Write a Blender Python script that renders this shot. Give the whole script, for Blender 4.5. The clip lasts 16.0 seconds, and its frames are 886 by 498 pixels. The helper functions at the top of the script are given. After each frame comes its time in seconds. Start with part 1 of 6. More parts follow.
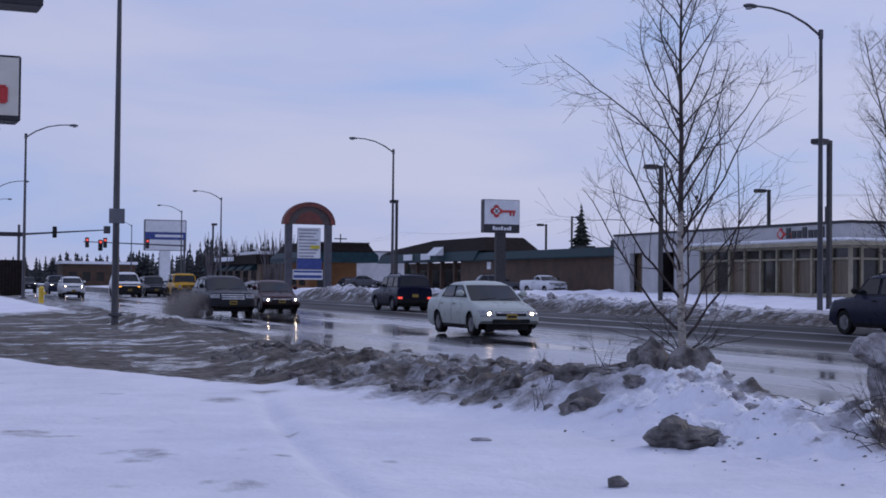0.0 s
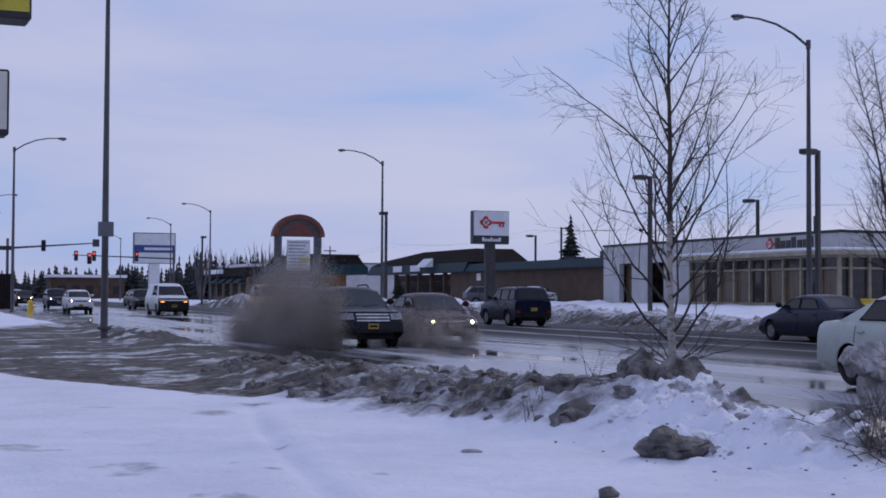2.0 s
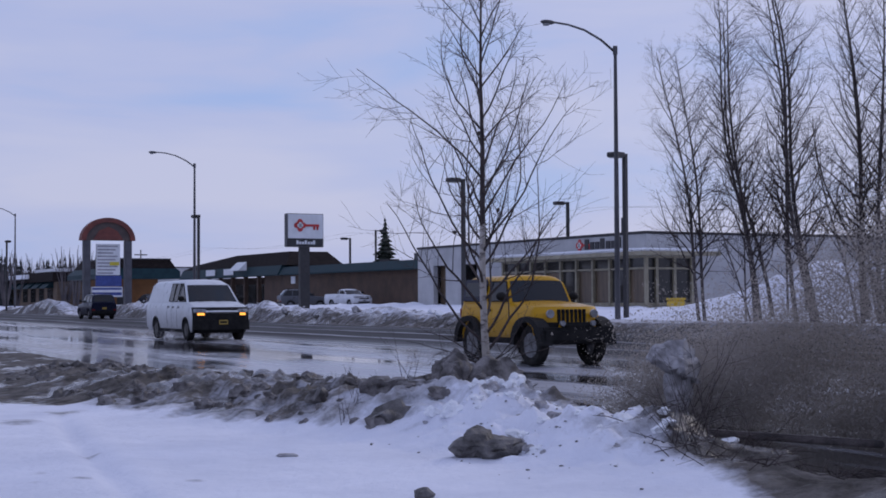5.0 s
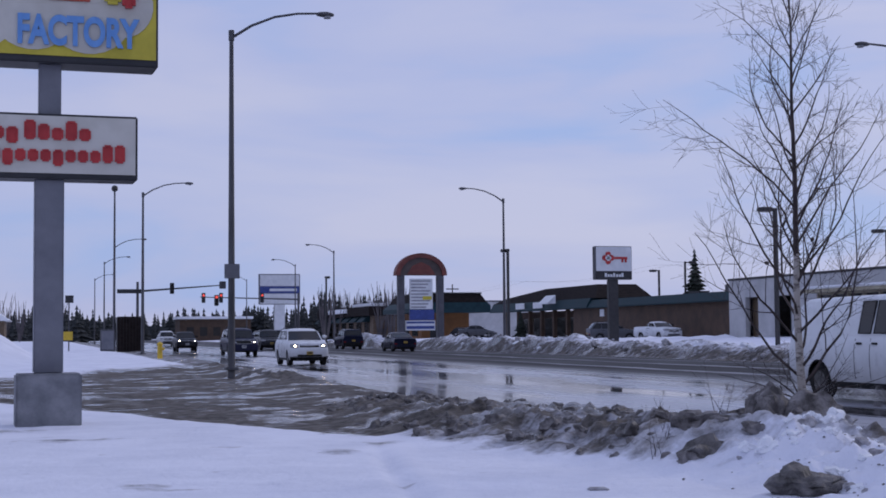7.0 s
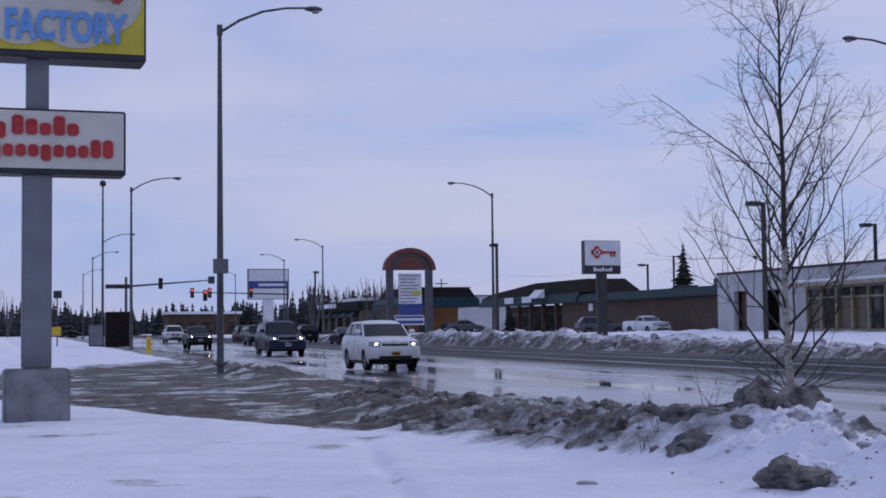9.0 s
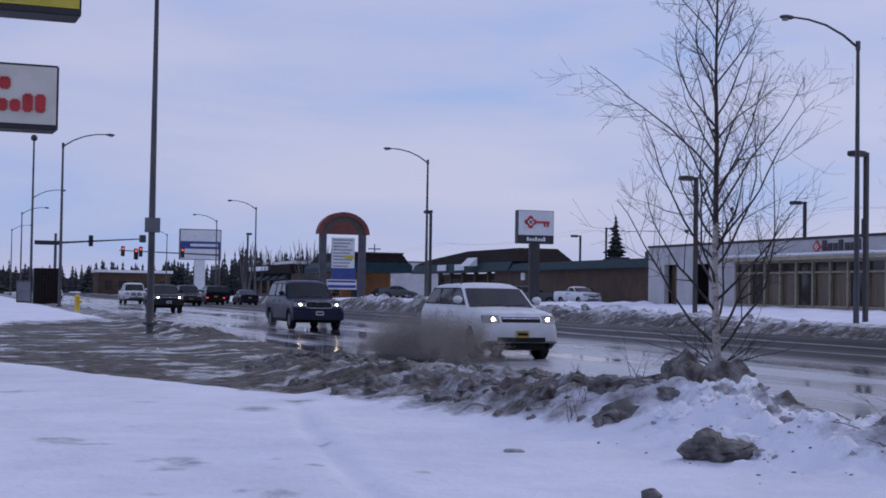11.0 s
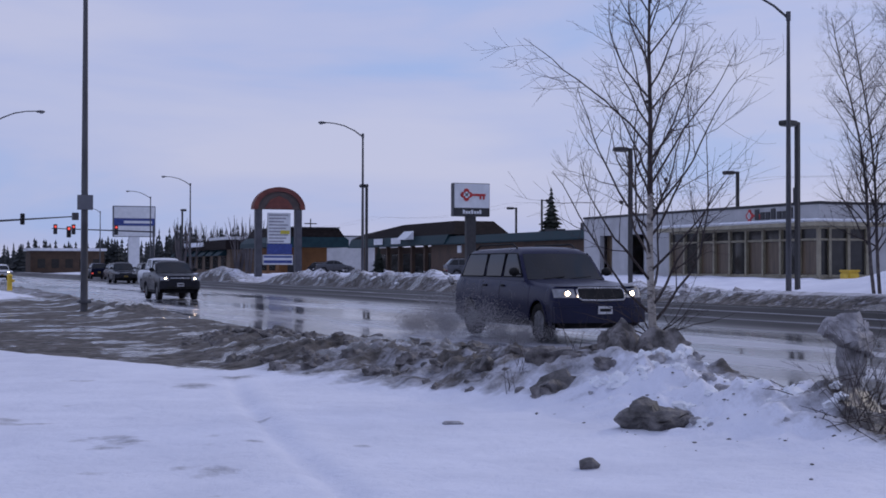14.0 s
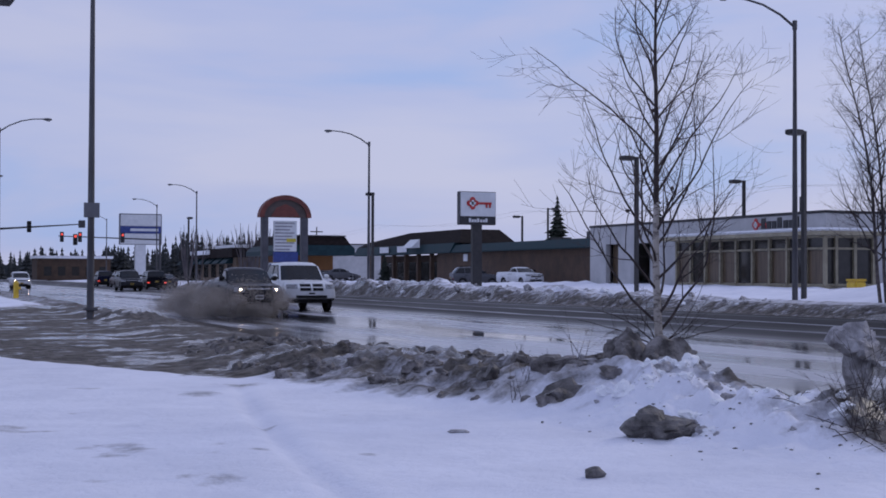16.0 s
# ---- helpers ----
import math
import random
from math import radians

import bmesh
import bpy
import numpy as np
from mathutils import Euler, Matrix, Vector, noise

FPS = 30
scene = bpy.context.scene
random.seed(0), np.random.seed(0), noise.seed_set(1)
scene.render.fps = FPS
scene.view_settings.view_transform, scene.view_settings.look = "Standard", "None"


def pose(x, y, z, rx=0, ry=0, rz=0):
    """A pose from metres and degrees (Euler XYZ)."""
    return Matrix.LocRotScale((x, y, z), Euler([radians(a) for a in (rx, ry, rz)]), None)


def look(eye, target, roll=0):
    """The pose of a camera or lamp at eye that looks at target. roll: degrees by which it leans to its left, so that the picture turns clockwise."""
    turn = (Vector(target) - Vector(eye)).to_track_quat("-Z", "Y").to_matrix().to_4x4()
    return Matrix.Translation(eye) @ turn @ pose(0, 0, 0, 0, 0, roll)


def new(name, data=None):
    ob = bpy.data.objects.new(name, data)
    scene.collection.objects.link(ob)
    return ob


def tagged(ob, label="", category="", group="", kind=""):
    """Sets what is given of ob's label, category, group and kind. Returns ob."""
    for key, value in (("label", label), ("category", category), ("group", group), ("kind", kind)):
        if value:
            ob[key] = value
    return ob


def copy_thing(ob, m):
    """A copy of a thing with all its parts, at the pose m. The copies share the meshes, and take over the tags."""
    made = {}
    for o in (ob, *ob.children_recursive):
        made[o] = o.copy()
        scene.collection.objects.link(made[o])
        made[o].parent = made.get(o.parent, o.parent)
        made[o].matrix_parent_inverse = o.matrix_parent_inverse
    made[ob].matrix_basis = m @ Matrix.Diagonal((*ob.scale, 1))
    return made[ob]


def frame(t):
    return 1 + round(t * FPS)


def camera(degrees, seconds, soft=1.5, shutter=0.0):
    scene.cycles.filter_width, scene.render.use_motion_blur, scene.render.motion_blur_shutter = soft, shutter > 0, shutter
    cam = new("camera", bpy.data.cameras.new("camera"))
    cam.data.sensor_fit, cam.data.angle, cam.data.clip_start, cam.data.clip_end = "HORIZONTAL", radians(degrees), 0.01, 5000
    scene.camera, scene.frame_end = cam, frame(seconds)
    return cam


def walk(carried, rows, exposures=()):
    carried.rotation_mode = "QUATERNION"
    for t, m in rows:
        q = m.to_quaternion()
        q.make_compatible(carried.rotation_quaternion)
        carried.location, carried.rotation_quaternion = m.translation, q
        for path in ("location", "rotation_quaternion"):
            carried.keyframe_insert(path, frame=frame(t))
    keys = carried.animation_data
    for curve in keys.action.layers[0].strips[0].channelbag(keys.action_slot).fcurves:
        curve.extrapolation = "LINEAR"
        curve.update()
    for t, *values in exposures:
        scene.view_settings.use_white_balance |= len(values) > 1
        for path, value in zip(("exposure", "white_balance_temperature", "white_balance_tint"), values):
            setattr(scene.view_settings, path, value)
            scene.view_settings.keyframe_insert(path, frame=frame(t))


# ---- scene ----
# ---------------------------------------------------------------- camera
EYE = (0.0, 0.0, 1.44)
cam = camera(34.1, 16.0, soft=1.75)
# seconds, heading to the left of +y, rise and lean, in degrees
LOOK = (
    (0.0, -19.95, 1.37, 0.58),
    (0.5, -19.57, 1.40, -0.24),
    (1.0, -19.70, 1.61, 0.15),
    (1.5, -19.50, 1.69, -0.04),
    (2.0, -20.36, 1.83, 0.28),
    (2.5, -23.40, 1.83, 0.86),
    (3.0, -23.57, 1.93, 0.04),
    (3.2, -24.39, 1.88, 0.03),
    (5.3, -27.76, 2.04, -0.35),
    (5.5, -26.69, 2.39, -0.49),
    (6.0, -23.86, 2.91, -1.04),
    (6.3, -20.03, 3.51, -2.21),
    (6.5, -19.00, 3.27, -1.73),
    (7.0, -15.53, 3.32, -0.50),
    (7.5, -15.45, 3.18, -0.35),
    (8.0, -15.53, 3.11, -0.32),
    (8.5, -15.76, 3.11, -0.03),
    (8.7, -15.79, 3.13, -0.44),
    (10.8, -17.65, 2.29, 0.43),
    (11.0, -18.60, 1.77, 0.91),
    (11.5, -20.03, 0.84, 0.59),
    (12.0, -22.25, 0.46, 0.49),
    (12.5, -22.94, 0.56, 1.51),
    (13.0, -22.62, 0.61, 0.99),
    (13.5, -22.13, 0.60, 0.55),
    (14.0, -21.13, 0.74, 0.11),
    (14.5, -20.97, 0.86, 0.58),
    (15.0, -20.80, 0.96, 0.61),
    (15.5, -20.73, 1.03, 0.58),
    (16.0, -20.89, 1.07, 0.22),
)
walk(cam, [(t, look(EYE, Vector(EYE) + Vector((-math.sin(radians(a)) * math.cos(radians(p)),
                                                math.cos(radians(a)) * math.cos(radians(p)), math.sin(radians(p)))), r))
           for t, a, p, r in LOOK], exposures=((0.0, 0.0, 6400, 13), (16.0, 0.0, 6400, 13)))

# ---------------------------------------------------------------- light
SUN_EL, SUN_AZ = radians(28), radians(70)
world = bpy.data.worlds.new("overcast_sky")
scene.world = world
world.use_nodes = True
wn, wl = world.node_tree.nodes, world.node_tree.links
wn.clear()
sky = wn.new("ShaderNodeTexSky")
sky.sky_type, sky.sun_disc, sky.sun_elevation, sky.sun_rotation = "NISHITA", False, SUN_EL, SUN_AZ
dim = wn.new("ShaderNodeVectorMath")
dim.operation = "SCALE"
dim.inputs["Scale"].default_value = 0.09
wl.new(sky.outputs[0], dim.inputs[0])
tc = wn.new("ShaderNodeTexCoord")
mp = wn.new("ShaderNodeMapping")
mp.inputs["Scale"].default_value = (1.6, 1.6, 7.0)
mp.inputs["Rotation"].default_value = (0.12, 0.05, 0.3)
wl.new(tc.outputs["Generated"], mp.inputs["Vector"])
cn = wn.new("ShaderNodeTexNoise")
cn.inputs["Scale"].default_value, cn.inputs["Detail"].default_value, cn.inputs["Roughness"].default_value = 2.1, 5.0, 0.5
cn.inputs["Distortion"].default_value = 0.3
wl.new(mp.outputs[0], cn.inputs["Vector"])
cr = wn.new("ShaderNodeValToRGB")
cr.color_ramp.elements[0].position, cr.color_ramp.elements[0].color = 0.36, (0.40, 0.53, 0.90, 1)
cr.color_ramp.elements[1].position, cr.color_ramp.elements[1].color = 0.66, (0.60, 0.63, 0.87, 1)
mid = cr.color_ramp.elements.new(0.48)
mid.color = (0.51, 0.57, 0.87, 1)
wl.new(cn.outputs["Fac"], cr.inputs["Fac"])
mx = wn.new("ShaderNodeMix")
mx.data_type = "RGBA"
mx.inputs[0].default_value = 0.86
wl.new(dim.outputs[0], mx.inputs[6])
wl.new(cr.outputs["Color"], mx.inputs[7])
bg = wn.new("ShaderNodeBackground")
bg.inputs["Strength"].default_value = 0.88
wl.new(mx.outputs[2], bg.inputs["Color"])
wo = wn.new("ShaderNodeOutputWorld")
wl.new(bg.outputs[0], wo.inputs["Surface"])

sun = new("sun", bpy.data.lights.new("sun", "SUN"))
sun.data.energy, sun.data.angle, sun.data.color = 0.6, radians(18), (1.0, 0.93, 0.84)
sun.matrix_basis = look((0, 0, 60), (-60 * math.sin(SUN_AZ) / math.tan(SUN_EL), -60 * math.cos(SUN_AZ) / math.tan(SUN_EL), 0))


# ---------------------------------------------------------------- materials
def material(name, dark, light, scale=4.0, rough=0.6, metal=0.0, bump=0.0, bump_scale=40.0, stretch=(1, 1, 1), rough_var=0.12,
             spec=0.5, glow=0.0, vary=0.0, coat=0.0, lo=0.35, hi=0.65):
    m = bpy.data.materials.new(name)
    m.use_nodes = True
    n, l = m.node_tree.nodes, m.node_tree.links
    b = n["Principled BSDF"]
    tc = n.new("ShaderNodeTexCoord")
    mp = n.new("ShaderNodeMapping")
    mp.inputs["Scale"].default_value = stretch
    l.new(tc.outputs["Object"], mp.inputs["Vector"])
    a = n.new("ShaderNodeTexNoise")
    a.inputs["Scale"].default_value, a.inputs["Detail"].default_value, a.inputs["Roughness"].default_value = scale, 6, 0.6
    l.new(mp.outputs[0], a.inputs["Vector"])
    r = n.new("ShaderNodeValToRGB")
    r.color_ramp.elements[0].position, r.color_ramp.elements[0].color = lo, (*dark, 1)
    r.color_ramp.elements[1].position, r.color_ramp.elements[1].color = hi, (*light, 1)
    l.new(a.outputs["Fac"], r.inputs["Fac"])
    out = r.outputs["Color"]
    if vary:
        oi = n.new("ShaderNodeObjectInfo")
        hs = n.new("ShaderNodeHueSaturation")
        ma = n.new("ShaderNodeMapRange")
        ma.inputs[3].default_value, ma.inputs[4].default_value = 1 - vary, 1 + vary
        l.new(oi.outputs["Random"], ma.inputs[0])
        l.new(ma.outputs[0], hs.inputs["Value"])
        l.new(out, hs.inputs["Color"])
        out = hs.outputs["Color"]
    l.new(out, b.inputs["Base Color"])
    rr = n.new("ShaderNodeMapRange")
    rr.inputs[3].default_value, rr.inputs[4].default_value = max(0.02, rough - rough_var), min(1, rough + rough_var)
    l.new(a.outputs["Fac"], rr.inputs[0])
    l.new(rr.outputs[0], b.inputs["Roughness"])
    b.inputs["Metallic"].default_value = metal
    b.inputs["Specular IOR Level"].default_value = spec
    b.inputs["Coat Weight"].default_value = coat
    b.inputs["Coat Roughness"].default_value = 0.1
    if bump:
        c = n.new("ShaderNodeTexNoise")
        c.inputs["Scale"].default_value, c.inputs["Detail"].default_value = bump_scale, 5
        l.new(mp.outputs[0], c.inputs["Vector"])
        bp = n.new("ShaderNodeBump")
        bp.inputs["Strength"].default_value, bp.inputs["Distance"].default_value = bump, 0.05
        l.new(c.outputs["Fac"], bp.inputs["Height"])
        l.new(bp.outputs[0], b.inputs["Normal"])
    if glow:
        b.inputs["Emission Color"].default_value = (*light, 1)
        b.inputs["Emission Strength"].default_value = glow
    return m


def paint(name, col, rough=0.3, dirt=(0.085, 0.075, 0.068), flake=0.0, most=0.6):
    """Car paint with a coat and winter grime that thickens towards the sills."""
    m = material(name, tuple(c * 0.9 for c in col), col, 3.0, rough, flake, coat=0.06, spec=0.16)
    n, l = m.node_tree.nodes, m.node_tree.links
    b = n["Principled BSDF"]
    old = b.inputs["Base Color"].links[0].from_socket
    tc = n.new("ShaderNodeTexCoord")
    sp = n.new("ShaderNodeSeparateXYZ")
    l.new(tc.outputs["Object"], sp.inputs[0])
    nz = n.new("ShaderNodeTexNoise")
    nz.inputs["Scale"].default_value, nz.inputs["Detail"].default_value = 2.5, 6
    l.new(tc.outputs["Object"], nz.inputs["Vector"])
    ad = n.new("ShaderNodeMath")
    ad.operation = "MULTIPLY_ADD"
    ad.inputs[1].default_value = -0.7
    l.new(nz.outputs["Fac"], ad.inputs[0])
    l.new(sp.outputs["Z"], ad.inputs[2])
    mr = n.new("ShaderNodeMapRange")
    mr.inputs[1].default_value, mr.inputs[2].default_value = -0.1, 0.65
    mr.inputs[3].default_value, mr.inputs[4].default_value = most, 0.03
    l.new(ad.outputs[0], mr.inputs[0])
    mix = n.new("ShaderNodeMix")
    mix.data_type = "RGBA"
    l.new(mr.outputs[0], mix.inputs[0])
    l.new(old, mix.inputs[6])
    mix.inputs[7].default_value = (*dirt, 1)
    l.new(mix.outputs[2], b.inputs["Base Color"])
    return m


def snow_ground(name):
    """Snow that gives way to brown slush where the 'dirt' of the mesh is high, and to wet puddles in the slush."""
    m = bpy.data.materials.new(name)
    m.use_nodes = True
    n, l = m.node_tree.nodes, m.node_tree.links
    b = n["Principled BSDF"]
    tc = n.new("ShaderNodeTexCoord")
    at = n.new("ShaderNodeAttribute")
    at.attribute_name = "dirt"

    def nz(scale, detail=6, vec=None):
        k = n.new("ShaderNodeTexNoise")
        k.inputs["Scale"].default_value, k.inputs["Detail"].default_value, k.inputs["Roughness"].default_value = scale, detail, 0.65
        l.new(vec or tc.outputs["Object"], k.inputs["Vector"])
        return k.outputs["Fac"]

    def ramp(src, p0, c0, p1, c1):
        r = n.new("ShaderNodeValToRGB")
        r.color_ramp.elements[0].position, r.color_ramp.elements[0].color = p0, (*c0, 1)
        r.color_ramp.elements[1].position, r.color_ramp.elements[1].color = p1, (*c1, 1)
        l.new(src, r.inputs["Fac"])
        return r.outputs["Color"]

    clean = ramp(nz(0.7), 0.3, (0.69, 0.71, 0.80), 0.62, (0.82, 0.835, 0.92))
    dirty = ramp(nz(3.2, 8), 0.36, (0.038, 0.032, 0.027), 0.70, (0.205, 0.185, 0.168))
    edge = n.new("ShaderNodeMath")
    edge.operation = "MULTIPLY_ADD"
    edge.inputs[1].default_value, edge.inputs[2].default_value = 1.3, -0.65
    l.new(nz(2.2, 9), edge.inputs[0])
    add = n.new("ShaderNodeMath")
    add.operation = "ADD"
    l.new(edge.outputs[0], add.inputs[0])
    l.new(at.outputs["Fac"], add.inputs[1])
    fac = n.new("ShaderNodeMapRange")
    fac.inputs[1].default_value, fac.inputs[2].default_value = 0.3, 0.72
    l.new(add.outputs[0], fac.inputs[0])
    mix = n.new("ShaderNodeMix")
    mix.data_type = "RGBA"
    l.new(fac.outputs[0], mix.inputs[0])
    l.new(clean, mix.inputs[6])
    l.new(dirty, mix.inputs[7])
    l.new(mix.outputs[2], b.inputs["Base Color"])
    wet = n.new("ShaderNodeMapRange")
    wet.inputs[1].default_value, wet.inputs[2].default_value, wet.inputs[3].default_value, wet.inputs[4].default_value = 0.53, 0.57, 0.85, 0.06
    l.new(nz(0.55, 4), wet.inputs[0])
    ro = n.new("ShaderNodeMix")
    l.new(fac.outputs[0], ro.inputs[0])
    ro.inputs[2].default_value = 0.7
    l.new(wet.outputs[0], ro.inputs[3])
    l.new(ro.outputs[0], b.inputs["Roughness"])
    bp = n.new("ShaderNodeBump")
    bp.inputs["Strength"].default_value, bp.inputs["Distance"].default_value = 0.55, 0.05
    l.new(nz(9, 8), bp.inputs["Height"])
    big = n.new("ShaderNodeBump")
    big.inputs["Distance"].default_value = 0.16
    rel = n.new("ShaderNodeMapRange")
    rel.inputs[3].default_value, rel.inputs[4].default_value = 0.22, 0.9
    l.new(fac.outputs[0], rel.inputs[0])
    dry = n.new("ShaderNodeMapRange")
    dry.inputs[1].default_value, dry.inputs[2].default_value, dry.inputs[3].default_value, dry.inputs[4].default_value = 0.06, 0.7, 0.06, 1.0
    l.new(ro.outputs[0], dry.inputs[0])
    damp = n.new("ShaderNodeMath")
    damp.operation = "MULTIPLY"
    l.new(rel.outputs[0], damp.inputs[0])
    l.new(dry.outputs[0], damp.inputs[1])
    l.new(damp.outputs[0], big.inputs["Strength"])
    l.new(nz(2.6, 7), big.inputs["Height"])
    l.new(bp.outputs[0], big.inputs["Normal"])
    l.new(big.outputs[0], b.inputs["Normal"])
    b.inputs["Specular IOR Level"].default_value = 0.3
    return m


def road_surface(name):
    """Wet asphalt under thin ice and slush, in streaks along the lanes."""
    m = bpy.data.materials.new(name)
    m.use_nodes = True
    n, l = m.node_tree.nodes, m.node_tree.links
    b = n["Principled BSDF"]
    tc = n.new("ShaderNodeTexCoord")

    def nz(scale, stretch, detail=6):
        mp = n.new("ShaderNodeMapping")
        mp.inputs["Scale"].default_value = stretch
        l.new(tc.outputs["Object"], mp.inputs["Vector"])
        k = n.new("ShaderNodeTexNoise")
        k.inputs["Scale"].default_value, k.inputs["Detail"].default_value, k.inputs["Roughness"].default_value = scale, detail, 0.6
        l.new(mp.outputs[0], k.inputs["Vector"])
        return k.outputs["Fac"]

    def rng(src, a, c, d, e):
        k = n.new("ShaderNodeMapRange")
        k.inputs[1].default_value, k.inputs[2].default_value, k.inputs[3].default_value, k.inputs[4].default_value = a, c, d, e
        l.new(src, k.inputs[0])
        return k.outputs[0]

    def op(kind, a, c):
        k = n.new("ShaderNodeMath")
        k.operation = kind
        for i, v in enumerate((a, c)):
            if isinstance(v, float):
                k.inputs[i].default_value = v
            else:
                l.new(v, k.inputs[i])
        return k.outputs[0]

    sp = n.new("ShaderNodeSeparateXYZ")
    l.new(tc.outputs["Object"], sp.inputs[0])
    across = sp.outputs["X"]
    streak = nz(0.55, (1.0, 0.06, 1), 7)
    patch = nz(0.16, (1.0, 0.35, 1), 5)
    # ice and slush lie over the two near lanes, thin out over the far ones
    near = op("ADD", rng(across, 16.0, 20.0, 0.03, -0.22), rng(across, 8.8, 11.5, -0.09, 0.0))
    ice = rng(op("ADD", op("ADD", op("MULTIPLY", streak, 0.6), op("MULTIPLY", patch, 0.4)), near), 0.49, 0.57, 0.0, 1.0)
    # white slush lines left between the far wheel tracks
    wave = op("SINE", op("MULTIPLY", op("ADD", across, op("MULTIPLY", patch, 2.4)), 1.745), 0.0)
    lines = op("MULTIPLY", rng(wave, 0.82, 1.0, 0.0, 1.0), rng(across, 17.0, 19.5, 0.15, 1.0))
    cover = op("MAXIMUM", ice, op("MULTIPLY", lines, rng(streak, 0.34, 0.54, 0.0, 1.0)))
    grit = nz(9.0, (1, 1, 1), 8)
    ra = n.new("ShaderNodeMix")
    ra.data_type = "RGBA"
    ra.inputs[6].default_value, ra.inputs[7].default_value = (0.014, 0.013, 0.014, 1), (0.040, 0.037, 0.036, 1)
    l.new(grit, ra.inputs[0])
    rs = n.new("ShaderNodeMix")
    rs.data_type = "RGBA"
    rs.inputs[6].default_value, rs.inputs[7].default_value = (0.25, 0.252, 0.275, 1), (0.52, 0.525, 0.57, 1)
    l.new(grit, rs.inputs[0])
    mix = n.new("ShaderNodeMix")
    mix.data_type = "RGBA"
    l.new(cover, mix.inputs[0])
    l.new(ra.outputs[2], mix.inputs[6])
    l.new(rs.outputs[2], mix.inputs[7])
    l.new(mix.outputs[2], b.inputs["Base Color"])
    wetness = op("ADD", rng(nz(0.35, (1.0, 0.12, 1), 5), 0.38, 0.60, 0.05, 0.14), op("MULTIPLY", cover, 0.20))
    far = rng(across, 16.5, 20.0, 0.0, 0.42)
    l.new(op("ADD", wetness, far), b.inputs["Roughness"])
    bp = n.new("ShaderNodeBump")
    bp.inputs["Strength"].default_value, bp.inputs["Distance"].default_value = 0.06, 0.02
    l.new(nz(1.8, (1, 0.5, 1), 4), bp.inputs["Height"])
    l.new(bp.outputs[0], b.inputs["Normal"])
    l.new(rng(across, 16.0, 19.0, 0.5, 0.06), b.inputs["Specular IOR Level"])
    b.inputs["IOR"].default_value = 1.34
    return m


def glass(name, col):
    return material(name, tuple(c * 0.7 for c in col), col, 2.0, 0.06, spec=0.36, rough_var=0.03)


SNOW = snow_ground("snow_and_slush")
ROAD = road_surface("wet_icy_asphalt")
CHUNK = material("dirty_ice", (0.055, 0.048, 0.045), (0.30, 0.28, 0.275), 5.0, 0.7, bump=0.8, bump_scale=16)
CHUNK_PALE = material("grey_snow_lump", (0.20, 0.19, 0.195), (0.50, 0.49, 0.51), 6.0, 0.75, bump=0.8, bump_scale=18)
STONE = material("brown_grey_ice_rock", (0.043, 0.038, 0.035), (0.189, 0.176, 0.169), 6.0, 0.6, bump=0.7, bump_scale=20)
STEEL = material("weathered_galvanised_steel", (0.055, 0.055, 0.062), (0.115, 0.115, 0.125), 3.0, 0.6, 0.2, stretch=(1, 1, 0.2))
DARK_STEEL = material("dark_bronze_painted_steel", (0.018, 0.017, 0.018), (0.035, 0.033, 0.034), 4.0, 0.5)
SIGN_POST = material("grey_painted_sign_post", (0.12, 0.125, 0.15), (0.18, 0.185, 0.21), 1.5, 0.55, bump=0.1)
CONCRETE = material("grey_concrete_footing", (0.13, 0.135, 0.15), (0.25, 0.255, 0.27), 2.5, 0.8, bump=0.4, bump_scale=14)
BIRCH = material("white_birch_bark", (0.06, 0.05, 0.046), (0.44, 0.40, 0.36), 5.0, 0.75, stretch=(1.5, 1.5, 3), bump=0.5, bump_scale=25, lo=0.36, hi=0.50)
TWIG = material("brown_twig_bark", (0.024, 0.017, 0.017), (0.066, 0.048, 0.045), 8.0, 0.8)
BARK = material("dark_grey_bark", (0.045, 0.038, 0.038), (0.13, 0.11, 0.105), 6.0, 0.85, bump=0.5, bump_scale=20)
NEEDLE = material("dark_spruce_needles", (0.010, 0.016, 0.012), (0.035, 0.045, 0.032), 5.0, 0.9)
NEEDLE_FAR = material("far_spruce_wood", (0.018, 0.022, 0.024), (0.045, 0.05, 0.05), 0.3, 0.95)
BARE_FAR = material("far_bare_wood", (0.075, 0.065, 0.07), (0.14, 0.125, 0.125), 0.4, 0.95)
PLASTER = material("white_rendered_wall", (0.38, 0.38, 0.385), (0.50, 0.50, 0.505), 0.6, 0.85, bump=0.2)
TAN_BRICK = material("tan_brick_face", (0.10, 0.068, 0.045), (0.17, 0.12, 0.08), 1.2, 0.85, bump=0.3, stretch=(1, 1, 4))
BROWN_WALL = material("brown_block_wall", (0.056, 0.034, 0.022), (0.098, 0.061, 0.040), 0.8, 0.85, bump=0.3)
OCHRE_WALL = material("ochre_stucco_wall", (0.16, 0.07, 0.024), (0.24, 0.11, 0.04), 0.7, 0.85)
TEAL = material("teal_metal_fascia", (0.006, 0.024, 0.031), (0.012, 0.038, 0.046), 1.5, 0.6, spec=0.2)
SHINGLE = material("dark_brown_shingle", (0.012, 0.009, 0.009), (0.030, 0.023, 0.021), 2.0, 0.9, spec=0.12, bump=0.4, stretch=(1, 1, 4))
TRIM_DARK = material("black_roof_edge", (0.012, 0.012, 0.014), (0.03, 0.03, 0.033), 3.0, 0.6)
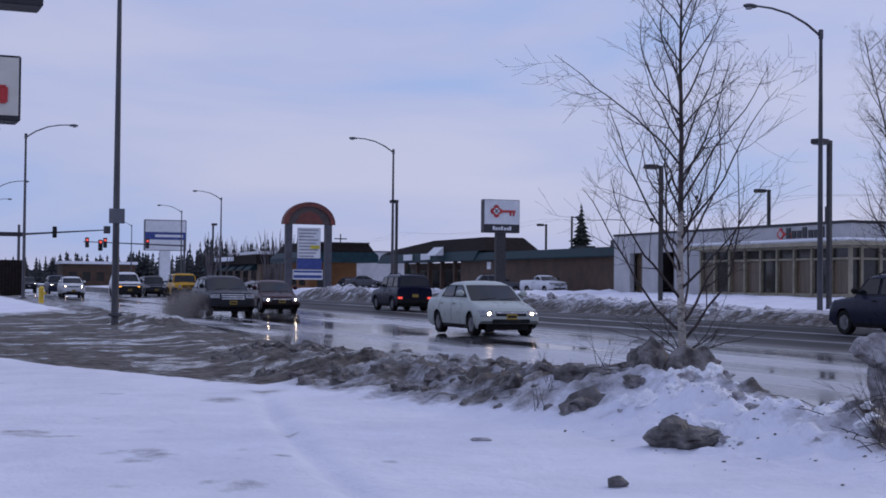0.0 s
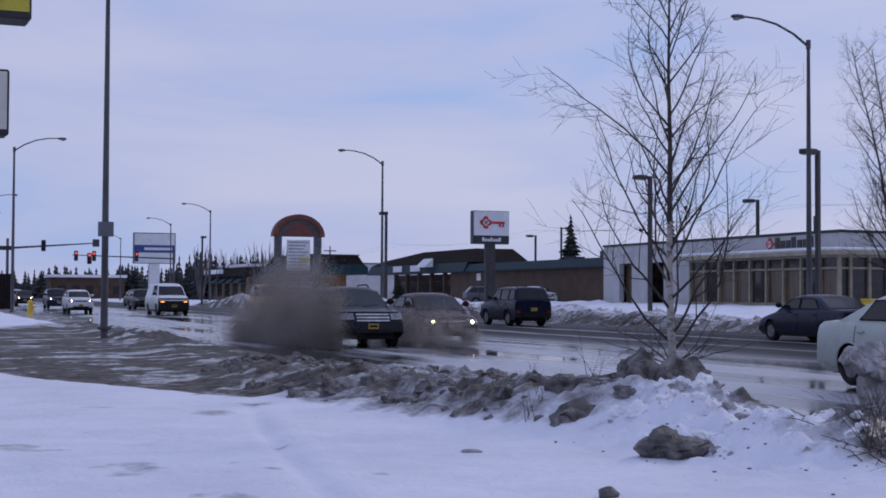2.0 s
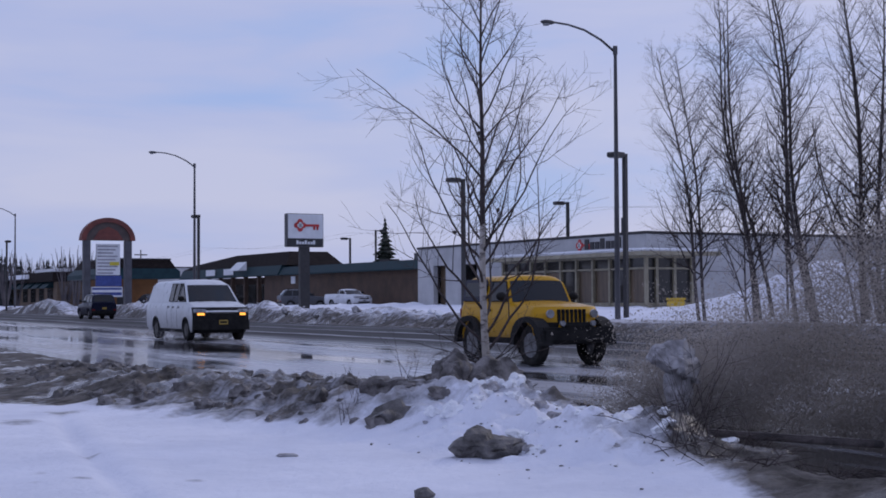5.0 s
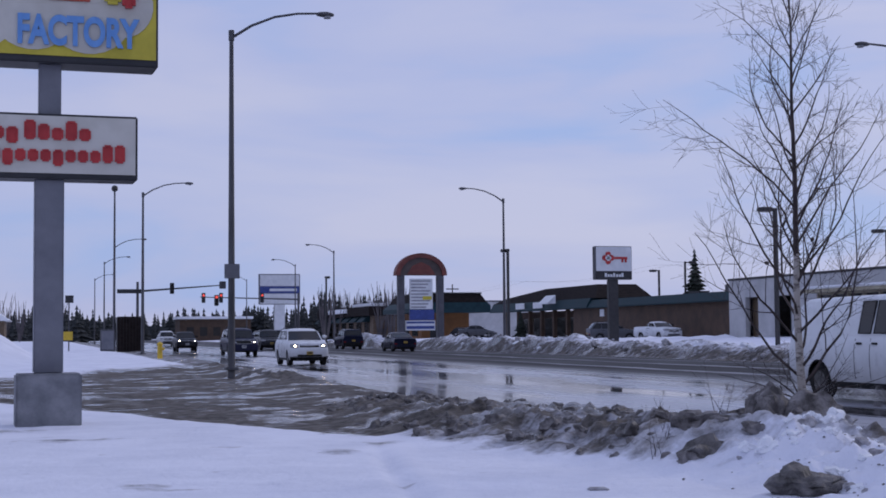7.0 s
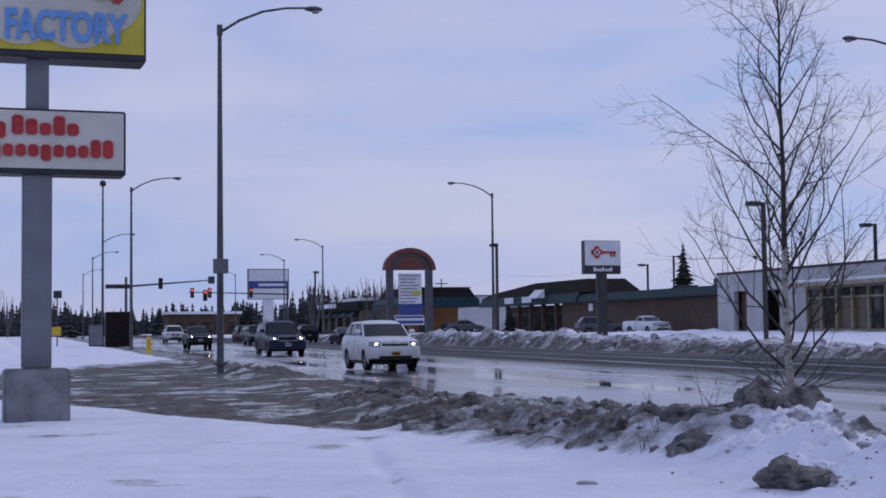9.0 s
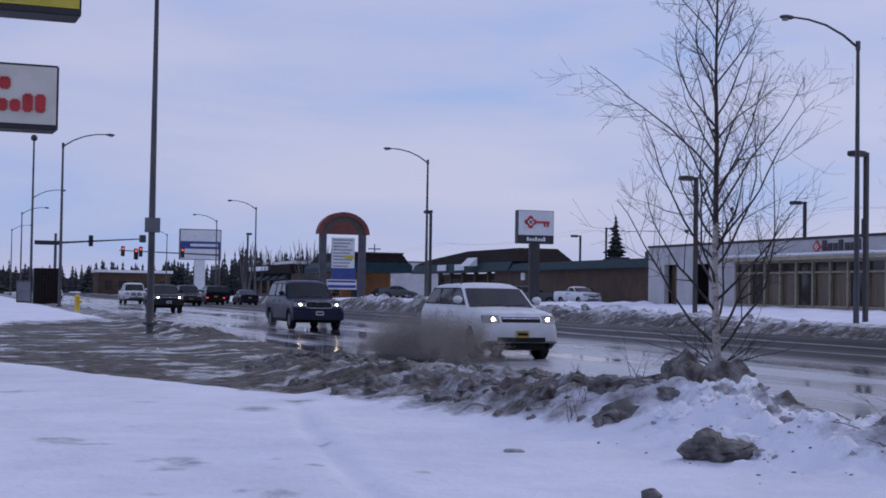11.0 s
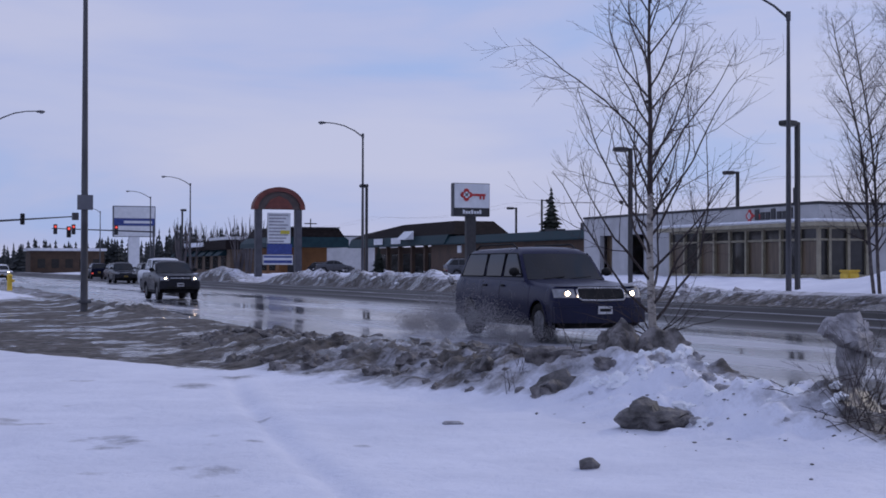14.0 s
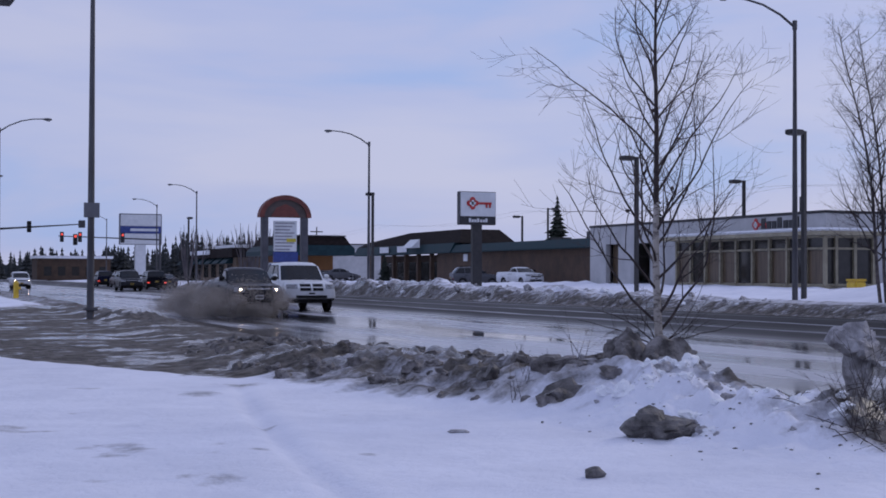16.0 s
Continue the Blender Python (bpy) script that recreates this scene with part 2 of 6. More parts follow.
FRAME = material("cream_window_frame", (0.22, 0.195, 0.135), (0.33, 0.295, 0.21), 2.0, 0.55)
PANE = glass("dark_window_glass", (0.05, 0.048, 0.045))
BLIND = material("brown_curtain_behind_glass", (0.07, 0.05, 0.032), (0.15, 0.105, 0.065), 1.4, 0.35, stretch=(3, 3, 0.3))
ROOF_SNOW = material("roof_snow", (0.74, 0.76, 0.80), (0.86, 0.87, 0.90), 1.5, 0.75, bump=0.4, bump_scale=5)
SIGN_WHITE = material("white_sign_face", (0.60, 0.62, 0.64), (0.72, 0.73, 0.75), 1.5, 0.4)
SIGN_CREAM = material("aged_cream_sign_face", (0.48, 0.46, 0.40), (0.60, 0.58, 0.52), 1.2, 0.45)
SIGN_BLACK = material("black_sign_band", (0.012, 0.012, 0.015), (0.025, 0.025, 0.03), 2.0, 0.4)
SIGN_RED = material("red_sign_paint", (0.36, 0.018, 0.02), (0.50, 0.035, 0.035), 3.0, 0.45)
SIGN_ORANGE = material("faded_orange_red_sign_paint", (0.42, 0.06, 0.035), (0.55, 0.10, 0.06), 3.0, 0.5)
SIGN_BLUE = material("blue_sign_paint", (0.022, 0.04, 0.18), (0.04, 0.07, 0.27), 3.0, 0.45)
SIGN_SKY = material("light_blue_sign_paint", (0.10, 0.26, 0.58), (0.15, 0.34, 0.68), 3.0, 0.45)
SIGN_YELLOW = material("yellow_sign_paint", (0.46, 0.38, 0.03), (0.60, 0.50, 0.05), 2.0, 0.5)
SIGN_GREY = material("grey_printed_bars", (0.22, 0.22, 0.25), (0.34, 0.34, 0.37), 3.0, 0.5)
ARCH_RED = material("rust_red_arch_paint", (0.11, 0.028, 0.022), (0.19, 0.05, 0.036), 1.5, 0.6)
ARCH_IN = material("brown_arch_panel", (0.06, 0.045, 0.042), (0.10, 0.075, 0.068), 1.0, 0.7)
YELLOW = material("yellow_painted_steel", (0.50, 0.33, 0.02), (0.66, 0.45, 0.04), 3.0, 0.5)
RUBBER = material("worn_tyre_rubber", (0.010, 0.010, 0.010), (0.032, 0.030, 0.029), 8.0, 0.85, spec=0.15)
RIM = material("grey_alloy_rim", (0.10, 0.10, 0.105), (0.23, 0.23, 0.24), 5.0, 0.5, 0.5)
RIM_DARK = material("dirty_steel_rim", (0.06, 0.058, 0.055), (0.14, 0.135, 0.13), 5.0, 0.5, 0.6)
BLACK = material("black_plastic_trim", (0.008, 0.008, 0.009), (0.022, 0.021, 0.021), 6.0, 0.6, spec=0.15)
CHROME = material("dull_chrome", (0.35, 0.35, 0.36), (0.55, 0.55, 0.56), 5.0, 0.25, 0.9)
AUTO_GLASS = glass("tinted_car_glass", (0.014, 0.017, 0.021))
LAMP_OFF = material("clear_headlamp_lens", (0.17, 0.175, 0.19), (0.32, 0.33, 0.35), 8.0, 0.12)
LAMP_ON = material("lit_headlamp_lens", (1.0, 0.66, 0.38), (1.0, 0.76, 0.52), 6.0, 0.2, glow=26.0)
AMBER_ON = material("lit_amber_lens", (0.9, 0.32, 0.03), (1.0, 0.42, 0.06), 6.0, 0.2, glow=1.6)
RED_OFF = material("red_tail_lens", (0.16, 0.01, 0.012), (0.26, 0.02, 0.022), 6.0, 0.2)
RED_ON = material("lit_red_lens", (0.9, 0.04, 0.03), (1.0, 0.10, 0.07), 6.0, 0.2, glow=0.9)
PLATE = material("dull_yellow_plate", (0.30, 0.20, 0.035), (0.42, 0.29, 0.06), 8.0, 0.5)
PLATE_W = material("white_plate", (0.5, 0.5, 0.52), (0.62, 0.62, 0.64), 8.0, 0.5)


def droplets(name, dark, light):
    """Flakes of spray, which scatter light forwards as well as back."""
    m = material(name, dark, light, 0.8, 0.9)
    n, l = m.node_tree.nodes, m.node_tree.links
    src = n["Principled BSDF"].inputs["Base Color"].links[0].from_socket
    d, t, k = n.new("ShaderNodeBsdfDiffuse"), n.new("ShaderNodeBsdfTranslucent"), n.new("ShaderNodeMixShader")
    k.inputs[0].default_value = 0.5
    l.new(src, d.inputs["Color"])
    l.new(src, t.inputs["Color"])
    l.new(d.outputs[0], k.inputs[1])
    l.new(t.outputs[0], k.inputs[2])
    l.new(k.outputs[0], n["Material Output"].inputs["Surface"])
    return m


MIST_BROWN = droplets("brown_slush_spray", (0.32, 0.295, 0.272), (0.45, 0.415, 0.39))
MIST_GREY = droplets("grey_water_spray", (0.34, 0.325, 0.33), (0.48, 0.465, 0.47))
ARCH_POST = material("dark_grey_arch_post", (0.05, 0.05, 0.06), (0.085, 0.085, 0.10), 1.5, 0.6)


# ---------------------------------------------------------------- mesh helpers
def mesh_ob(name, bm, mat, parent=None, label="", smooth=False):
    me = bpy.data.meshes.new(name)
    bmesh.ops.recalc_face_normals(bm, faces=bm.faces)
    bm.to_mesh(me)
    bm.free()
    me.materials.append(mat)
    if smooth:
        for p in me.polygons:
            p.use_smooth = True
        me.set_sharp_from_angle(angle=radians(38))
    ob = new(name, me)
    if parent is not None:
        ob.parent = parent
    if label:
        tagged(ob, label)
    return ob


def part(name, bm, mat, parent, label="", smooth=False):
    return mesh_ob(name, bm, mat, parent, label, smooth)


def thing(name, m, label, category, group="", kind=""):
    ob = new(name)
    ob.matrix_basis = m
    return tagged(ob, label, category, group, kind)


def box(bm, x0, x1, y0, y1, z0, z1, bevel=0.0):
    vs = [bm.verts.new((x, y, z)) for x in (x0, x1) for y in (y0, y1) for z in (z0, z1)]
    fs = [bm.faces.new([vs[i] for i in f]) for f in ((0, 1, 3, 2), (4, 6, 7, 5), (0, 4, 5, 1), (2, 3, 7, 6), (0, 2, 6, 4), (1, 5, 7, 3))]
    if bevel:
        es = {e for f in fs for e in f.edges}
        bmesh.ops.bevel(bm, geom=list(es), offset=bevel, segments=2, affect="EDGES")
    return bm


def boxed(x0, x1, y0, y1, z0, z1, bevel=0.0):
    return box(bmesh.new(), x0, x1, y0, y1, z0, z1, bevel)


def tube(bm, pts, radii, sides=8):
    """A tapered tube along points."""
    rings = []
    for i, p in enumerate(pts):
        p = Vector(p)
        a = Vector(pts[max(0, i - 1)])
        b = Vector(pts[min(len(pts) - 1, i + 1)])
        d = (b - a).normalized()
        u = d.cross(Vector((0.31, 0.2, 0.93)) if abs(d.z) < 0.9 else Vector((1, 0.1, 0))).normalized()
        v = d.cross(u)
        rings.append([bm.verts.new(p + (u * math.cos(2 * math.pi * k / sides) + v * math.sin(2 * math.pi * k / sides)) * radii[i])
                      for k in range(sides)])
    for r, s in zip(rings, rings[1:]):
        for k in range(sides):
            bm.faces.new((r[k], r[(k + 1) % sides], s[(k + 1) % sides], s[k]))
    bm.faces.new(rings[0][::-1])
    bm.faces.new(rings[-1])
    return bm


def disc(bm, c, axis, r, h, sides=20, r2=None):
    c, axis = Vector(c), Vector(axis).normalized()
    return tube(bm, [c - axis * h / 2, c + axis * h / 2], [r, r if r2 is None else r2], sides)


def prism(poly, axis, a, b):
    """A closed outline of (u, z) points pushed along x or y from a to b."""
    bm = bmesh.new()
    put = (lambda p, k: (k, p[0], p[1])) if axis == "x" else (lambda p, k: (p[0], k, p[1]))
    r = [[bm.verts.new(put(p, k)) for p in poly] for k in (a, b)]
    n = len(poly)
    for i in range(n):
        bm.faces.new((r[0][i], r[0][(i + 1) % n], r[1][(i + 1) % n], r[1][i]))
    caps = [bm.faces.new(r[0][::-1]), bm.faces.new(r[1])]
    bmesh.ops.triangulate(bm, faces=caps)
    return bm


def shard(bm, c, r, seed, squash=(1, 1, 1), planes=11, sub=3):
    """A broken block: a ball cut by random planes, its edges worn."""
    rng = random.Random(int(seed * 13) + 5)
    cuts = []
    for _ in range(planes):
        n = Vector((rng.gauss(0, 1), rng.gauss(0, 1), rng.gauss(0, 1))).normalized()
        cuts.append((n, rng.uniform(0.45, 0.95)))
    out = bmesh.ops.create_icosphere(bm, subdivisions=sub, radius=1.0)
    for v in out["verts"]:
        d = v.co.normalized()
        k = 1.25
        for n, q in cuts:
            s = d.dot(n)
            if s > 0.05:
                k = min(k, q / s)
        k *= 1 + 0.16 * noise.noise(d * 2.6 + Vector((seed, 0, seed * 5))) + 0.08 * noise.noise(d * 6.5 + Vector((0, seed, 1)))
        v.co = Vector(c) + Vector((d.x * squash[0], d.y * squash[1], d.z * squash[2])) * r * k
    return bm


def lump(bm, c, r, seed, squash=(1, 1, 1), rough=0.45, sub=2):
    """An uneven lump of ice or stone."""
    out = bmesh.ops.create_icosphere(bm, subdivisions=sub, radius=1.0)
    for v in out["verts"]:
        d = v.co.copy()
        k = 1 + rough * noise.noise(d * 1.3 + Vector((seed * 7.1, seed * 3.3, seed))) + rough * 0.5 * noise.noise(d * 3.1 + Vector((seed, 0, seed * 5)))
        v.co = Vector(c) + Vector((d.x * squash[0], d.y * squash[1], d.z * squash[2])) * r * k
    return bm


def fractal(x, y, s, octaves=4):
    v, a, f = 0.0, 1.0, 1.0
    for _ in range(octaves):
        v += a * noise.noise((x * s * f, y * s * f, 3.7 * f))
        a, f = a * 0.5, f * 2.1
    return v


def smooth(a, b, x):
    k = min(1, max(0, (x - a) / (b - a)))
    return k * k * (3 - 2 * k)


# ---------------------------------------------------------------- ground, road, banks
def road_z(x):
    return -0.08 + 0.16 * smooth(9, 18, x) - 0.02 * smooth(22, 30, x)


def front_line(y):
    """x of the foot of the near bank on the lot's side."""
    return 4.9 + 1.5 * smooth(20, 11.5, y) + 0.9 * smooth(11.5, 6.5, y) + 0.6 * smooth(24, 34, y) + 0.8 * smooth(34, 46, y)


def bank_height(x, y):
    """The ploughed bank between the lot and the road."""
    f = front_line(y)
    w = 8.6 - f
    u = (x - f) / max(0.6, w)
    if u <= -0.15 or u >= 1.12:
        return 0.0
    shape = smooth(-0.15, 0.45, u) * (1 - smooth(0.72, 1.12, u))
    tall = 0.11 + 0.12 * smooth(28, 21, y) * smooth(13.2, 15.0, y) + 0.17 * smooth(14.8, 12.8, y) * smooth(9.4, 10.9, y) + 0.10 * smooth(18, 15, y) * smooth(12, 14, y)
    tall *= 1 - 0.9 * smooth(10.2, 9.2, y) * smooth(6.6, 8.2, y) * smooth(0.35, 0.6, u)
    tall += 0.10 * smooth(45, 48.5, y) * smooth(54, 51, y) - 0.06 * smooth(27, 33, y) * smooth(46, 40, y)
    n = fractal(x, y, 0.9, 3)
    r = 1 - abs(noise.noise((x * 1.9, y * 1.5, 9.1))) * 2.2
    q = 1 - abs(noise.noise((x * 4.6, y * 3.9, 2.1))) * 2.4
    crag = 0.75 + 0.25 * smooth(12.6, 14.5, y)
    return max(0.0, shape * tall * (1 + 0.6 * n + crag * (0.55 * r + 0.26 * q)))


def drive(x, y):
    """How far a place lies inside the slushy drive, 0 to 1."""
    near = 33.5 - 2.55 * (x + 0.6) + 0.9 * noise.noise((x * 0.5, y * 0.2, 0))
    if x > 4.6:
        near = 20.2
    far = 56 + 5.0 * noise.noise((x * 0.25, 5.0, 0)) + 2.2 * max(0, x - 1)
    return smooth(near - 0.7, near + 0.7, y) * (1 - smooth(far - 2.5, far + 2.5, y)) * (1 - smooth(8.6, 9.4, x)) * smooth(-70, -30, x)


def ground_z(x, y):
    z = -0.02 + 0.05 * fractal(x, y, 0.22, 3) * smooth(60, 10, abs(y)) + 0.017 * fractal(x, y, 2.0, 3)
    z += bank_height(x, y)
    d = drive(x, y)
    z -= d * (0.05 - 0.016 * fractal(x * 0.7, y * 0.7, 1.2, 3))
    # tyre groove across the lot snow
    gx = 2.85 + 0.09 * (y - 9.3) + 0.0065 * (y - 9.3) ** 2
    z -= 0.05 * math.exp(-((x - gx) / 0.085) ** 2) * smooth(4, 8, y) * smooth(20.5, 16.0, y)
    z += 0.022 * math.exp(-((x - gx - 0.26) / 0.14) ** 2) * smooth(4, 8, y) * smooth(20.5, 16.0, y)
    # a small heap by the gutter
    z += 0.30 * math.exp(-((x - 9.0) / 0.5) ** 2 - ((y - 9.4) / 0.6) ** 2) * (1 + 0.5 * fractal(x, y, 3.0, 3))
    # craggy snow thrown up beside the small tree
    heap = math.exp(-((x - 7.5) / 1.1) ** 2 - ((y - 11.7) / 1.4) ** 2)
    if heap > 0.02:
        z += heap * (0.13 * fractal(x, y, 2.2, 3) + 0.075 * fractal(x, y, 6.0, 4))
    # snow beyond the drive
    z += 0.30 * smooth(58, 66, y) * smooth(7.0, 5.0, x) * (0.7 + 0.5 * fractal(x, y, 0.2, 3))
    z += 1.5 * math.exp(-((x + 2.7) / 1.7) ** 2 - ((y - 78) / 6.0) ** 2)
    if x > 8.2:
        z = min(z, z * 0 - 0.2 + 0.18 * smooth(8.9, 8.2, x)) if bank_height(x, y) < 0.03 else z - 0.15 * smooth(8.4, 9.2, x)
    if x > 29.5:
        # far verge with its ploughed bank, and the higher lots behind
        cut = smooth(120, 124, y) * smooth(140, 136, y)
        tall = (0.85 * smooth(30.3, 31.6, x) * (1 - 0.55 * smooth(33.4, 35.5, x))) * (1 - cut) * smooth(168, 160, y)
        tall *= 0.75 + 0.62 * fractal(x, y, 0.75, 4) * smooth(47, 60, y) + 0.1 * fractal(x, y, 0.2, 2)
        tall *= 0.72 + 0.28 * smooth(60, 72, y) + 0.4 * smooth(84, 100, y)
        z = -0.2 + smooth(29.4, 30.4, x) * (0.24 + (0.55 - 0.28 * smooth(96, 104, y)) * smooth(32, 42, x)) + max(0, tall)
        z += 2.3 * math.exp(-((x - 43.5) / 4.2) ** 2 - ((y - 45) / 6.5) ** 2) * (1 + 0.25 * fractal(x, y, 0.5, 3) + 0.25 * fractal(x, y, 1.3, 3))
    return z


SCUFFS = [(random.Random(k).uniform(-1.5, 4.6), random.Random(k + 90).uniform(8.5, 22), random.Random(k + 180).uniform(0.08, 0.30), random.Random(k + 270).uniform(0.08, 0.22)) for k in range(34)]


def dirt(x, y):
    d = 0.84 * drive(x, y)
    f = front_line(y)
    if f - 0.5 < x < 10:
        u = (x - f) / (8.6 - f)
        b = 0.66 * smooth(-0.12, 0.12, u) + 0.3 * smooth(0.6, 0.95, u)
        # the clean heap beside the small tree
        b -= 0.50 * math.exp(-((x - 7.3) / 0.8) ** 2 - ((y - 11.9) / 1.5) ** 2)
        b -= 0.28 * smooth(0.5, 0.0, u) * smooth(16.0, 13.0, y)
        b -= 0.5 * smooth(10.9, 9.6, y) * smooth(0.5, 0.1, u)
        b += 0.5 * smooth(11.3, 10.2, y) * smooth(0.35, 0.7, u)
        d = max(d, b)
    # worn icy patches on the lot
    for px, py, rx, ry in ((1.75, 12.3, 0.35, 0.5), (0.9, 14.2, 0.4, 0.5), (3.5, 17.6, 0.35, 0.7), (2.3, 10.3, 0.3, 0.3), (0.4, 20.8, 1.2, 0.5), (4.4, 19.0, 0.5, 0.5), (-0.6, 23.4, 1.5, 0.5)):
        q = ((x - px) / rx) ** 2 + ((y - py) / ry) ** 2
        if q < 4:
            d = max(d, 0.48 * math.exp(-q))
    if y < 23 and x < 5.5:
        for px, py, rx, ry in SCUFFS:
            q = ((x - px) / rx) ** 2 + ((y - py) / ry) ** 2
            if q < 4:
                d = max(d, 0.44 * math.exp(-q))
    edge = 6.65 + 0.33 * (y - 8.0)
    if y < 11.4 and x > edge - 0.5:
        d = max(d, 0.92 * smooth(edge - 0.2, edge + 0.5, x) * smooth(11.4, 10.6, y) * (1 - 0.75 * math.exp(-((x - 9.0) / 0.5) ** 2 - ((y - 9.5) / 0.55) ** 2)))
    if 8.0 < x < 9.6 and y < 12:
        d = max(d, smooth(8.0, 8.5, x) * smooth(12, 11, y) * (1 - 0.75 * math.exp(-((x - 9.0) / 0.5) ** 2 - ((y - 9.5) / 0.55) ** 2)))
    if 29.5 < x < 37:
        d = max(d, 0.76 * (1 - smooth(30.8, 33.6, x)), 0.48 * (1 - smooth(33, 36.5, x)))
    return d


def lines(a, b, fine0, fine1, step, grow=1.16):
    """Grid lines, close together from fine0 to fine1 and ever wider out to a and b."""
    out = [fine0 + step * i for i in range(int((fine1 - fine0) / step) + 1)]
    k, v = step, out[-1]
    while v < b:
        k *= grow
        v += k
        out.append(min(v, b))
    k, v = step, out[0]
    while v > a:
        k *= grow
        v -= k
        out.insert(0, max(v, a))
    return out


def sheet(name, xs, ys, fz, mat, fd=None):
    verts = [(x, y, fz(x, y)) for y in ys for x in xs]
    w = len(xs)
    faces = [(j * w + i, j * w + i + 1, (j + 1) * w + i + 1, (j + 1) * w + i) for j in range(len(ys) - 1) for i in range(w - 1)]
    me = bpy.data.meshes.new(name)
    me.from_pydata(verts, [], faces)
    if fd:
        at = me.attributes.new("dirt", "FLOAT", "POINT")
        at.data.foreach_set("value", [fd(v[0], v[1]) for v in verts])
    me.materials.append(mat)
    for p in me.polygons:
        p.use_smooth = True
    return new(name, me)


xs_all = sorted(set([round(v, 3) for v in lines(-1500, 9.0, 2.4, 9.4, 0.085, 1.06)] + [9.9, 12, 15, 19, 23, 27, 29, 29.6]
                    + [29.8 + 0.25 * i for i in range(26)] + [36.5 + 0.8 * i for i in range(18)]
                    + [round(v, 3) for v in lines(52, 1500, 52, 52.5, 2.0)]))
xs_all = sorted(set(xs_all + [round(6.0 + 0.045 * i, 3) for i in range(66)]))
ys_all = sorted(set([round(v, 3) for v in lines(-600, 2500, 7.0, 26.0, 0.10, 1.035)] + [round(9.05 + 0.1 * i, 3) for i in range(60)]))
tagged(sheet("ground", xs_all, ys_all, ground_z, SNOW, dirt), "snow-covered lots with brown slush drive and ploughed dirty banks", "snow ground", kind="structure")
tagged(sheet("road", [8.3 + 0.45 * i for i in range(49)], lines(-600, 1500, -20, 160, 2.0), lambda x, y: road_z(x), ROAD),
       "wet multi-lane asphalt road with slush, ice sheets and puddles", "road", kind="structure")


def quad_slab(bm, pts, nrm, thick=0.012):
    nrm = Vector(nrm).normalized()
    a = [bm.verts.new(Vector(p) + nrm * thick) for p in pts]
    b = [bm.verts.new(Vector(p) - nrm * 0.002) for p in pts]
    n = len(pts)
    bm.faces.new(a)
    bm.faces.new(b[::-1])
    for i in range(n):
        bm.faces.new((a[i], b[i], b[(i + 1) % n], a[(i + 1) % n]))
    return bm


# ---------------------------------------------------------------- buildings
def slab(name, parent, mat, x0, x1, y0, y1, z0, z1, label="", bevel=0.0):
    return part(name, boxed(x0, x1, y0, y1, z0, z1, bevel), mat, parent, label)


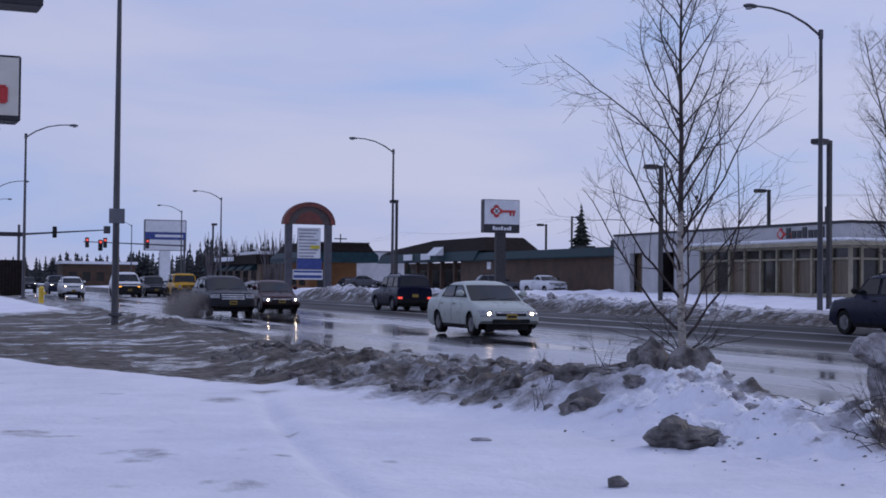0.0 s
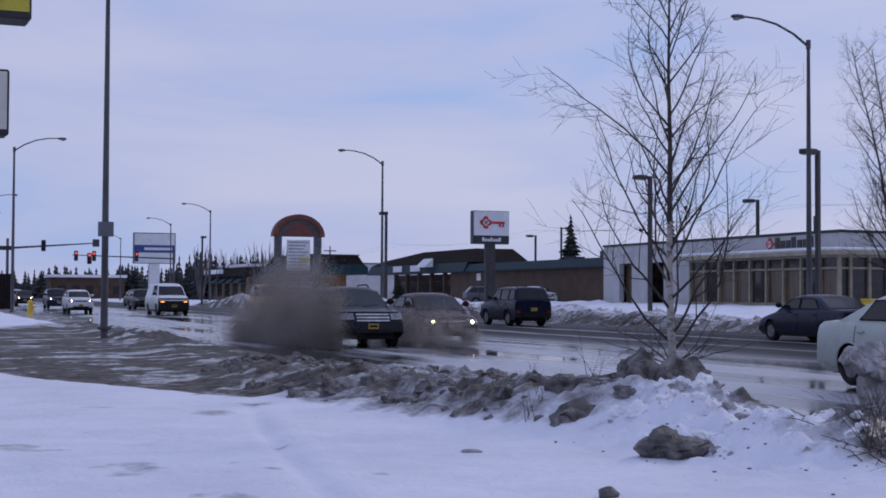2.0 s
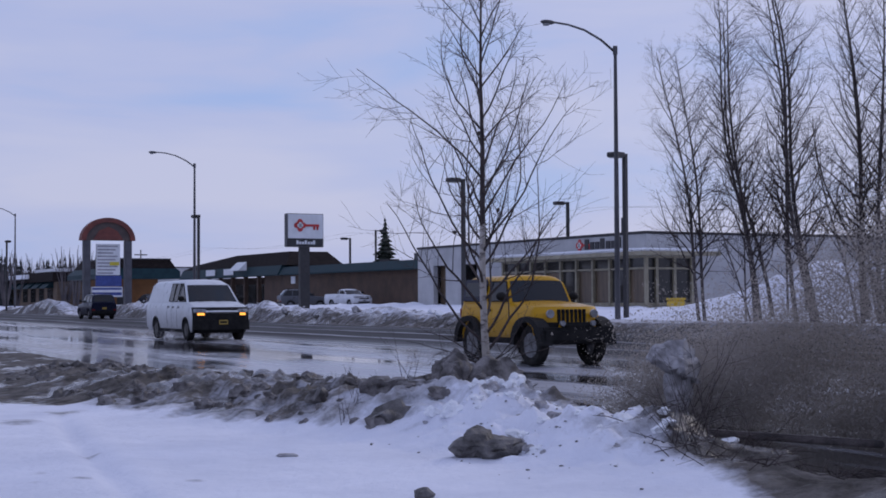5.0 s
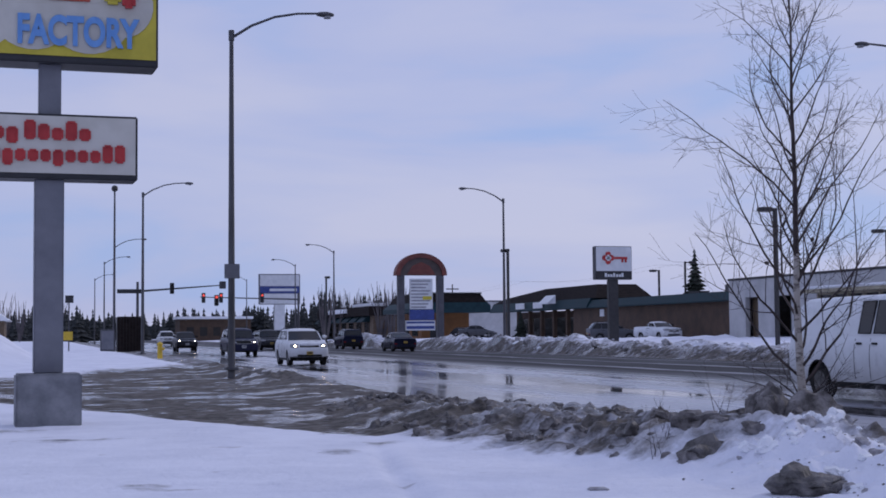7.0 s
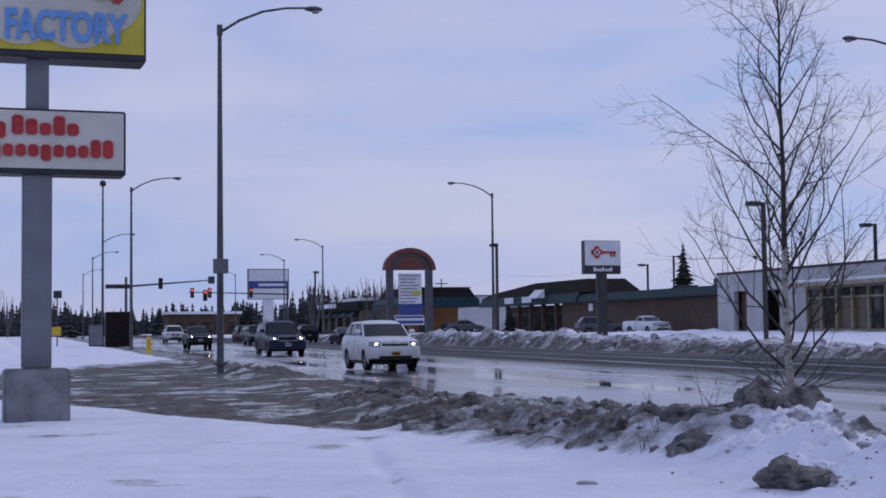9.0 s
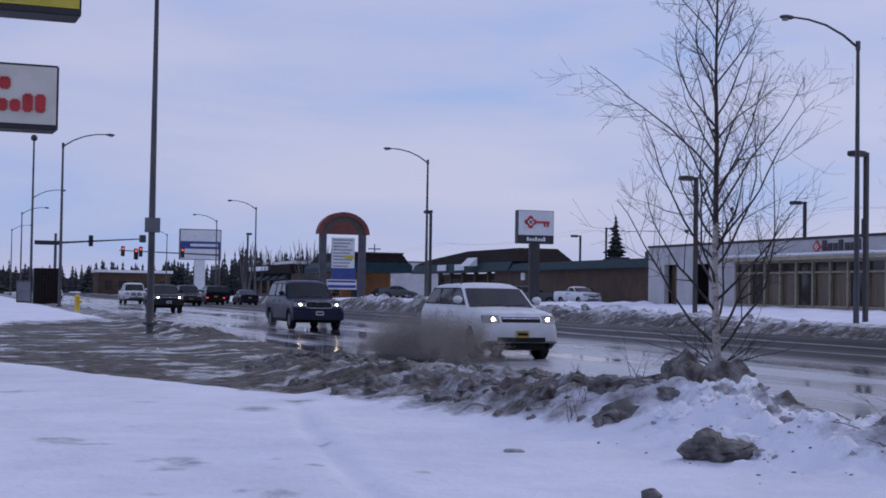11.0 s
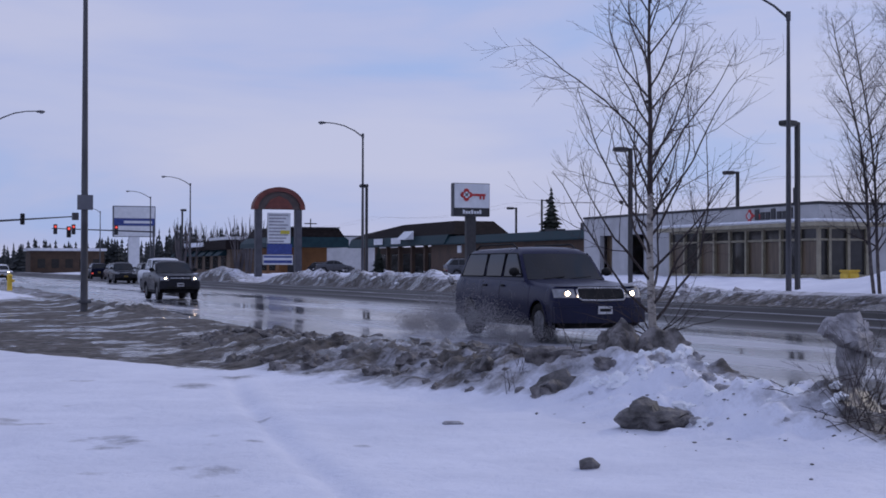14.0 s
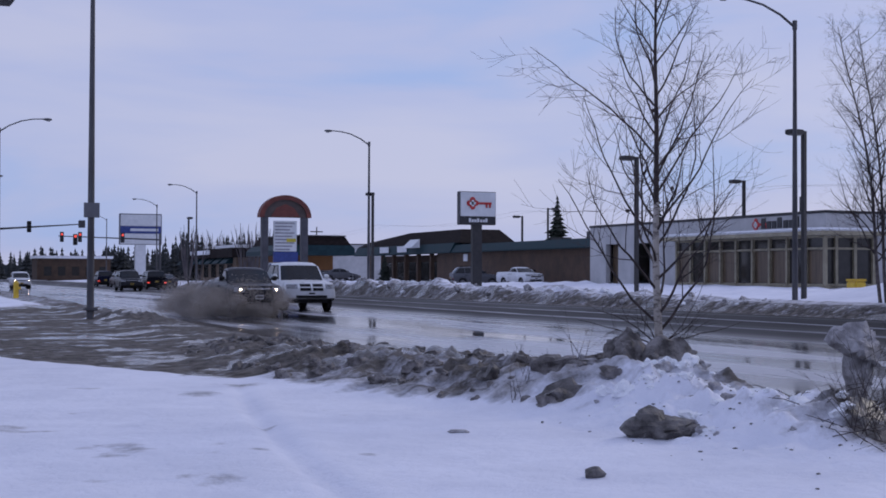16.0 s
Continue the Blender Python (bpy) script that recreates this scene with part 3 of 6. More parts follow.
def bank_building():
    """Low white bank: long face along the road at x = 48, glazed bay with a snowy canopy."""
    b = thing("bank_building", pose(0, 0, 0), "low white flat-roofed bank with a cream-framed glazed bay", "building")
    X, Y0, Y1, T = 48.0, 66.7, 95.4, 5.0
    # outer walls, with openings left for the two doorways
    slab("wall", b, PLASTER, X, X + 0.35, 92.9, Y1, 0.2, T)
    slab("wall", b, PLASTER, X, X + 0.35, 88.7, 91.0, 0.2, 3.75)
    slab("wall", b, PLASTER, X, X + 0.35, 82.9, 86.4, 0.2, 3.75)
    slab("wall", b, PLASTER, X, X + 0.35, Y0, 92.9, 3.75, T)
    slab("wall", b, PLASTER, X + 0.35, X + 22, Y1 - 0.35, Y1, 0.2, T)
    slab("wall", b, PLASTER, X + 3.7, X + 22, Y0 + 0.35, Y0 + 0.7, 0.2, T)
    slab("wall", b, PLASTER, X + 0.35, X + 3.7, Y0 + 0.35, Y0 + 0.7, 3.75, T)
    slab("wall", b, PLASTER, X + 21.6, X + 22, Y0 + 0.7, Y1 - 0.35, 0.2, T)
    slab("roof", b, TRIM_DARK, X + 0.35, X + 21.6, Y0 + 0.7, Y1 - 0.35, 4.5, 4.7, "dark flat roof")
    slab("roof_edge", b, TRIM_DARK, X - 0.06, X + 0.4, Y0 - 0.06, Y1 + 0.06, T + 0.003, T + 0.16, "black metal roof edge")
    slab("roof_edge", b, TRIM_DARK, X + 0.4, X + 22.1, Y0 + 0.29, Y0 + 0.75, T + 0.003, T + 0.16, "black metal roof edge")
    slab("door_recess", b, BLIND, X + 0.6, X + 0.75, 91.0, 92.9, 0.2, 3.75, "tan panel in a recess")
    slab("door_recess", b, DARK_STEEL, X + 1.2, X + 1.35, 86.4, 88.7, 0.2, 3.75, "dark recessed entrance")
    # glazed bay wrapping the corner
    slab("plinth", b, FRAME, X - 0.02, X + 0.3, Y0 + 0.02, 82.9, 0.2, 0.95, "cream sill wall")
    slab("plinth", b, FRAME, X + 0.3, X + 3.7, Y0 + 0.38, Y0 + 0.66, 0.2, 0.95, "cream sill wall")
    n = 9
    step = (82.75 - Y0) / n
    for i in range(n + 1):
        y = Y0 + 0.08 + i * step
        slab("mullion", b, FRAME, X - 0.09, X + 0.10, y - 0.09, y + 0.09, 0.952, 3.745)
    for z in (1.02, 3.05, 3.70):
        slab("transom", b, FRAME, X - 0.05, X + 0.06, Y0 + 0.18, 82.7, z - 0.06, z + 0.06)
    for i in range(n):
        y = Y0 + 0.08 + i * step
        slab("pane", b, PANE, X + 0.105, X + 0.125, y + 0.09, y + step - 0.09, 3.12, 3.63, "dark upper pane")
        slab("pane", b, BLIND if i % 3 != 1 else PANE, X + 0.105, X + 0.125, y + 0.09, y + step - 0.09, 1.09, 2.98, "brown curtained pane")
    for i in range(3):
        x = X + 0.9 + i * 1.25
        slab("mullion", b, FRAME, x - 0.09, x + 0.09, Y0 + 0.25, Y0 + 0.42, 0.952, 3.745)
    for z in (1.02, 3.05, 3.70):
        slab("transom", b, FRAME, X + 0.12, X + 3.6, Y0 + 0.29, Y0 + 0.38, z - 0.06, z + 0.06)
    slab("pane", b, PANE, X + 0.12, X + 3.6, Y0 + 0.45, Y0 + 0.47, 1.09, 3.63, "dark corner panes")
    slab("canopy", b, FRAME, X - 1.1, X - 0.003, Y0 - 1.1, 83.2, 3.76, 3.98, "cream canopy edge")
    slab("canopy", b, FRAME, X + 0.003, X + 4.4, Y0 - 1.1, Y0 - 0.003, 3.76, 3.98, "cream canopy edge")
    bm = boxed(X - 1.08, X + 4.3, Y0 - 1.05, Y0 - 0.01, 3.984, 4.16, 0.07)
    part("canopy_snow", bm, ROOF_SNOW, b, "snow lying on the canopy")
    bm = boxed(X - 1.08, X - 0.01, Y0, 83.1, 3.984, 4.18, 0.08)
    part("canopy_snow", bm, ROOF_SNOW, b, "snow lying on the canopy")
    # wall sign: a red key and dark lettering bars
    key_mark(b, (X - 0.05, 73.55, 4.55), 0.42, "x")
    w = (72.75, 72.2, 71.65, 71.1, 70.5, 69.95, 69.4)
    for i, y in enumerate(w):
        h = 0.62 if i in (0, 3, 6) else 0.44
        slab("sign_bar", b, SIGN_BLACK, X - 0.06, X - 0.003, y - 0.21, y + 0.21, 4.28, 4.28 + h)
    part("flue", disc(bmesh.new(), (52.2, 75, 5.5), (0, 0, 1), 0.14, 1.8, 12), STEEL, b, "metal roof flue")
    return b


def key_mark(parent, c, s, face):
    """A red key: lobed bow, shaft and two teeth, proud of a face that looks to -x or -y."""
    def put(name, u0, u1, z0, z1):
        if face == "x":
            bm = boxed(c[0], c[0] + 0.045, c[1] - u1, c[1] - u0, c[2] + z0, c[2] + z1, 0.01)
        else:
            bm = boxed(c[0] + u0, c[0] + u1, c[1], c[1] + 0.045, c[2] + z0, c[2] + z1, 0.01)
        part(name, bm, SIGN_RED, parent, "red key-shaped mark")
    ax = (1, 0, 0) if face == "x" else (0, 1, 0)
    bow = bmesh.new()
    for du, dz in ((0, 0.5), (0, -0.5), (0.5, 0), (-0.5, 0)):
        q = (c[0] + 0.02, c[1] - du * s, c[2] + dz * s) if face == "x" else (c[0] + du * s, c[1] + 0.02, c[2] + dz * s)
        disc(bow, q, ax, 0.40 * s, 0.05, 14)
    part("key_bow", bow, SIGN_RED, parent, "red key-shaped mark")
    hole = bmesh.new()
    for du, dz in ((0, 0.22), (0, -0.22), (0.22, 0), (-0.22, 0)):
        q = (c[0] - 0.012, c[1] - du * s, c[2] + dz * s) if face == "x" else (c[0] + du * s, c[1] - 0.012, c[2] + dz * s)
        disc(hole, q, ax, 0.24 * s, 0.012, 12)
    part("key_hole", hole, SIGN_WHITE, parent, "white cut-out in the key")
    put("key_shaft", 0.8 * s, 2.9 * s, -0.16 * s, 0.16 * s)
    put("key_tooth", 2.0 * s, 2.28 * s, -0.62 * s, -0.165 * s)
    put("key_tooth", 2.5 * s, 2.78 * s, -0.62 * s, -0.165 * s)


def strip_mall():
    """Brown block shops with teal fascia and a dark shingled mansard over the entrance end."""
    b = thing("shop_building", pose(0, 0, 0), "long brown block shop with a teal fascia and shingled mansard", "building")
    slab("wall", b, BROWN_WALL, 52.6, 53.0, 97.5, 139.5, 0.3, 4.0)
    slab("wall", b, BROWN_WALL, 53.0, 72, 139.1, 139.5, 0.3, 4.0)
    slab("wall", b, BROWN_WALL, 53.0, 72, 97.5, 97.9, 0.3, 4.0)
    slab("roof", b, TRIM_DARK, 53.0, 72, 97.9, 139.1, 4.2, 4.5, "dark flat roof")
    bm = prism([(52.0, 3.75), (52.0, 3.85), (52.45, 4.55), (53.2, 4.55), (53.2, 3.75)], "y", 96.5, 134)
    part("fascia", bm, TEAL, b, "teal metal fascia")
    bm = prism([(51.9, 3.75), (51.9, 3.85), (52.35, 4.75), (53.2, 4.75), (53.2, 3.75)], "y", 134.003, 166)
    part("fascia", bm, TEAL, b, "teal metal fascia")
    bm = bmesh.new()
    low = [bm.verts.new(p) for p in ((52.35, 132.6, 4.753), (58.5, 132.6, 4.753), (58.5, 150, 4.753), (58.5, 166, 4.753), (52.35, 166, 4.753), (52.35, 150, 4.753))]
    high = [bm.verts.new(p) for p in ((53.4, 134.6, 6.15), (57.5, 134.6, 6.15), (57.5, 150, 6.15), (57.5, 165, 5.35), (53.4, 165, 5.35), (53.4, 150, 6.15))]
    for q in ((0, 1, 2, 5), (2, 3, 4, 5)):
        bm.faces.new([low[k] for k in q][::-1])
        bm.faces.new([high[k] for k in q])
    for k in range(6):
        bm.faces.new((low[k], low[(k + 1) % 6], high[(k + 1) % 6], high[k]))
    part("mansard", bm, SHINGLE, b, "dark brown shingled mansard roof")
    slab("wall", b, BROWN_WALL, 55.5, 55.9, 139.5, 165.6, 0.3, 3.75, "shaded wall behind the entrance walk")
    for y in (141.5, 145.5, 149.5, 153.5, 157.5, 161.5):
        slab("window", b, PANE, 55.42, 55.5, y, y + 2.6, 0.9, 3.0, "dark shop window")
        slab("post", b, BROWN_WALL, 52.3, 52.7, y - 0.9, y - 0.5, 0.3, 3.75)
    slab("sign_board", b, SIGN_WHITE, 51.84, 51.9, 147.0, 150.0, 4.0, 4.65, "white shop sign")
    slab("sign_board", b, SIGN_WHITE, 51.84, 51.9, 153.0, 156.0, 4.0, 4.65, "white shop sign")
    bm = prism([(51.0, 4.4), (51.95, 5.3), (51.95, 4.4)], "y", 143.0, 146.0)
    part("awning", bm, SIGN_WHITE, b, "small white gabled awning")
    slab("notice", b, SIGN_WHITE, 52.52, 52.6, 131.0, 132.0, 2.9, 3.6)
    slab("notice", b, SIGN_WHITE, 52.52, 52.6, 100.2, 100.9, 3.1, 3.6)
    slab("roof_unit", b, STEEL, 57, 58.6, 112, 114, 4.5, 5.4, "grey roof ventilator")
    for y in (99, 103, 117):
        slab("roof_unit", b, TRIM_DARK, 56, 57, y, y + 2.2, 4.5, 4.95, "dark roof vent")
    c = thing("corner_shop", pose(0, 0, 0), "ochre-walled shop with a flared teal mansard roof", "building")
    slab("wall", c, OCHRE_WALL, 51.0, 57.9, 195, 207, 0.3, 4.3)
    bm = prism([(48.5, 4.2), (48.5, 4.8), (49.4, 5.6), (59.2, 5.6), (59.7, 5.2), (59.7, 4.2)], "y", 190.5, 208)
    part("fascia", bm, TEAL, c, "teal flared roof edge")
    bm = prism([(49.4, 5.603), (50.4, 6.8), (58.3, 6.8), (59.2, 5.603)], "y", 190.7, 207.8)
    part("mansard", bm, SHINGLE, c, "dark brown shingled mansard")
    slab("ridge_cap", c, TRIM_DARK, 50.3, 58.4, 190.4, 208.1, 6.803, 6.95, "black roof cap")
    for y in (197, 202):
        slab("window", c, PANE, 50.92, 51.0, y, y + 3.2, 1.0, 3.2, "dark shop window")
    slab("door", c, TRIM_DARK, 52.2, 53.2, 194.93, 195.0, 0.3, 2.4, "dark shop door")
    d = thing("far_shop_row", pose(0, 0, 0), "far row of tan shops with snow on the roof", "building")
    slab("wall", d, TAN_BRICK, 57, 70, 252, 300, 0.3, 4.6)
    slab("roof", d, SHINGLE, 56, 71, 251, 301, 4.603, 6.3, "dark shingled roof")
    slab("roof_snow", d, ROOF_SNOW, 57, 66, 254, 270, 6.303, 6.9, "snow patch on the roof")
    slab("roof_snow", d, ROOF_SNOW, 55.7, 56, 270, 292, 5.3, 6.1, "snow patch on the roof")
    for y in range(255, 298, 7):
        slab("window", d, PANE, 56.9, 57, y, y + 4, 1.0, 3.4, "dark shop window")
        bm = prism([(55.4, 3.5), (56.99, 4.9), (56.99, 3.5)], "y", y - 0.4, y + 4.4)
        part("awning", bm, TEAL, d, "small shop awning")
    e = thing("pale_warehouse", pose(0, 0, 0), "pale grey metal warehouse far behind the shops", "building")
    slab("wall", e, PLASTER, 68.5, 84, 236, 250, 0.3, 6.7)
    slab("roof_edge", e, STEEL, 68.3, 84.2, 235.8, 250.2, 6.703, 6.9)
    f = thing("brick_motel", pose(0, 0, 0), "low red-brown brick building with snow on its roof", "building")
    slab("wall", f, BROWN_WALL, 30, 46, 330, 342, 0.2, 5.0)
    slab("roof_snow", f, ROOF_SNOW, 29.5, 46.5, 329.5, 342.5, 5.003, 5.6)
    for x in (31.5, 34.5, 37.5, 40.5, 43.5):
        slab("window", f, PANE, x, x + 1.6, 329.9, 330, 1.2, 3.2)
    g = thing("house", pose(0, 0, 0), "low house with a thick snow-covered roof behind a drift", "house")
    slab("wall", g, TAN_BRICK, -17.5, -3.6, 150, 160, 0, 3.0)
    bm = prism([(-18.5, 3.0), (-3.0, 3.0), (-6.5, 5.6), (-15, 5.6)], "y", 149, 161)
    part("roof", bm, ROOF_SNOW, g, "roof under thick snow")
    slab("window", g, PANE, -8, -6, 149.94, 150, 1.0, 2.2)
    h = thing("shed", pose(0, 0, 0), "dark gabled shed beside the lot", "shed")
    bm = prism([(-22, 0), (-8.5, 0), (-8.5, 4.6), (-13, 7.6), (-22, 7.6)], "y", 168, 176)
    part("wall", bm, TAN_BRICK, h)
    bm = prism([(-22, 7.7), (-12.9, 7.7), (-8.0, 4.5), (-8.0, 4.9), (-12.8, 8.1), (-22, 8.1)], "y", 167.5, 176.5)
    part("roof", bm, SHINGLE, h)


bank_building()
strip_mall()


# ---------------------------------------------------------------- street furniture
def street_lamp():
    """Tapered steel pole with one curved arm over the road; the arm points to +x."""
    t = thing("street_lamp", pose(0, 0, 0), "tall tapered steel street lamp with one curved arm", "street lamp", "street lamps along the road")
    part("pole", tube(bmesh.new(), [(0, 0, -0.3), (0, 0, 4), (0, 0, 11.6)], [0.125, 0.11, 0.07], 10), STEEL, t, smooth=True)
    part("base_plate", boxed(-0.22, 0.22, -0.22, 0.22, -0.02, 0.08, 0.02), STEEL, t)
    part("bracket", disc(bmesh.new(), (0, 0, 11.5), (0, 0, 1), 0.10, 0.36, 10), STEEL, t)
    pts = [(0.05, 0, 11.45), (0.7, 0, 11.88), (1.5, 0, 12.22), (2.3, 0, 12.38), (3.0, 0, 12.42)]
    part("arm", tube(bmesh.new(), pts, [0.055, 0.05, 0.045, 0.042, 0.04], 8), STEEL, t, smooth=True)
    bm = bmesh.new()
    lump(bm, (3.28, 0, 12.40), 0.2, 2, (1.75, 0.8, 0.5), 0.05)
    part("lamp_head", bm, STEEL, t, "grey cobra-head luminaire", True)
    part("lens", disc(bmesh.new(), (3.36, 0, 12.30), (0, 0, 1), 0.13, 0.07, 12), LAMP_OFF, t)
    return t


lamp = street_lamp()
lamp.matrix_basis = pose(6.24, 49.5, 0.25)
for x, y in ((7.0, 106.2), (8.0, 169.2), (8.4, 207.7), (9.2, 268.6)):
    copy_thing(lamp, pose(x, y, 0.1))
for x, y in ((34.06, 49.4), (34.52, 106.6), (35.18, 177.7), (36.47, 213.9), (37.3, 273.2)):
    copy_thing(lamp, pose(x, y, 0.15, 0, 0, 180))
# plate on the near lamp pole
p = thing("pole_sign", pose(6.24, 49.38, 0), "small grey sign plate fixed to the lamp pole", "sign plate")
part("plate", boxed(-0.26, 0.26, -0.05, -0.02, 3.35, 3.85, 0.01), SIGN_POST, p)
part("clamp", boxed(-0.15, 0.15, -0.019, 0.0, 3.5, 3.7), DARK_STEEL, p)


def car_park_lamp(h, double=False):
    t = thing("car_park_lamp", pose(0, 0, 0), "dark square car-park lamp post with a shoebox head", "lamp post", "car-park lamps")
    part("pole", boxed(-0.09, 0.09, -0.09, 0.09, 0, h), DARK_STEEL, t)
    part("arm", boxed(-0.35, -0.09, -0.05, 0.05, h - 0.14, h - 0.04), DARK_STEEL, t)
    part("lamp_head", boxed(-1.0, -0.35, -0.28, 0.28, h - 0.2, h + 0.02, 0.03), DARK_STEEL, t)
    part("lens", boxed(-0.95, -0.4, -0.2, 0.2, h - 0.23, h - 0.2), LAMP_OFF, t)
    return t


cp = car_park_lamp(7.5)
cp.matrix_basis = pose(36.9, 67.9, 0.3, 0, 0, 12)
for x, y, a in ((52.3, 81.6, 0), (37.0, 53.0, 20), (34.28, 104.9, -90), (62.1, 139.3, 0), (30.6, 159.0, 90), (57, 122, 160)):
    copy_thing(cp, pose(x, y, 0.3, 0, 0, a))


def flat_text(words, size, m, mat, parent, depth=0.02, name="lettering"):
    cu = bpy.data.curves.new(name, "FONT")
    cu.body, cu.size, cu.extrude, cu.align_x, cu.align_y, cu.offset = words, size, depth, "CENTER", "CENTER", 0.026
    tmp = bpy.data.objects.new(name, cu)
    scene.collection.objects.link(tmp)
    me = bpy.data.meshes.new_from_object(tmp.evaluated_get(bpy.context.evaluated_depsgraph_get()))
    bpy.data.objects.remove(tmp)
    me.materials.append(mat)
    ob = new(name, me)
    ob.parent = parent
    ob.matrix_basis = m
    return ob


def tall_sign():
    """Roadside sign on a square post: two lit boxes over a concrete footing."""
    t = thing("roadside_sign", pose(0.10, 24.85, -0.03, 0, 0, 3), "tall roadside sign with two cream boxes on a grey post", "roadside sign")
    part("footing", boxed(-0.52, 0.52, -0.45, 0.45, -0.1, 0.86, 0.03), CONCRETE, t, "grey concrete footing")
    part("post", boxed(-0.235, 0.235, -0.2, 0.2, 0.86, 4.06, 0.02), SIGN_POST, t, "grey painted steel post")
    part("post", boxed(-0.18, 0.18, -0.16, 0.16, 4.06, 8.6, 0.015), SIGN_POST, t, "grey painted steel post")
    low = part("sign_box", boxed(-1.42, 1.42, -0.30, 0.30, 4.06, 5.14, 0.02), SIGN_BLACK, t, "dark sign case")
    part("sign_face", boxed(-1.38, 1.38, -0.325, -0.302, 4.15, 5.10), SIGN_CREAM, low, "aged cream sign face")
    # two rows of bold lettering, one plain shape to a letter
    for x0, z, heights in ((-1.36, 4.70, (0.2, 0.2, 0.2, 0.2)), (-0.42, 4.70, (0.32, 0.26, 0.2, 0.32, 0.2)), (-1.36, 4.34, (0.2, 0.2, 0.22, 0.2, 0.2, 0.2, 0.2, 0.2, 0.2, 0.2, 0.2, 0.3, 0.3))):
        x = x0
        for k, h in enumerate(heights):
            w = 0.185 if z > 4.5 else 0.165
            drop = 0.07 if (k % 4 == 3 and h < 0.25) else 0.0
            part("lettering_shape", boxed(x, x + w, -0.34, -0.327, z - drop, z + h, 0.03), SIGN_RED, low, "red lettering shape")
            x += w + 0.035
    up = part("sign_box", boxed(-1.80, 1.75, -0.35, 0.35, 5.98, 8.7, 0.02), SIGN_BLACK, t, "dark sign case")
    part("sign_face", boxed(-1.75, 1.71, -0.375, -0.352, 6.10, 8.65), SIGN_YELLOW, up, "yellow and cream sign face")
    bm = bmesh.new()
    for k, (x, z, r) in enumerate(((-1.2, 6.85, 0.7), (-0.3, 6.9, 0.72), (0.6, 6.9, 0.75), (1.1, 7.0, 0.56), (-0.6, 7.8, 0.8), (0.6, 7.8, 0.8))):
        disc(bm, (x, -0.379 - 0.0035 * k, z), (0, 1, 0), r, 0.008, 28)
    part("cloud_panel", bm, SIGN_CREAM, up, "cream rounded panel")
    word = flat_text("FACTORY", 0.66, pose(0.42, -0.418, 6.49, 90, 0, 0) @ Matrix.Diagonal((0.66, 1, 1, 1)), SIGN_SKY, up, 0.012)
    part("lettering_shape", boxed(-1.65, -1.38, -0.43, -0.404, 6.4, 7.0, 0.05), SIGN_SKY, up, "light blue lettering shape")
    part("picture_shape", boxed(-0.05, 0.62, -0.43, -0.404, 7.02, 7.40, 0.01), SIGN_ORANGE, up, "orange-red picture block")
    part("picture_shape", boxed(-1.2, -0.1, -0.43, -0.404, 7.08, 7.22, 0.02), SIGN_GREY, up, "grey picture bar")
    part("picture_shape", boxed(0.85, 1.12, -0.43, -0.404, 7.0, 7.45, 0.05), SIGN_YELLOW, up, "yellow picture block")
    part("picture_shape", boxed(1.14, 1.36, -0.43, -0.404, 6.95, 7.4, 0.05), SIGN_RED, up, "red picture block")


def bank_sign():
    t = thing("bank_sign", pose(37.16, 91.0, 0.3), "white pole sign with a red key above a black band", "pole sign")
    part("post", boxed(-0.34, 0.34, -0.2, 0.2, 0, 4.62, 0.02), DARK_STEEL, t, "dark square sign post")
    part("sign_box", boxed(-1.32, 1.32, -0.28, 0.28, 4.62, 6.88, 0.03), STEEL, t, "grey sign case")
    part("sign_face", boxed(-1.28, 1.28, -0.305, -0.283, 5.20, 6.84), SIGN_WHITE, t, "white sign face")
    part("sign_band", boxed(-1.28, 1.28, -0.305, -0.283, 4.66, 5.196), SIGN_BLACK, t, "black sign band")
    key_mark(t, (-0.42, -0.355, 6.08), 0.48, "y")
    for i, x in enumerate((-0.6, -0.4, -0.2, 0.0, 0.22, 0.42, 0.6)):
        part("lettering_bar", boxed(x - 0.075, x + 0.075, -0.325, -0.306, 4.80, 5.06 if i in (0, 3, 6) else 4.98), SIGN_WHITE, t)


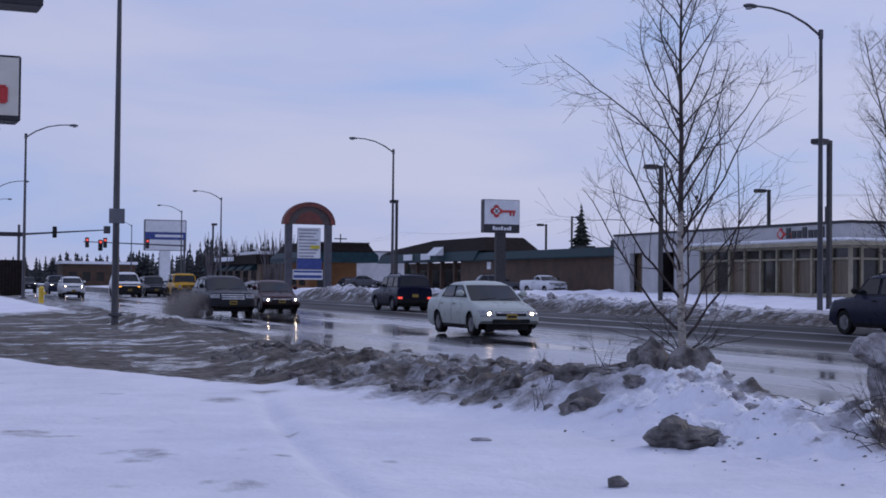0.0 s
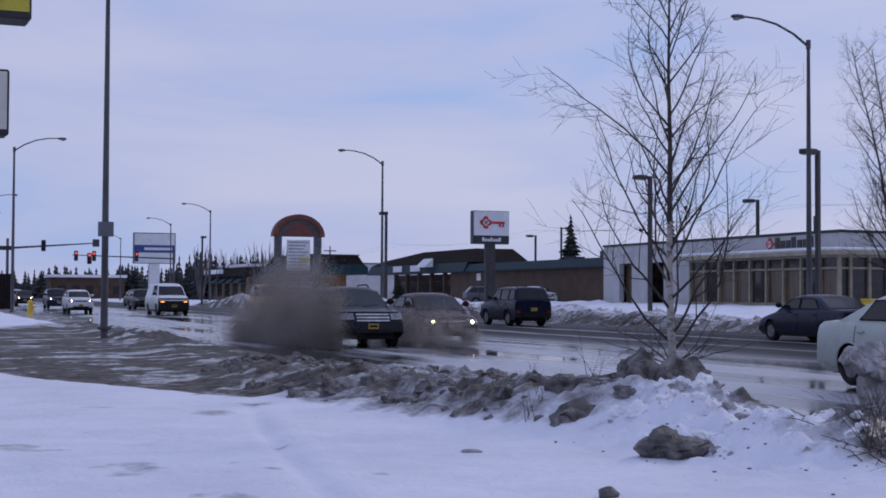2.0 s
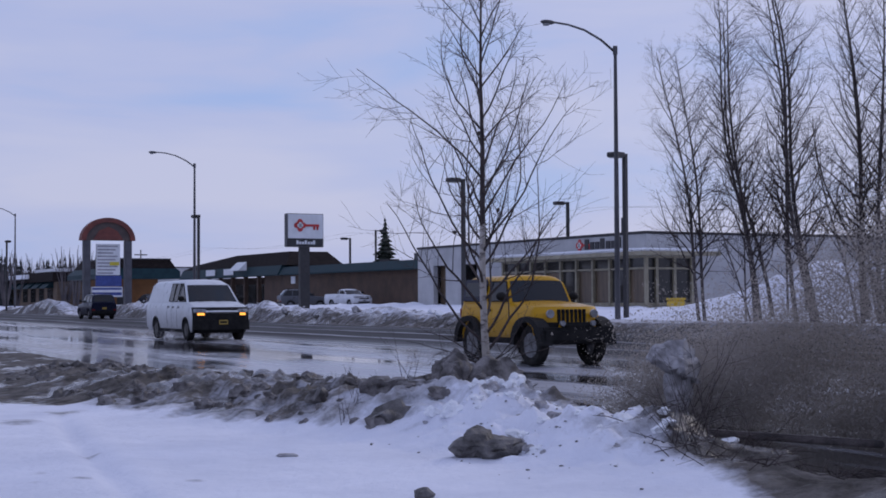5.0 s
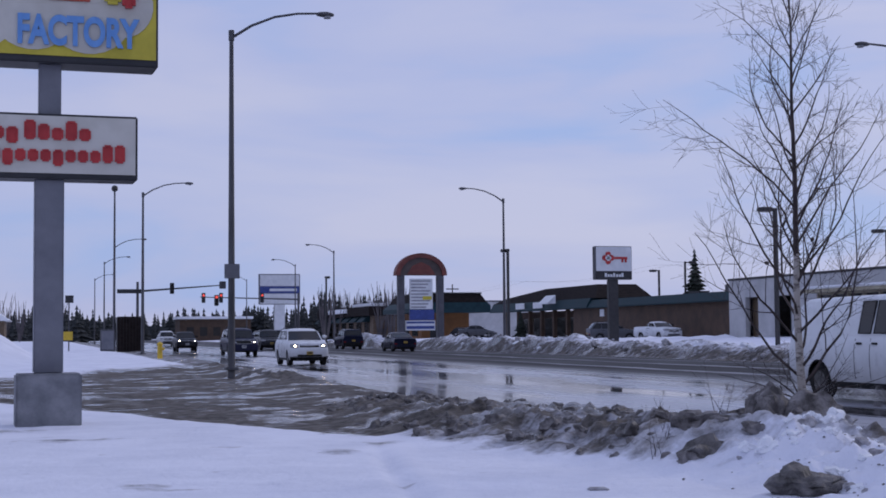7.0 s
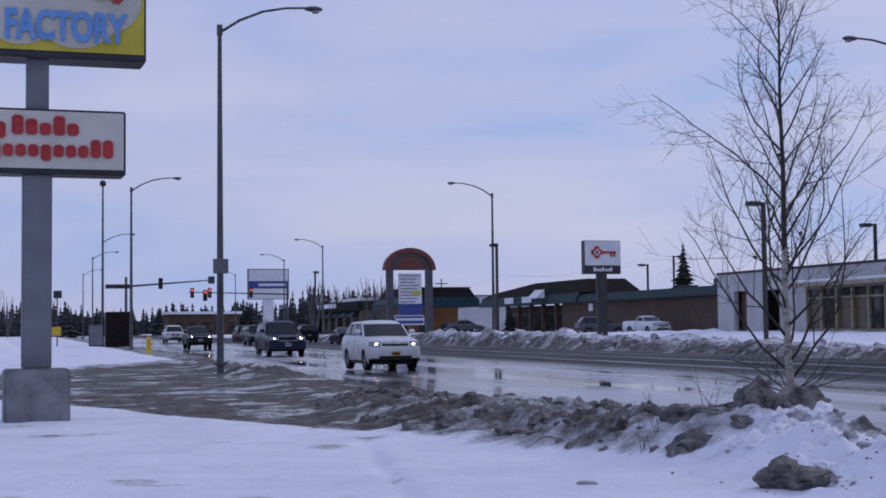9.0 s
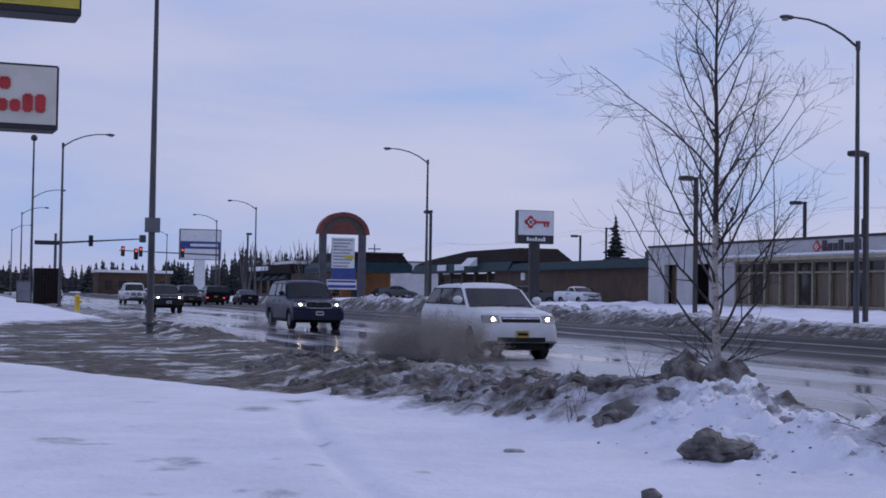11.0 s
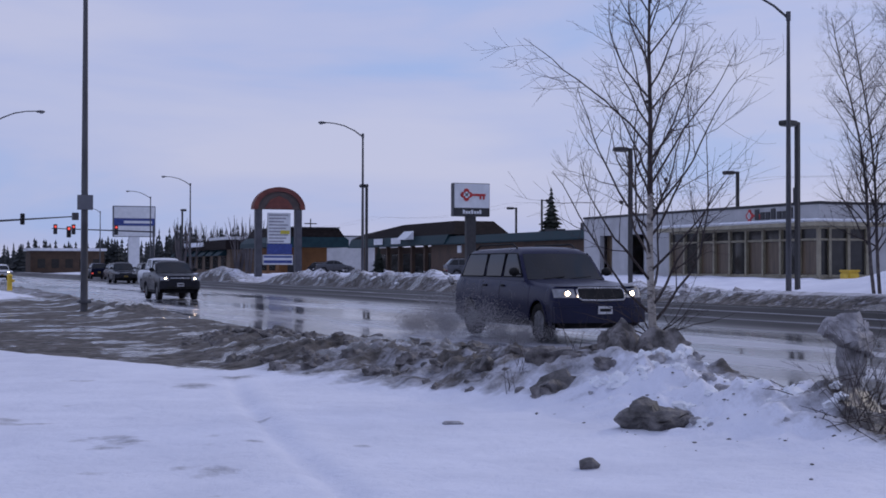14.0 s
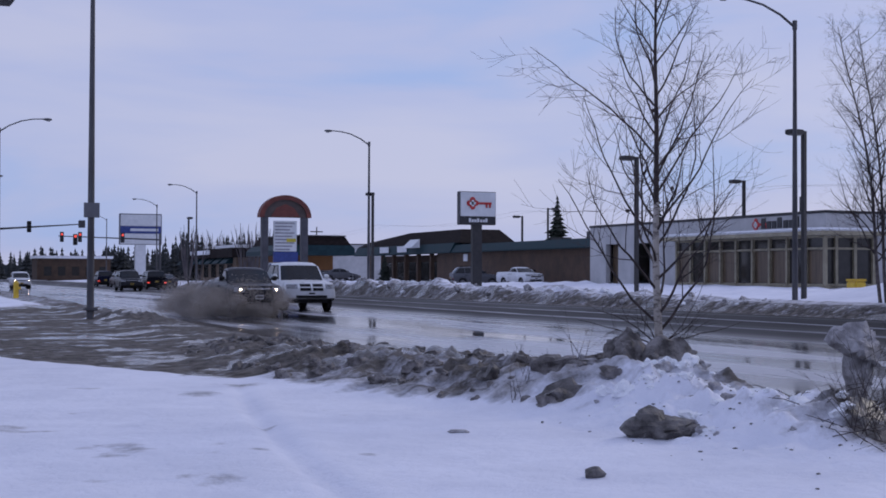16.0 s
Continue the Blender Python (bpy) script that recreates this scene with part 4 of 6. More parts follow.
def arch_sign():
    t = thing("arch_sign", pose(36.9, 141.5, 0.5), "shopping-centre sign with a rust-red arch on two posts", "gateway sign")
    for x in (-2.05, 2.05):
        part("post", boxed(x - 0.32, x + 0.32, -0.4, 0.4, 0, 6.75, 0.03), ARCH_POST, t, "dark grey square post")
    n = 20
    arc = [(2.68 * math.cos(math.pi * i / n), 6.75 + 2.25 * math.sin(math.pi * i / n)) for i in range(n + 1)]
    inner = [(2.2 * math.cos(math.pi * i / n), 6.75 + 1.80 * math.sin(math.pi * i / n)) for i in range(n, -1, -1)]
    part("arch_rim", prism(arc + inner, "y", -0.55, 0.55), ARCH_RED, t, "rust-red arch rim")
    half = [(2.2 * math.cos(math.pi * i / n), 6.76 + 1.79 * math.sin(math.pi * i / n)) for i in range(n + 1)]
    part("arch_panel", prism(half, "y", -0.35, 0.35), ARCH_IN, t, "brown arch infill")
    part("arch_peak", prism([(-1.5, 6.8), (1.5, 6.8), (0.9, 7.7), (0, 8.1), (-0.9, 7.7)], "y", -0.42, -0.352), ARCH_RED, t)
    part("tenant_board", boxed(-1.1, 1.25, -0.15, 0.15, 3.35, 6.42, 0.02), SIGN_WHITE, t, "white tenant board")
    for i in range(9):
        z = 6.2 - i * 0.33
        part("board_line", boxed(-1.0, 1.0 - 0.22 * (i % 3), -0.175, -0.152, z - 0.09, z + 0.06), SIGN_GREY, t)
    part("board_line", boxed(0.2, 1.15, -0.18, -0.153, 4.3, 4.65), SIGN_YELLOW, t, "yellow tenant strip")
    part("tenant_board", boxed(-1.15, 1.4, -0.15, 0.15, 2.25, 3.3, 0.02), SIGN_BLUE, t, "blue tenant board")
    part("tenant_board", boxed(-1.6, 1.5, -0.15, 0.15, 1.2, 2.2, 0.02), SIGN_WHITE, t, "white lower board")
    part("board_line", boxed(-1.5, 1.4, -0.18, -0.153, 1.9, 2.1), SIGN_BLUE, t)
    part("board_line", boxed(-1.5, 1.4, -0.18, -0.153, 1.35, 1.65), SIGN_BLUE, t)


def blue_sign():
    t = thing("motel_sign", pose(36.0, 226, 0.3), "large white sign box with a blue band on a post", "pole sign")
    part("post", boxed(-0.8, 0.8, -0.5, 0.5, 0, 5.8, 0.05), SIGN_WHITE, t, "white wide post")
    part("sign_box", boxed(-3.25, 3.25, -0.4, 0.4, 5.8, 10.6, 0.05), SIGN_POST, t)
    part("sign_face", boxed(-3.1, 3.1, -0.43, -0.403, 8.7, 10.45), SIGN_WHITE, t)
    part("sign_face", boxed(-3.1, 3.1, -0.43, -0.403, 5.9, 7.5), SIGN_WHITE, t)
    part("sign_band", boxed(-3.1, 3.1, -0.43, -0.403, 7.56, 8.64), SIGN_BLUE, t, "blue sign band")
    part("lettering_bar", boxed(-1.6, 2.7, -0.45, -0.431, 7.9, 8.3), SIGN_WHITE, t)


def signals():
    t = thing("traffic_signal", pose(8.7, 139.2, 0.1), "traffic signal mast with two signal heads over the road", "traffic signal")
    part("pole", tube(bmesh.new(), [(0, 0, 0), (0, 0, 6.4)], [0.16, 0.12], 10), STEEL, t)
    part("mast_arm", tube(bmesh.new(), [(-1.6, 0, 5.45), (0, 0, 5.5), (8.1, 0, 6.1)], [0.09, 0.11, 0.05], 8), STEEL, t)
    part("street_name_plate", boxed(-1.9, 0.6, -0.16, -0.13, 5.3, 5.7), SIGN_BLACK, t)
    for x, z in ((3.2, 5.75), (7.4, 4.6)):
        h = part("signal_head", boxed(x - 0.2, x + 0.2, -0.25, 0.05, z - 0.5, z + 0.55, 0.04), SIGN_BLACK, t, "black signal head")
        for k in range(3):
            part("signal_lens", disc(bmesh.new(), (x, -0.27, z + 0.33 - 0.32 * k), (0, 1, 0), 0.12, 0.06, 12), RED_ON if (k == 0 and x > 5) else BLACK, h)
    part("camera_box", boxed(7.7, 8.3, -0.2, 0.2, 5.75, 6.45, 0.03), STEEL, t, "grey box on the mast end")
    u = thing("traffic_signal", pose(30.4, 176, 0.1, 0, 0, 180), "traffic signal mast reaching in from the far kerb", "traffic signal")
    part("pole", tube(bmesh.new(), [(0, 0, 0), (0, 0, 6.4)], [0.16, 0.12], 10), STEEL, u)
    part("mast_arm", tube(bmesh.new(), [(0, 0, 5.6), (12, 0, 5.9)], [0.1, 0.05], 8), STEEL, u)
    for x in (4.5, 9.5, 11.6):
        h = part("signal_head", boxed(x - 0.22, x + 0.22, -0.05, 0.3, 5.2, 6.4, 0.04), SIGN_BLACK, u, "black signal head")
        part("signal_lens", disc(bmesh.new(), (x, 0.32, 6.1), (0, 1, 0), 0.13, 0.06, 12), RED_ON, h, "lit red lens")
    b = thing("utility_box", pose(5.04, 118, 0.2), "grey steel utility cabinet in the snow", "utility cabinet")
    part("body", boxed(-0.55, 0.55, -0.4, 0.4, 0, 1.75, 0.04), STEEL, b)
    part("door_panel", boxed(-0.48, 0.48, -0.43, -0.402, 0.15, 1.62, 0.01), SIGN_POST, b)
    d = thing("dark_enclosure", pose(6.95, 122, 0.1), "dark slatted enclosure at the corner of the lot", "enclosure")
    for i in range(8):
        part("slat", boxed(-1.0 + i * 0.25, -0.77 + i * 0.25, -1.0, -0.95, 0, 2.9), SHINGLE, d)
    part("wall", boxed(-1.0, 1.0, -0.945, 1.2, 0, 2.85, 0.02), TRIM_DARK, d)
    q = thing("slim_mast", pose(5.74, 122, 0.1), "slim grey mast with a small ball top", "mast")
    part("pole", tube(bmesh.new(), [(0, 0, 0), (0, 0, 13.4)], [0.12, 0.07], 8), STEEL, q)
    bm = bmesh.new()
    lump(bm, (0, 0, 13.5), 0.28, 4, rough=0.05)
    part("ball_top", bm, DARK_STEEL, q)
    hy = thing("fire_hydrant", pose(6.05, 78.0, 0.3), "yellow fire hydrant half buried in dirty snow", "fire hydrant")
    part("barrel", tube(bmesh.new(), [(0, 0, -0.1), (0, 0, 0.62), (0, 0, 0.68), (0, 0, 0.8)], [0.14, 0.13, 0.17, 0.05], 12), YELLOW, hy)
    part("cap", disc(bmesh.new(), (0, -0.16, 0.42), (0, 1, 0), 0.08, 0.14, 10), YELLOW, hy)
    part("cap", disc(bmesh.new(), (0.17, 0, 0.42), (1, 0, 0), 0.07, 0.14, 10), YELLOW, hy)
    yb = thing("salt_bin", pose(44.0, 58.7, 0.65), "yellow plastic grit bin beside a snow heap", "grit bin")
    part("body", boxed(-0.32, 0.32, -0.38, 0.38, 0, 0.6, 0.06), YELLOW, yb)
    part("lid", boxed(-0.36, 0.36, -0.42, 0.42, 0.603, 0.72, 0.05), YELLOW, yb)
    ys = thing("warning_sign", pose(2.1, 120, 0.1), "yellow warning board on a post by the lot", "warning sign")
    part("post", boxed(-0.05, 0.05, -0.05, 0.05, 0, 4.4), STEEL, ys)
    part("board", boxed(-1.1, 0.3, -0.09, -0.053, 1.0, 1.7), YELLOW, ys)
    part("head", boxed(-0.3, 0.35, -0.09, -0.053, 4.0, 4.6), SIGN_BLACK, ys)


tall_sign()
bank_sign()
arch_sign()
blue_sign()
signals()
w = thing("utility_line", pose(0, 0, 0), "power poles and wires far behind the shops", "power line")
for y in (260,):
    part("pole", tube(bmesh.new(), [(74, y, 0), (74, y, 10.5)], [0.16, 0.11], 7), BARK, w)
    part("crossarm", boxed(72.8, 75.2, y - 0.08, y + 0.08, 9.5, 9.7), BARK, w)
for dx in (-1.1, 1.1):
    pts = [(74 + dx, 60 + 4 * i, 9.6 - 0.9 * math.sin(math.pi * ((60 + 4 * i) % 55) / 55)) for i in range(66)]
    part("wire", tube(bmesh.new(), pts, [0.009] * len(pts), 3), BLACK, w)


# ---------------------------------------------------------------- trees
def branch(bm, rng, p, d, length, r, depth, up, twigs, curl=0.25, sides=5):
    """One limb and, from it, ever thinner ones."""
    n = max(3, int(length / 0.16)) if depth else max(3, int(length / 0.3))
    n = min(n, 10)
    pts, rad, dirs = [p.copy()], [r], [d.copy()]
    for i in range(n):
        d = (d + Vector((rng.uniform(-1, 1), rng.uniform(-1, 1), rng.uniform(-1, 1))) * curl * 0.5 + Vector((0, 0, up))).normalized()
        p = p + d * (length / n)
        pts.append(p.copy())
        dirs.append(d.copy())
        rad.append(max(r * (1 - 0.8 * (i + 1) / n), 0.0016))
    tube(bm, pts, rad, sides if r > 0.012 else 3)
    if depth <= 0:
        return
    k = twigs[depth - 1]
    for i in range(k):
        f = rng.uniform(0.18, 0.98)
        j = min(n - 1, int(f * n))
        q = pts[j].lerp(pts[j + 1], f * n - j)
        side = dirs[j].cross(Vector((rng.uniform(-1, 1), rng.uniform(-1, 1), rng.uniform(-1, 1)))).normalized()
        dd = (dirs[j] * rng.uniform(0.45, 0.9) + side * rng.uniform(0.5, 0.9)).normalized()
        branch(bm, rng, q, dd, length * rng.uniform(0.32, 0.62) * (1.1 - 0.5 * f), max(rad[j] * 0.55, 0.0022), depth - 1, up, twigs, curl)


def young_birch():
    """The slim birch on the near bank: pale trunk and many thin upswept twigs."""
    rng = random.Random(11)
    t = thing("birch_tree", pose(8.30, 14.72, 0.30), "slim leafless young birch with a pale trunk on the bank", "tree")
    trunk, limbs = bmesh.new(), bmesh.new()
    pts = [(0, 0, -0.2), (0.0, 0, 0.3), (-0.03, 0, 0.8), (-0.05, 0, 1.4), (-0.045, 0, 2.0), (-0.04, 0, 2.9), (-0.06, 0, 3.7), (-0.05, 0, 4.6), (-0.10, 0, 5.4), (-0.08, 0, 5.9)]
    rad = [0.056, 0.052, 0.045, 0.040, 0.033, 0.026, 0.019, 0.012, 0.006, 0.003]
    lower = 4
    tube(trunk, pts[:lower + 1], rad[:lower + 1], 10)
    tube(limbs, pts[lower:], rad[lower:], 6)
    vec = [Vector(p) for p in pts]
    for i in range(40):
        z = 0.5 + 4.75 * (i / 40) ** 1.0 + rng.uniform(-0.05, 0.05)
        j = max(k for k in range(len(vec) - 1) if vec[k].z <= z)
        q = vec[j].lerp(vec[j + 1], (z - vec[j].z) / (vec[j + 1].z - vec[j].z))
        a = i * 2.4 + rng.uniform(-0.4, 0.4)
        out = 0.98 - 0.12 * z
        d = Vector((math.cos(a) * out, math.sin(a) * out, 0.80)).normalized()
        ln = (2.45 - 0.40 * max(0, z - 1.0)) * rng.uniform(0.55, 1.1)
        branch(limbs, rng, q, d, max(0.35, ln), 0.015 * (1.1 - 0.13 * z) + 0.003, 2, 0.055, (6, 7), 0.38)
    branch(limbs, rng, Vector((-0.04, 0, 1.75)), Vector((0.62, 0.1, 0.70)).normalized(), 2.35, 0.016, 2, 0.06, (7, 6), 0.3)
    # low shoots at the foot, some lying over the bank
    for a, ln, up in ((3.4, 1.0, 0.55), (2.8, 0.9, 0.5), (0.2, 1.0, 0.45), (-0.5, 0.9, 0.4), (3.9, 0.7, 0.9), (0.9, 0.7, 0.8), (5.2, 0.6, 0.8)):
        branch(limbs, rng, Vector((0, 0, 0.32)), Vector((math.cos(a), math.sin(a), up)).normalized(), ln * 1.15, 0.012, 2, -0.01, (3, 4), 0.5)
    part("trunk", trunk, BIRCH, t, "pale peeling birch trunk", True)
    part("crown", limbs, TWIG, t, "fine bare brown twigs", True)
    for z, a in ((2.18, 0.5), (1.9, 2.9), (3.1, 1.2)):
        bm = bmesh.new()
        lump(bm, (0.34 * math.cos(a) - 0.05, 0.3 * math.sin(a), z), 0.028, z, rough=0.3, sub=1)
        part("dead_leaf", bm, TWIG, t)


def tall_tree(x, y, h, lean, seed, stems=1, limb=36, twigs=(7, 7)):
    rng = random.Random(seed)
    t = thing("bare_tree", pose(x, y, ground_z(x, y) - 0.1), "tall leafless roadside tree with dark bark and fine twigs", "tree", "bare trees beside the road")
    trunk, limbs = bmesh.new(), bmesh.new()
    for s in range(stems):
        a = rng.uniform(-0.10, 0.10) + lean
        pts = [Vector((s * 0.5 + a * z * (1 + 0.25 * math.sin(z * 0.5 + seed)), 0.3 * s + 0.04 * z * math.sin(seed + z * 0.3), z)) for z in [h * k / 9 for k in range(10)]]
        rad = [0.066 * (1 - k / 9.4) * (h / 11) + 0.01 for k in range(10)]
        tube(trunk, pts, rad, 8)
        for i in range(limb):
            f = 0.16 + 0.83 * i / limb
            j = min(8, int(f * 9))
            q = pts[j].lerp(pts[j + 1], f * 9 - j)
            b = i * 2.4 + rng.uniform(-0.5, 0.5)
            d = Vector((math.cos(b) * 0.75, math.sin(b) * 0.75, 0.68)).normalized()
            branch(limbs, rng, q, d, (3.6 - 2.2 * f) * rng.uniform(0.55, 1.2) * min(1.0, h / 9), (0.029 * (1.1 - f) + 0.008) * min(1.0, h / 8), 2, 0.05, twigs, 0.34)
    part("trunk", trunk, BARK, t, smooth=True)
    part("crown", limbs, TWIG, t, "fine bare twigs", True)


def spruce(bm, rng, x, y, z, h, w, rows, n=7):
    tube(bm, [(x, y, z), (x, y, z + h)], [0.05 * w + 0.03, 0.01], 5)
    for i in range(rows):
        f = i / rows
        zz = z + h * (0.10 + 0.88 * f)
        r = w * (1 - f) * rng.uniform(0.75, 1.15) + 0.05
        a0 = rng.uniform(0, 6)
        for k in range(n):
            a = a0 + 2 * math.pi * k / n + rng.uniform(-0.2, 0.2)
            rr = r * rng.uniform(0.6, 1.15)
            c, s = math.cos(a), math.sin(a)
            o = Vector((x, y, zz))
            tip = o + Vector((c * rr, s * rr, -0.28 * rr))
            sd = Vector((-s, c, 0)) * rr * 0.32
            mid = o + Vector((c, s, 0)) * rr * 0.5
            v = [bm.verts.new(q) for q in (o + Vector((0, 0, h / rows * 0.9)), mid + sd - Vector((0, 0, 0.12 * rr)), tip, mid - sd - Vector((0, 0, 0.12 * rr)), mid - Vector((0, 0, 0.35 * rr)))]
            for f3 in ((0, 1, 2), (0, 2, 3), (4, 2, 1), (4, 3, 2), (4, 1, 0), (4, 0, 3)):
                bm.faces.new([v[q] for q in f3])


young_birch()
for x, y, h, lean, seed, st in ((35.0, 45.2, 10.5, -0.10, 3, 2), (35.6, 42.6, 12.5, -0.12, 5, 2), (36.2, 41.0, 13.0, -0.05, 8, 1), (35.4, 39.2, 13.5, -0.13, 13, 2),
                                (37.0, 38.2, 13.0, -0.02, 21, 1), (35.8, 36.4, 12.5, -0.03, 27, 2), (36.5, 34.6, 13, 0.03, 31, 2), (35.2, 32.4, 12.5, 0.0, 37, 2),
                                (36.8, 43.0, 11.5, -0.14, 43, 1), (36.0, 37.4, 12.0, -0.08, 53, 1)):
    tall_tree(x, y, h, lean, seed, st)
# leaning saplings between the tall stems
rng = random.Random(63)
for i in range(15):
    y = rng.uniform(33.5, 43.5)
    tall_tree(rng.uniform(35.2, 38.8), y, rng.uniform(3.6, 7.2), rng.uniform(-0.42, 0.12), 100 + i, 1, 17, (4, 4))


def single_spruce(x, y, z, h, w, seed):
    t = thing("spruce_tree", pose(0, 0, 0), "dark narrow spruce behind the flat roofs", "tree")
    bm = bmesh.new()
    spruce(bm, random.Random(seed), x, y, z, h, w, 21, 9)
    part("crown", bm, NEEDLE, t)
    part("trunk", tube(bmesh.new(), [(x, y, 0), (x, y, z + 1)], [0.18, 0.12], 7), BARK, t)


single_spruce(62, 130.5, 0.8, 8.9, 2.5, 5)
single_spruce(59.9, 106.5, 0.8, 8.0, 1.4, 6)
single_spruce(-8.6, 185, 0.2, 9.0, 2.0, 7)
single_spruce(50.6, 150.5, 0.5, 3.4, 1.1, 9)


def far_woods():
    rng = random.Random(4)
    bm, bare = bmesh.new(), bmesh.new()
    for i in range(900):
        y = rng.uniform(330, 560)
        x = rng.uniform(-70, 210)
        if (9 < x < 33 and y < 420) or x / y > 0.235:
            continue
        spruce(bm, rng, x, y, 0, rng.uniform(4.5, 9.5) * (0.75 + y / 1500), rng.uniform(2.2, 3.6), 8)
    for i in range(90):
        y = rng.uniform(285, 330)
        x = y * rng.uniform(0.17, 0.255)
        spruce(bm, rng, x, y, 0, rng.uniform(5, 11.5), rng.uniform(1.4, 2.4), 8)
    for i in range(110):
        y = rng.uniform(240, 480)
        x = rng.choice((y * rng.uniform(0.19, 0.25), rng.uniform(-70, 6)))
        for k in range(7):
            a = rng.uniform(0, 6.28)
            h = rng.uniform(6, 11)
            tube(bare, [(x, y, 0), (x + math.cos(a) * 0.7, y + math.sin(a) * 0.7, h * 0.5), (x + math.cos(a) * rng.uniform(0.8, 2.2), y, h)], [0.16, 0.10, 0.03], 3)
    tagged(mesh_ob("far_spruce_wood", bm, NEEDLE_FAR), "dark spruce wood along the horizon", "wood", kind="stuff")
    tagged(mesh_ob("far_bare_wood", bare, BARE_FAR), "pale leafless trees along the horizon", "wood", kind="stuff")


far_woods()
bd = bmesh.new()
rng = random.Random(8)
prev = None
for i in range(121):
    a = radians(-75 + i * 1.25)
    h = 5 + 3 * noise.noise((i * 0.35, 0, 0)) + rng.uniform(0, 2.5)
    v = [bd.verts.new((620 * math.sin(a), 620 * math.cos(a), z)) for z in (-1, h)]
    if prev:
        bd.faces.new((prev[0], v[0], v[1], prev[1]))
    prev = v
tagged(mesh_ob("backdrop_wood", bd, NEEDLE_FAR), "dark far tree line", "backdrop", kind="structure")


# ---------------------------------------------------------------- bank clutter
def chunk(name, x, y, z, r, seed, squash, mat, label, rough=0.45, sub=3, worn=False):
    bm = bmesh.new()
    if worn:
        lump(bm, (0, 0, 0), r, seed, squash, rough, sub)
    else:
        shard(bm, (0, 0, 0), r, seed, squash, 11, sub)
    if r > 0.2 and not worn:
        for v in bm.verts:
            v.co += 0.10 * r * noise.noise_vector(v.co * (2.4 / r)) + 0.06 * r * noise.noise_vector(v.co * (7.0 / r)) + Vector((0, 0, 0.22 * r * noise.noise(v.co * (1.6 / r))))
    ob = mesh_ob(name, bm, mat, None, "", True)
    ob.matrix_basis = pose(x, y, z)
    return tagged(ob, label, "snow chunk" if "snow" in name or "ice" in name else "rock")


bm = bmesh.new()
shard(bm, (0.0, 0, 0.0), 0.25, 4, (1.25, 0.8, 0.5), 6, 3)
shard(bm, (0.16, -0.10, -0.04), 0.18, 8, (1.3, 0.8, 0.4), 6, 3)
shard(bm, (-0.10, 0.05, 0.02), 0.18, 11, (0.9, 0.7, 0.7), 5, 3)
for v in bm.verts:
    v.co += 0.035 * noise.noise_vector(v.co * 9.0) + 0.012 * noise.noise_vector(v.co * 30.0)
ob = mesh_ob("frozen_slush_slab", bm, STONE)
ob.matrix_basis = pose(6.40, 11.32, ground_z(6.40, 11.32) + 0.06)
tagged(ob, "brown-grey slab of frozen slush lying on the snow", "ice slab")
chunk("stone", 4.88, 9.62, ground_z(4.88, 9.62) + 0.03, 0.075, 5, (1.1, 1, 0.85), STONE, "small brown stone lying on the snow", sub=2)
chunk("ice_boulder", 9.05, 12.15, 0.80, 0.27, 33, (1.45, 0.9, 0.85), CHUNK_PALE, "large grey lump of ploughed ice on the bank", sub=4)
chunk("ice_boulder", 9.12, 12.15, 0.38, 0.22, 9, (0.85, 0.7, 1.6), CHUNK_PALE, "grey icy foot under the large lump", sub=4)
chunk("ice_chunk", 7.85, 14.6, 0.50, 0.33, 12, (0.9, 0.8, 1.15), CHUNK, "dark dirty ice chunk standing on the bank", sub=4)
chunk("ice_chunk", 8.15, 14.35, 0.42, 0.33, 15, (1.3, 0.8, 0.8), CHUNK, "dirty ice chunk leaning beside a birch", sub=4)
chunk("ice_chunk", 7.2, 17.6, 0.14, 0.30, 18, (1.2, 0.9, 0.85), CHUNK, "dirty ice chunk rounded by thaw on the bank", sub=4)
chunk("ice_chunk", 6.6, 19.6, 0.14, 0.27, 21, (1.1, 0.9, 0.9), CHUNK, "dirty ice chunk rounded by thaw on the bank", sub=4)
chunk("ice_chunk", 7.25, 15.9, 0.13, 0.34, 24, (1.6, 0.7, 0.45), STONE, "flat dark slab of frozen mud")
rng = random.Random(77)
for i in range(150):
    y = 13.6 + 17 * rng.random() ** 1.3
    f = front_line(y)
    x = rng.uniform(f + 0.1, 8.7)
    z = ground_z(x, y)
    r = 0.04 + 0.14 * rng.random() ** 2.6
    chunk("ice_chunk", x, y, z - r * 0.15, r, i + 40, (rng.uniform(0.9, 1.5), rng.uniform(0.8, 1.2), rng.uniform(0.6, 1.0)), rng.choice((CHUNK, CHUNK, CHUNK, STONE)),
          "small dirty ice chunk in the ploughed bank", 0.8, 3, True)
rng = random.Random(5)
for i in range(110):
    y = rng.uniform(48, 118)
    if 119 < y < 141:
        continue
    x = rng.uniform(30.8, 33.6)
    r = 0.07 + 0.25 * rng.random() ** 2
    chunk("snow_chunk", x, y, ground_z(x, y) + r * 0.05, r, i + 300, (1.1, 1.0, 0.8), rng.choice((CHUNK_PALE, CHUNK_PALE, ROOF_SNOW)), "lump of ploughed snow on the far bank", 0.5, 2)
for x, y in ((4.93, 12.45),):
    chunk("snow_clod", x, y, ground_z(x, y) + 0.01, 0.07, x * 9, (1.5, 1, 0.5), CHUNK_PALE, "small grey clod on the lot snow", 0.5, 2)


